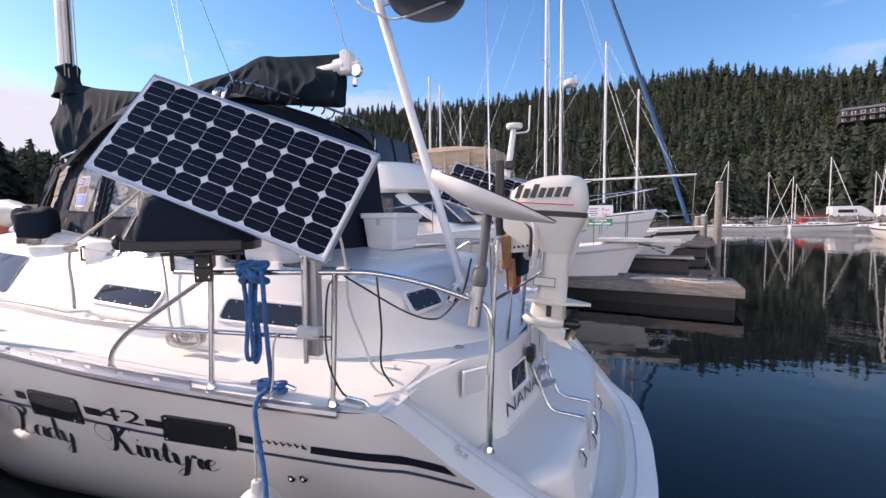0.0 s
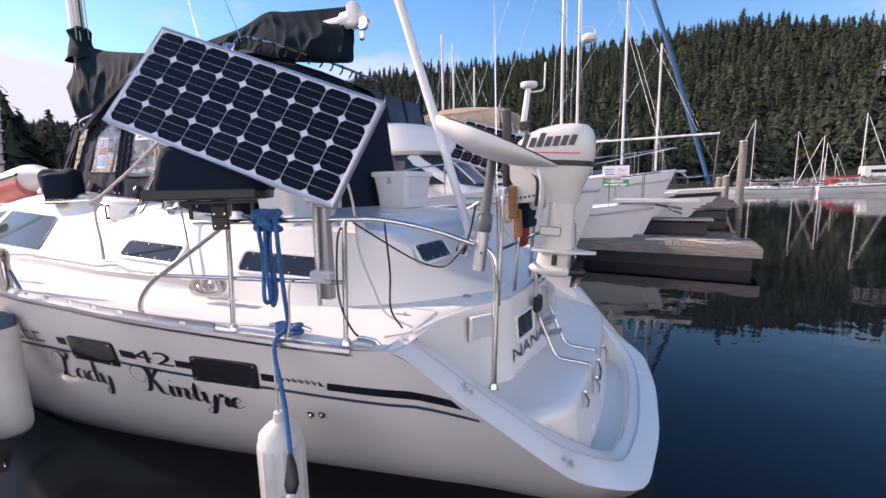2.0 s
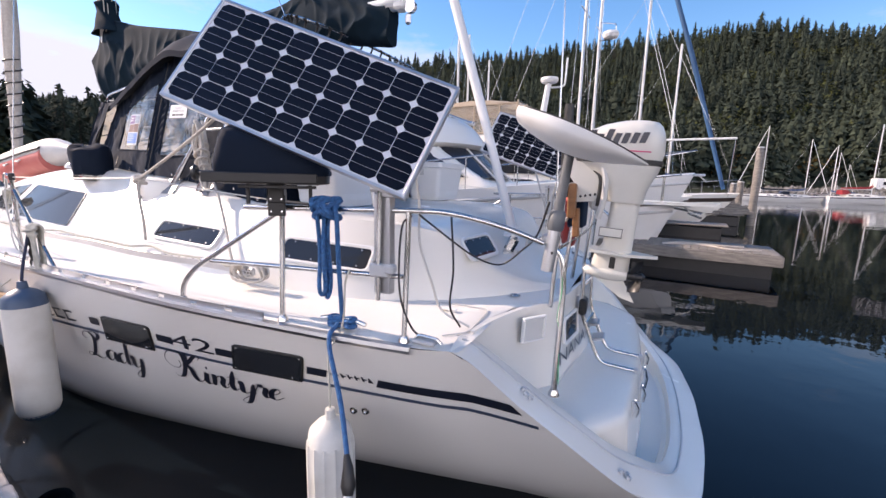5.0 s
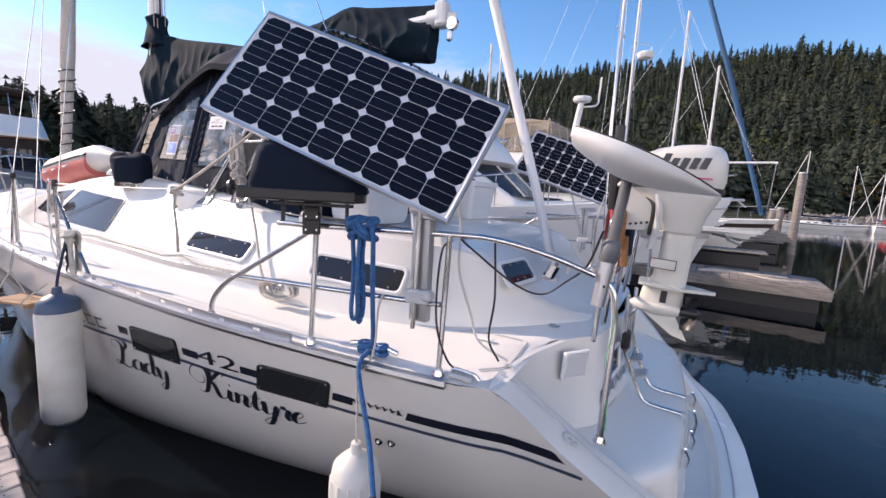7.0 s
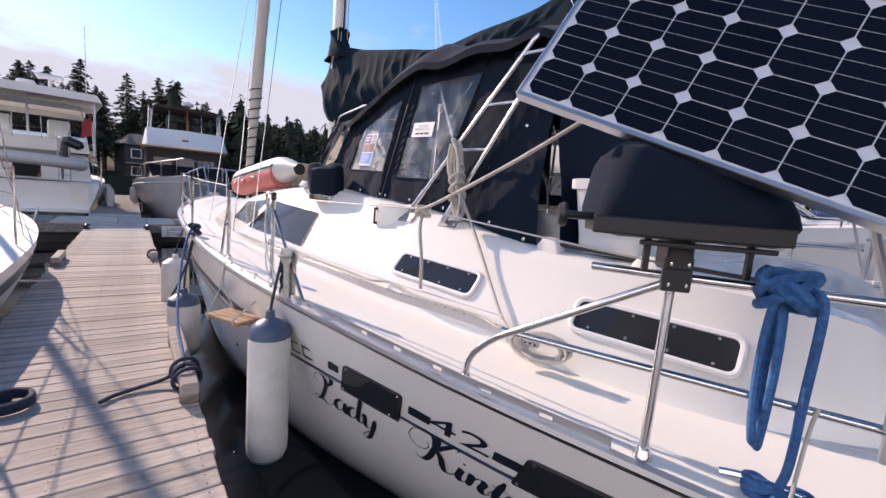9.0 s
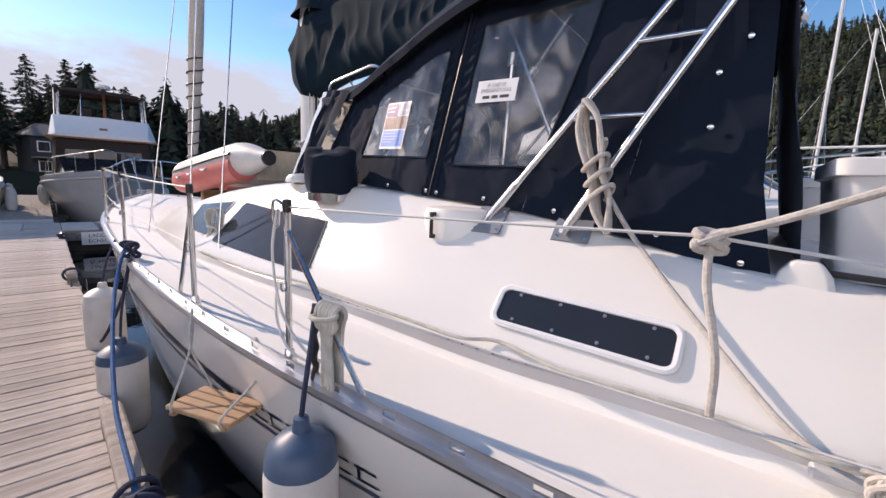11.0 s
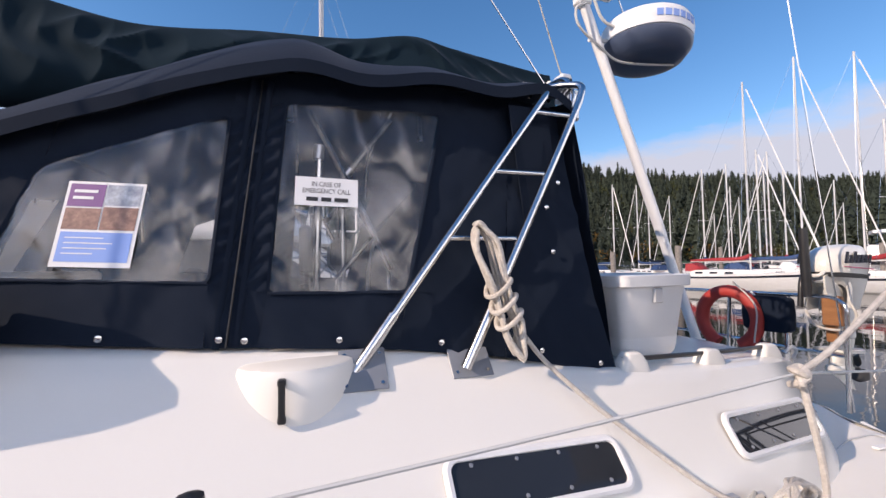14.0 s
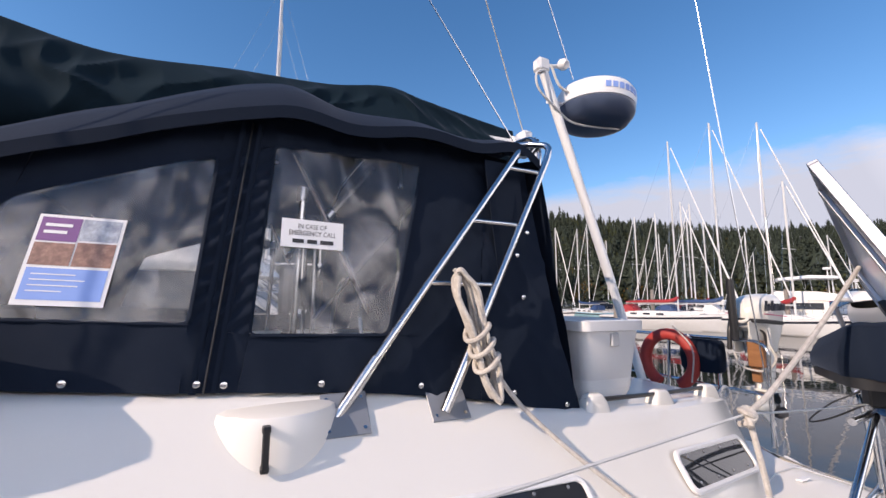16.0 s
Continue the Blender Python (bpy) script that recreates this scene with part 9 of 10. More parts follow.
part("radar_dome", lathe([(0.0, -0.1), (0.28, -0.09), (0.31, 0), (0.26, 0.09), (0, 0.11)], 18, Matrix.Translation((2.4, 0.1, 6.1))), M["white"], tw)
part("stub_mast", tube([(2.2, 0.1, 4.2), (2.2, 0.1, 6.0)], 0.06, 8), M["wood"], tw)
part("sheer_stripe", tube([(3.0, -2.27, 1.62), (6.0, -1.95, 1.80), (8.4, -0.95, 2.0)], 0.03, 6), M["brown_paint"], tw)
part("sheer_stripe", tube([(3.0, 2.27, 1.62), (6.0, 1.95, 1.80), (8.4, 0.95, 2.0)], 0.03, 6), M["brown_paint"], tw)
for y in (-1.5, -0.75, 0.75, 1.5):
    part("canopy_post", tube([(4.35, y, 4.35), (4.05, y * 0.95, 5.55)], 0.018, 6), M["steel"], can_)
for y in (-0.6, 0.7):
    part("helm_seat", box(3.0, y, 4.65, 0.5, 0.6, 0.7, 0.08), M["brown_paint"], tw)
for x, y in ((3.4, 2.36), (5.4, 2.1), (1.4, 2.4)):
    for s in (-1, 1):
        part("fender", lathe([(0, -0.38), (0.10, -0.34), (0.13, -0.2), (0.13, 0.2), (0.10, 0.34), (0.03, 0.4), (0, 0.42)], 12, Matrix.Translation((x, s * y, 0.95))), M["dinghy"], tw, "grey hanging fender")

part("hard_top", box_loft([(-0.9, 2.2, 4.55, 2.1, 4.80), (1.5, 2.25, 4.75, 2.1, 5.0), (4.2, 2.0, 4.6, 1.9, 4.8)]), M["white"], fc, "long white hard top")
for s in (-1, 1):
    for x in (-0.6, 0.6, 2.4):
        part("top_post", tube([(x, s * 1.95, 2.6), (x, s * 2.0, 4.6)], 0.035, 8), M["white"], fc)
    part("davit", tube(bend([(0.1, s * 1.0, 1.6), (-0.2, s * 1.0, 2.9), (-1.3, s * 1.0, 3.1)], 0.25), 0.045, 8), M["steel"], fc)
part("radar", join(tube([(0.8, -0.7, 4.9), (0.8, -0.7, 5.35)], 0.06, 8), box(0.8, -0.7, 5.42, 0.4, 0.8, 0.16, 0.06)), M["white"], fc)
tn = part("tender", tube(smooth_line([(-1.15, -1.55, 2.15), (-1.5, -1.5, 2.2), (-1.75, -0.6, 2.25), (-1.75, 0.6, 2.3), (-1.5, 1.2, 2.4), (-1.15, 1.25, 2.4), (-0.85, 0.6, 2.3), (-0.8, -0.6, 2.25), (-1.15, -1.55, 2.15)], 5), 0.2, 12), M["dinghy"], fc, "grey inflatable tender hung on davits")
part("tender_floor", box(-1.28, -0.1, 2.16, 0.7, 2.5, 0.06, 0.02), M["white"], tn)
part("tender_motor", join(moved(box(0, 0, 0.62, 0.34, 0.62, 0.34, 0.12), Matrix.Translation((-1.5, -1.15, 2.35)) @ Matrix.Rotation(radians(22), 4, "X")), box(-1.5, -1.15, 2.6, 0.13, 0.18, 0.7, 0.04), box(-1.5, -1.1, 2.25, 0.1, 0.34, 0.12, 0.03)), M["black"], tn, "black tender outboard")
for s in (-1, 1):
    part("cockpit_rail", tube(bend([(-0.05, s * 0.3, 2.35), (-0.02, s * 2.1, 2.35), (2.2, s * 2.2, 2.4), (4.6, s * 2.2, 2.45)], 0.2), 0.02, 6), M["steel"], fc)
    for x in (0.0, 0.8, 1.6, 2.4, 3.2, 4.0):
        part("rail_post", tube([(x, s * 2.15, 1.45), (x, s * 2.15, 2.37)], 0.015, 6), M["steel"], fc)
    for x, z in ((0.7, 0.95), (2.3, 0.9), (3.9, 1.0)):
        part("fender", lathe([(0, -0.42), (0.11, -0.37), (0.15, -0.2), (0.15, 0.2), (0.11, 0.37), (0.03, 0.43), (0, 0.45)], 12, Matrix.Translation((x, s * 2.42, z))), M["dinghy"], fc, "grey hanging fender")
    part("upper_rail", tube(bend([(0.95, s * 0.4, 3.95), (0.95, s * 1.95, 3.95), (3.6, s * 1.95, 4.0)], 0.2), 0.02, 6), M["steel"], fc)
    for x, y in ((0.95, 0.4), (0.95, 1.2), (0.95, 1.9), (2.2, 1.95), (3.4, 1.95)):
        part("rail_post", tube([(x, s * y, 3.1), (x, s * y, 3.97)], 0.015, 6), M["steel"], fc)
    part("seat_back", box(1.9, s * 0.85, 3.55, 0.18, 0.7, 0.75, 0.07), M["white"], fc)
part("boarding_ladder", join(*[tube([(0.9 - 0.06 * k, -1.2, 1.75 + 0.27 * k), (0.9 - 0.06 * k, -0.85, 1.75 + 0.27 * k)], 0.016, 6) for k in range(6)], tube([(0.95, -1.2, 1.5), (0.55, -1.2, 3.4)], 0.018, 6), tube([(0.95, -0.85, 1.5), (0.55, -0.85, 3.4)], 0.018, 6)), M["steel"], fc)
part("swim_platform", box(-0.45, 0, 0.42, 0.8, 3.6, 0.09, 0.03), M["white"], fc)
part("transom_door", slab([(-0.06, -1.75, 0.7), (-0.06, -1.2, 0.7), (-0.06, -1.2, 1.4), (-0.06, -1.75, 1.4)], (-1, 0, 0), 0.03), M["gel"], fc)
for x, y in ((0.4, 1.7), (0.4, -1.75)):
    part("whip_aerial", tube([(x, y, 4.7), (x - 0.3, y, 7.4)], 0.012, 5), M["white"], fc)
part("flag", slab([(-0.9, -1.9, 3.3), (-0.9, -1.6, 3.2), (-0.9, -1.62, 3.75), (-0.9, -1.88, 4.0)], (1, 0, 0), 0.01), M["far_red"], fc, "small red flag")
part("cockpit_door", slab([(1.53, -0.3, 1.6), (1.53, 0.5, 1.6), (1.53, 0.5, 2.5), (1.53, -0.3, 2.5)], (-1, 0, 0), 0.02), M["acrylic"], fc)

# marina astern: rows of boats
rng_ = random.Random(4)
protos = []
far = [("white", "far_red"), ("white", "far_blue"), ("gel", "far_green"), ("teal_hull", "far_blue"), ("white", "canvas")]
spots = [(33, 19, 0), (36, 25, 1), (38, 31, 2), (41, 21, 3), (45, 28, 4), (47, 34, 0), (50, 22, 1), (52, 29, 2), (56, 36, 4), (58, 25, 1), (62, 40, 3), (66, 28, 4), (50, 42, 2), (44, 40, 4), (72, 32, 0), (66, 48, 1), (39, 37, 3), (80, 36, 2)]
for k, (hm, cv) in enumerate(far):
    x, y, _ = [s_ for s_ in spots if s_[2] == k][0]
    protos.append(sail_boat(at(x, y, rng_.choice((-96, 84)) + rng_.uniform(-4, 4)), 9.2 + 0.5 * k, 3.0, 1.05, 11.6 + 0.7 * k, hm, cv, "stripe", "moored sailboat with its sail covered", group="boats astern"))
for mx_, my_, mh_, k_ in ((30.1, 21.3, 17.1, "far_red"), (31.8, 18.5, 18.1, "far_blue"), (33.4, 15.6, 17.3, "white")):
    ln_ = 11.5
    d_ = Vector((math.cos(radians(-75)), math.sin(radians(-75))))
    sail_boat(at(mx_ - 0.58 * ln_ * d_.x, my_ - 0.58 * ln_ * d_.y, -75), ln_, 3.4, 1.15, mh_, "white", k_, "stripe", "tall-masted white sailboat across the fairway", group="boats astern")
for x, y, k_ in ((33, 44.6, 1), (30, 51, 0), (38, 53, 4), (27.5, 42, 3), (24, 47, 1), (36, 60, 2)):
    copy_thing(protos[k_], at(x, y, rng_.choice((-96, 84)) + rng_.uniform(-6, 6), 0, rng_.uniform(0.85, 1.1)))
used = set()
for x, y, k in spots:
    if k not in used:
        used.add(k)
        continue
    s_ = rng_.uniform(0.85, 1.15)
    copy_thing(protos[k], at(x, y, rng_.choice((-96, 84)) + rng_.uniform(-6, 6), 0, s_))
motor_boat(at(37, 12.0, 120), 10.5, 3.8, 1.4, hard=True, canvas="white", label="white motor cruiser moored across the fairway")
motor_boat(at(47, 11.0, 140), 11.0, 4.0, 1.5, hard=True, canvas="white", label="white motor cruiser moored across the fairway")
for k, (x, y, deg, ln_) in enumerate(((34, 30, 84, 30), (48, 34, 84, 34), (60, 36, 84, 34))):
    d3 = thing("pontoon", "grey plank pontoon between rows of boats", "dock", kind="structure", at=at(x, y, deg))
    part("deck_boards", box(0, 0, 0.5, ln_, 1.6, 0.1, 0.01), M["timber"], d3)
    part("float", box(0, 0, 0.2, ln_ - 0.4, 1.4, 0.5, 0.03), M["black"], d3)
for x, y, h in ((15.5, 15.0, 3.2), (14.5, 19, 3.0), (33.0, 14.5, 3.4), (31, 24.5, 3.6)):
    pl = thing("mooring_pile", "weathered wooden mooring pile", "pile", "mooring piles")
    part("post", lathe([(0.18, -0.6), (0.17, 0.5), (0.16, h - 0.05), (0.14, h)], 14, Matrix.Translation((x, y, 0))), M["timber"], pl)

# breakwater dock with far boats and parked motor homes
bw = thing("breakwater_dock", "long grey dock below a stone bank", "dock", kind="structure")
part("deck_boards", box(52, 88, 0.55, 90, 3.0, 0.25, 0.02), M["timber"], bw)
part("float", box(52, 88, 0.2, 90, 2.6, 0.5, 0.02), M["black"], bw)
for x, y, h in ((24, 87, 9.5), (29, 84, 6), (33, 86, 11.5), (27, 90, 7), (38, 88, 8)):
    copy_thing(protos[4], at(x, y, rng_.choice((0, 180)) + rng_.uniform(-8, 8), 0, (h / 14.4 + 0.12) * 0.72))
for x, y, deg, k_, sc_ in ((17.5, 79, 12, 1, 0.78), (21.0, 79, 188, 4, 0.80), (24.5, 80, 6, 0, 1.0), (29.5, 81, 170, 1, 0.72), (35.5, 80, 0, 2, 0.8)):
    copy_thing(protos[k_], at(x, y, deg, 0, sc_))


def van(m, L=6.2, label="white motor home parked on the bank"):
    th = thing("motor_home", label, "motor home", "motor homes", at=m)
    part("body", box_loft([(0, 1.1, 0.45, 1.05, 2.7), (L * 0.7, 1.1, 0.45, 1.05, 2.75), (L * 0.86, 1.05, 0.45, 0.95, 2.2), (L, 1.0, 0.45, 0.9, 1.3)]), M["white"], th)
    for s in (-1, 1):
        for x in (L * 0.2, L * 0.78):
            wh = part("wheel", lathe([(0.34, -0.12), (0.36, 0), (0.34, 0.12), (0, 0.12)], 16, Matrix.Translation((x, s * 1.0, 0.36)) @ Matrix.Rotation(radians(90), 4, "X")), M["black"], th)
        part("window", slab([(L * 0.15, s * 1.08, 1.5), (L * 0.6, s * 1.08, 1.5), (L * 0.6, s * 1.06, 2.1), (L * 0.15, s * 1.06, 2.1)], (0, s, 0), 0.02), M["acrylic"], th)
    return th


van(at(37, 100.5, 3, 1.6))
van(at(44, 100.5, 1, 1.6), 5.4)
van(at(51, 100.0, 0, 1.6), 6.0)

rope("mooring_line", "grey mooring rope from the boat across the dock", [(-7.2, -4.15, 1.15), (-7.6, -3.75, 0.95), (-8.2, -3.3, 0.75), (-8.75, -3.02, 0.62), (-8.9, -2.98, 0.60)], 0.016, "rope_grey", group="mooring lines")
rope("mooring_line", "grey mooring rope from the boat across the dock", [(-6.0, -3.95, 1.2), (-7.4, -3.75, 0.8), (-9.5, -3.4, 0.72), (-11.6, -3.15, 0.9), (-12.6, -3.0, 1.25)], 0.016, "rope_grey", group="mooring lines")
# ---- shore, hills and woods ----
RIDGE = curve([(-60, 6.0), (0, 7.5), (20, 8.8), (27, 8.9), (33, 10.0), (42, 11.6), (49, 13.0), (56, 14.5), (63, 15.0), (67, 15.0), (74, 16.1), (79, 17.4), (84, 18.0), (91, 17.8), (101, 17.5), (108, 16.9), (115, 16.3), (124, 15.7), (133, 13.2), (140, 11.6), (146, 9.4), (150, 7.3), (155, 7.5), (160, 7.6), (168, 7.0), (180, 6.5), (200, 6.0), (240, 6.0), (300, 6.0)])
SHORE = curve([(-60, 170), (0, 150), (20, 130), (45, 120), (60, 112), (66, 104), (75, 106), (90, 100), (110, 95), (125, 100), (150, 90), (160, 74), (170, 66), (185, 64), (205, 75), (240, 120), (300, 170)])
RD = curve([(-60, 700), (0, 700), (20, 640), (35, 480), (50, 400), (120, 380), (140, 420), (150, 640), (165, 520), (200, 420), (300, 700)])


def ground_z(az, r):
    s0, r1 = SHORE(az), RD(az)
    top = 2.0 + r1 * math.tan(radians(RIDGE(az))) - 13
    t = (r - s0) / (r1 - s0)
    if t <= 0:
        return -1.5 + 3.0 * max(0, 1 + (r - s0) / 6)
    return 1.5 + max(0, top - 1.5) * min(1, t) ** 1.25 + 2.5 * noise.noise(Vector((az * 0.15, r * 0.02, 0))) * min(1, t * 4) + (0 if t < 1 else (t - 1) * 4)


rows_ = []
for i in range(181):
    az = -60 + 2.0 * i
    a = radians(az)
    s0, r1 = SHORE(az), RD(az)
    rows_.append([(r * math.cos(a), r * math.sin(a), ground_z(az, r)) for r in [s0 - 6, s0, s0 + 4] + [s0 + (r1 - s0) * k / 12 for k in range(1, 13)] + [r1 * 1.15, r1 * 1.5]])
tagged(part("hillside", loft([r[::-1] for r in rows_]), M["hill"]), "steep forested hillside round the bay", "hill", kind="structure")

# forest: thousands of small ragged conifers in one mesh
rs = np.random.RandomState(7)


def conifer_cloud(spots_, tiers=5, seg=7, sprays=84):
    """Conifers: a ragged core of skirts under many small sprays; vertices and faces of all of them."""
    S = np.array(spots_)
    T = len(S)
    blunt = rs.uniform(0.45, 0.9, (T, 1, 1))
    lx, ly = rs.uniform(-0.03, 0.03, (2, T, 1, 1)) * S[:, 3][:, None, None]
    x, y, z, h, w = [S[:, k][:, None, None] for k in range(5)]
    f = (np.arange(tiers) / tiers)[None, :, None]
    r = 0.66 * w * (1 - f) ** blunt + 0.05 * w
    a = rs.rand(T, tiers, 1) * 6.28 + np.arange(seg)[None, None, :] * (2 * np.pi / seg)
    rad = r * rs.uniform(0.7, 1.2, (T, tiers, seg))
    zz = z + h * (0.04 + 0.9 * f) + 0 * rad
    rim = np.stack([x + lx * f + rad * np.cos(a), y + ly * f + rad * np.sin(a), zz], -1)
    top = np.stack([x + lx * f + 0 * r, y + ly * f + 0 * r, z + h * np.minimum(0.98, 0.04 + 0.9 * (f + 1.5 / tiers)) + 0 * r], -1)
    V = np.concatenate([rim, top], 2).reshape(-1, 3)
    k = np.arange(seg)
    tri = np.stack([k, (k + 1) % seg, np.full(seg, seg)], 1)
    Fc = (np.arange(T * tiers)[:, None, None] * (seg + 1) + tri[None]).reshape(-1, 3)
    # sprays droop outwards from the core
    f = np.sort(rs.rand(T, sprays), 1)[:, :, None] ** 1.15
    a = rs.rand(T, sprays, 1) * 6.28
    rad = w * (1 - f) ** blunt * rs.uniform(0.62, 1.12, (T, sprays, 1)) + 0.03 * w
    c = np.concatenate([x + lx * f + rad * np.cos(a), y + ly * f + rad * np.sin(a), z + h * (0.06 + 0.93 * f)], 2)
    size = (0.050 * h + 0.10 * w) * (1.1 - 0.65 * f) * rs.uniform(0.7, 1.35, (T, sprays, 1))
    out = np.concatenate([np.cos(a), np.sin(a), rs.uniform(-0.75, 0.05, (T, sprays, 1))], 2) * size
    side = np.concatenate([-np.sin(a), np.cos(a), rs.uniform(-0.35, 0.35, (T, sprays, 1))], 2) * size * 0.8
    up = np.concatenate([0 * a, 0 * a, size * rs.uniform(0.3, 0.9, (T, sprays, 1))], 2)
    P = np.stack([c - out * 0.6 + up, c + out * 0.55 + side, c + out * 0.55 - side], 2).reshape(-1, 3)
    return np.concatenate([V, P]).tolist(), np.concatenate([Fc, len(V) + np.arange(len(P)).reshape(-1, 3)]).tolist()


spots_, autumn_ = [], []
az = 8.0
while az < 172:
    s0, r1 = SHORE(az), RD(az)
    r = s0 + 5
    while r < r1 * 1.03:
        step = 3.9 + (r - s0) * 0.009
        a_ = az + rs.uniform(-0.5, 0.5) * math.degrees(step / r)
        rr = r + rs.uniform(-0.5, 0.5) * step
        if not (62 < a_ < 76 and rr < s0 + 14) and not (66.2 < a_ < 69.4 and 190 < rr < 225):
            h = rs.uniform(6, 11) + 6 * rs.rand() ** 3 * (0.8 if rr < s0 + 25 else 1.0)
            x, y = rr * math.cos(radians(a_)), rr * math.sin(radians(a_))
            (autumn_ if rs.rand() < (0.07 if rr < s0 + 60 else 0.008) else spots_).append((x, y, ground_z(a_, rr) - 0.6, h, h * rs.uniform(0.16, 0.30)))
        r += step
    az += math.degrees(4.7 / (s0 + (r1 - s0) * 0.45))
leafy = [s_ for s_ in spots_ if rs.rand() < 0.16]
chosen = set(leafy)
cv, cf = conifer_cloud([s_ for s_ in spots_ if s_ not in chosen])
wood = tagged(part("forest", (cv, cf), M["leaf"], smooth=False), "dense dark conifer forest covering the hillside", "forest", kind="stuff")


def round_cloud(spots2):
    V, Fc = [], []
    for (x, y, z, h, w) in spots2:
        n = 170
        for k in range(n):
            a, e, q = rs.rand() * 6.28, math.asin(rs.uniform(-0.6, 1)), rs.uniform(0.55, 1.0)
            cx, cy, cz = x + w * 1.5 * q * math.cos(a) * math.cos(e), y + w * 1.5 * q * math.sin(a) * math.cos(e), z + h * (0.42 + 0.33 * q * math.sin(e))
            s_ = h * 0.055
            d_ = rs.uniform(-1, 1, (3, 3)) * s_
            b = len(V)
            V += [(cx + d_[i][0], cy + d_[i][1], cz + d_[i][2]) for i in range(3)]
            Fc.append((b, b + 1, b + 2))
    return V, Fc


cv, cf = round_cloud([(x, y, z, h * 0.75, w * 1.2) for x, y, z, h, w in autumn_])
tagged(part("autumn_wood", (cv, cf), M["autumn"], smooth=False), "scattered broadleaf trees in autumn gold", "trees", kind="stuff")

cv, cf = round_cloud([(x, y, z, h * 0.85, w * 1.1) for x, y, z, h, w in leafy])
tagged(part("broadleaf_wood", (cv, cf), M["broadleaf"], smooth=False), "olive broadleaf trees among the conifers", "trees", kind="stuff")

# stone bank
V, Fc = [], []
for k in range(1500):
    az = rs.uniform(58, 80)
    r0 = SHORE(az)
    r = r0 - rs.uniform(-1.0, 6.5)
    s_ = rs.uniform(0.3, 0.8)
    c = (r * math.cos(radians(az)), r * math.sin(radians(az)), max(0.1, (r - r0 + 6) / 6 * 1.9) + rs.uniform(-0.2, 0.2))
    b = len(V)
    pts = [(c[0] + s_ * dx * rs.uniform(0.6, 1.2), c[1] + s_ * dy * rs.uniform(0.6, 1.2), c[2] + s_ * dz * rs.uniform(0.5, 0.9)) for dx, dy, dz in ((1, 0, 0), (-1, 0, 0), (0, 1, 0), (0, -1, 0), (0, 0, 1), (0, 0, -1))]
    V += pts
    Fc += [(b + i, b + j, b + l) for i, j, l in ((0, 2, 4), (2, 1, 4), (1, 3, 4), (3, 0, 4), (2, 0, 5), (1, 2, 5), (3, 1, 5), (0, 3, 5))]
tagged(part("stone_bank", (V, Fc), M["rock"], smooth=False), "bank of grey boulders along the shore", "rocks", kind="stuff")


def fir(h, seed, bare=0.25):
    """A ragged fir: tapered trunk with limbs, crown of drooping sprays."""
    rn = np.random.RandomState(seed)
    th = thing("fir_tree", "tall ragged dark fir on the shore", "tree", "shore firs")
    lean = rn.uniform(-0.02, 0.02, 2) * h
    pts = [(lean[0] * t * t, lean[1] * t * t, h * t) for t in (0, 0.25, 0.5, 0.75, 1.0)]
    trunk = tube(pts, [0.02 * h, 0.016 * h, 0.011 * h, 0.006 * h, 0.001 * h], 8)
    limbs = []
    V, Fc = [], []
    n = 120
    for k in range(n):
        f = bare + (1 - bare) * (k / n) ** 0.9
        z = h * f
        L = h * 0.23 * (1 - f) ** 0.62 * rn.uniform(0.25, 1.25) + 0.12
        a = k * 2.4 + rn.uniform(-0.5, 0.5)
        dx, dy = math.cos(a), math.sin(a)
        dz = rn.uniform(-0.35, 0.12)
        if k % 4 == 0:
            limbs.append(tube([(lean[0] * f * f, lean[1] * f * f, z), (lean[0] * f * f + dx * L * 0.9, lean[1] * f * f + dy * L * 0.9, z + dz * L)], [0.03, 0.008], 4))
        for j in range(9):
            t = (j + 2) / 10 * rn.uniform(0.75, 1.1)
            c = np.array((lean[0] * f * f + dx * L * t, lean[1] * f * f + dy * L * t, z + dz * L * t - 0.1 * L * t * t))
            s_ = L * 0.17 * rn.uniform(0.6, 1.3) + 0.16
            for q in range(3):
                d1 = np.array((dx, dy, dz)) * s_ * rn.uniform(0.5, 1.2)
                d2 = np.array((-dy, dx, rn.uniform(-0.6, 0.3))) * s_ * rn.uniform(-1, 1)
                o_ = rn.uniform(-0.35, 0.35, 3) * s_
                b = len(V)
                V += [tuple(c + o_ - d1 * 0.5), tuple(c + o_ + d1 * 0.6 + d2 * 0.3), tuple(c + o_ + d2 - np.array((0, 0, 0.3 * s_)))]
                Fc.append((b, b + 1, b + 2))
    tr_ = part("trunk", join(trunk, *limbs), M["bark"], th)
    part("crown", (V, Fc), M["fir"], th, "dark green needle sprays", smooth=False)
    return th


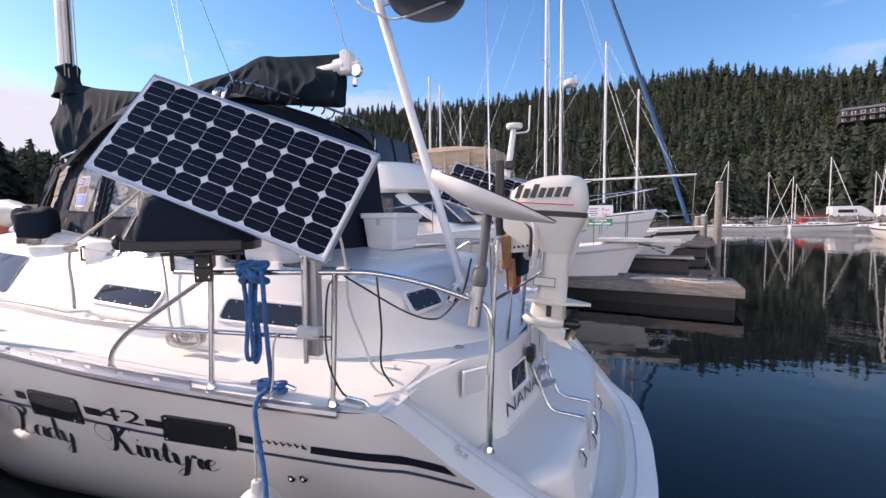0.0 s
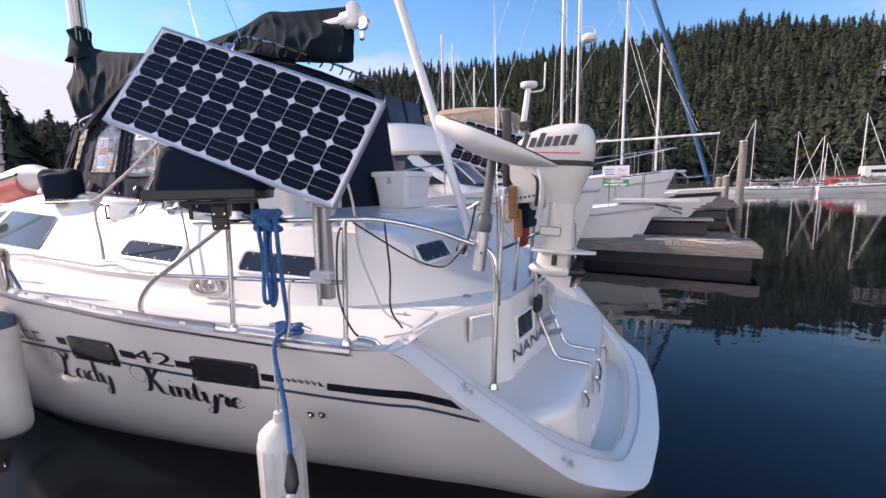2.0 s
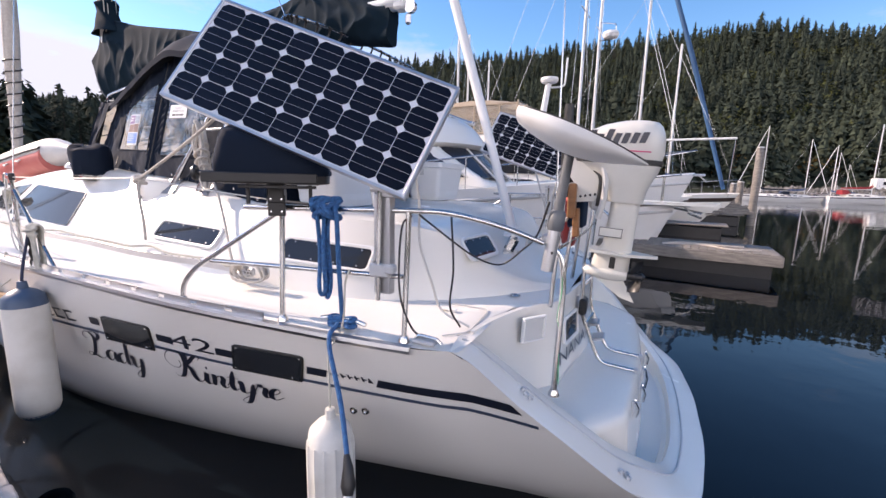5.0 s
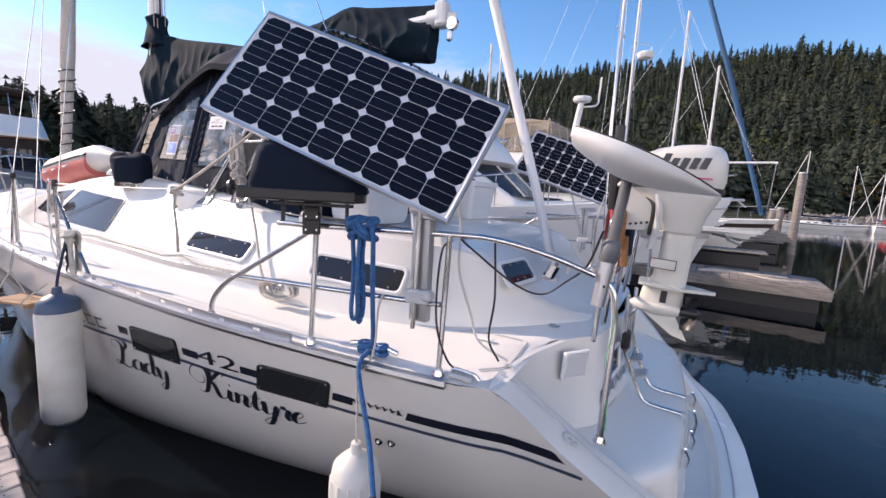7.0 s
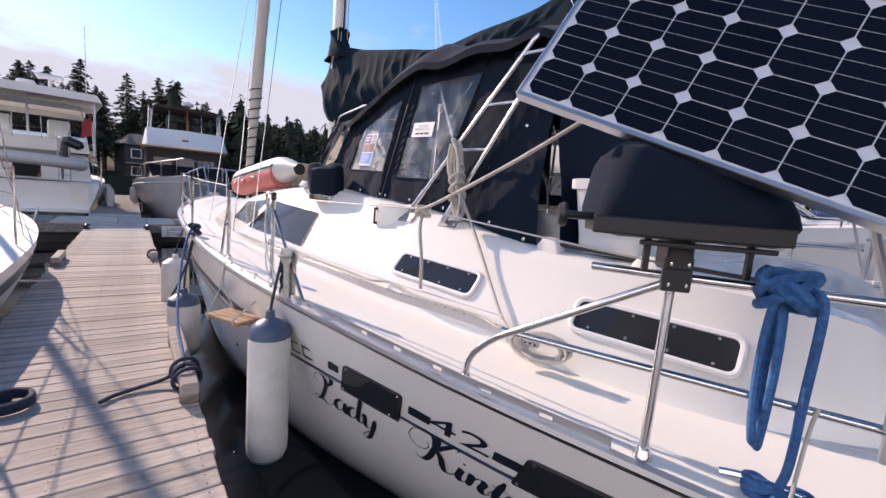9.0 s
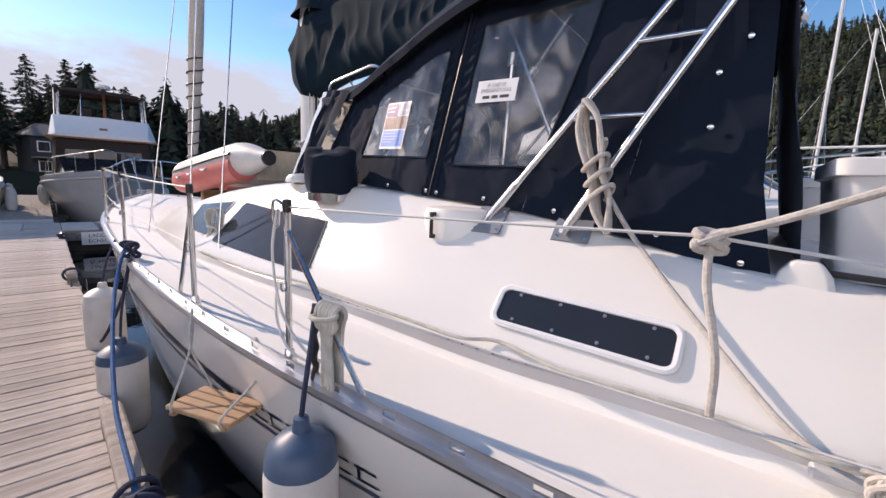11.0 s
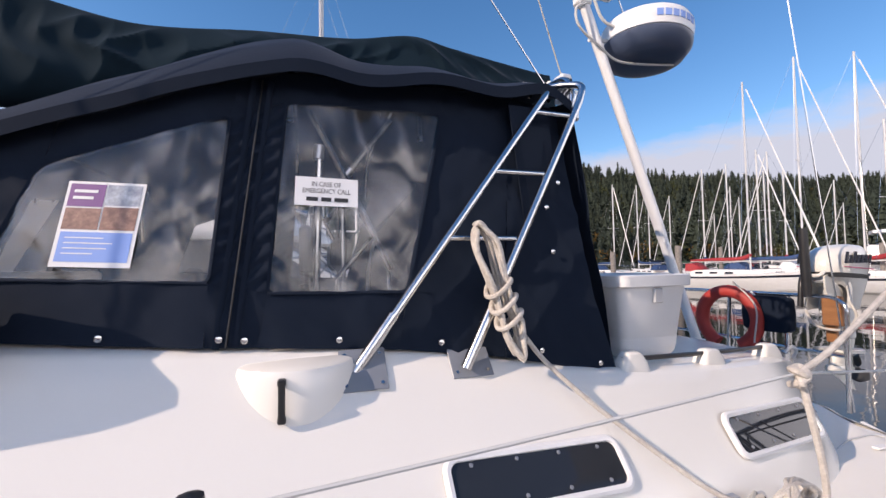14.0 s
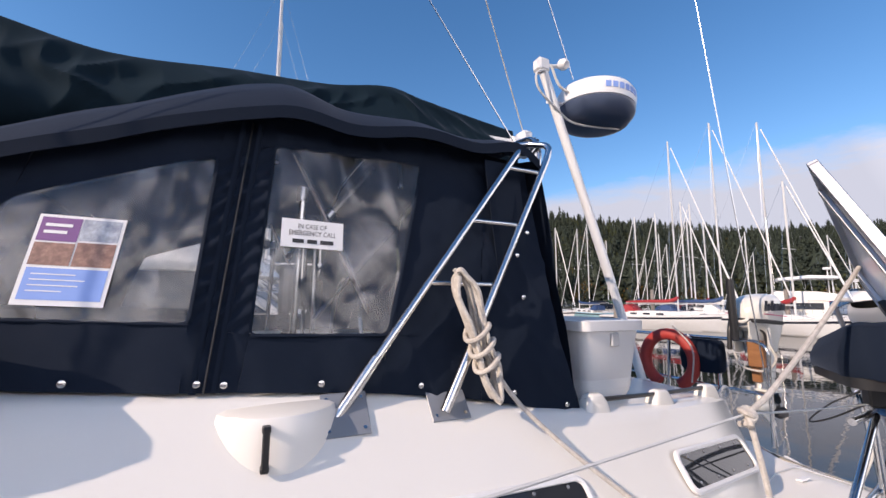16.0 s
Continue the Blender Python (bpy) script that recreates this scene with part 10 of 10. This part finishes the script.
firs = [fir(15, 1, 0.3), fir(17, 2, 0.22), fir(13, 3, 0.35), fir(16, 5, 0.4)]
rn = random.Random(12)
first = True
count = 0
for az in [146 + 1.75 * k for k in range(40)]:
    for row in range(4):
        a = az + rn.uniform(-0.6, 0.6)
        r = SHORE(min(a, 200)) + 6 + row * 7 + rn.uniform(-2, 4)
        if 168 < a < 175 and row < 2:
            r += 16
        el = curve([(146, 6.0), (150, 6.6), (155, 7.6), (160, 8.2), (164, 9.0), (168, 10.0), (174, 10.2), (180, 10.5), (215, 10.5)])(a)
        gz = ground_z(a, r) - 0.3
        hh = max(5, 2.05 + r * math.tan(radians(el)) - gz) * (rn.uniform(0.76, 1.06) if row % 2 == 0 else rn.uniform(0.45, 0.85))
        x, y = r * math.cos(radians(a)), r * math.sin(radians(a))
        src = firs[count % 4]
        m = Matrix.Translation((x, y, gz)) @ Matrix.Rotation(rn.uniform(0, 6.28), 4, "Z") @ Matrix.Diagonal((hh / 15.3,) * 3 + (1,))
        if count < 4:
            src.matrix_basis = m
        else:
            copy_thing(src, Matrix.LocRotScale(m.to_translation(), m.to_quaternion(), None) @ Matrix.Diagonal((hh / 15.3 / (src.scale[0]),) * 3 + (1,)))
        count += 1


def house_thing(m, W, D, H, label, storeys=2):
    th = thing("house", label, "house", "shore houses", at=m)
    wl_ = part("wall", box(0, 0, H / 2, W, D, H, 0.03), M["siding"], th)
    part("roof", ([(-W / 2 - 0.4, -D / 2 - 0.4, H), (W / 2 + 0.4, -D / 2 - 0.4, H), (W / 2 + 0.4, D / 2 + 0.4, H), (-W / 2 - 0.4, D / 2 + 0.4, H), (-W / 2 + 1.2, 0, H + 1.6), (W / 2 - 1.2, 0, H + 1.6)], [(0, 1, 5, 4), (1, 2, 5), (2, 3, 4, 5), (3, 0, 4), (3, 2, 1, 0)]), M["roof"], th, smooth=False)
    n = int(W / 2.2)
    for fl in range(storeys):
        for k in range(n):
            x = -W / 2 + W * (k + 0.5) / n
            z = H * (fl + 0.5) / storeys
            w = part("window", box(x, -D / 2 - 0.03, z, 1.15, 0.08, 1.2, 0.02), M["white"], th)
            part("pane", box(x, -D / 2 - 0.08, z, 0.95, 0.03, 1.0), M["acrylic"], w)
    part("porch", box(0, -D / 2 - 1.0, H / storeys - 0.15, W, 2.0, 0.15, 0.02), M["timber"], th)
    return th


az = 171.3
house_thing(at(-72 * math.cos(radians(180 - az)), 72 * math.sin(radians(180 - az)), az - 90 + 12, ground_z(az, 72) - 0.5) , 9.0, 6.0, 4.4, "dark grey house with white windows by the shore")
az = 67.8
house_thing(at(207 * math.cos(radians(az)), 207 * math.sin(radians(az)), az - 90 + 8, 2.05 + 207 * math.tan(radians(9.2))), 14.0, 8.0, 4.2, "dark wooden hillside house with long decks")
az = 22.0
house_thing(at(500 * math.cos(radians(az)), 500 * math.sin(radians(az)), az - 90, 2.05 + 500 * math.tan(radians(6.2))), 26.0, 10.0, 7.0, "pale house block on the far hill")
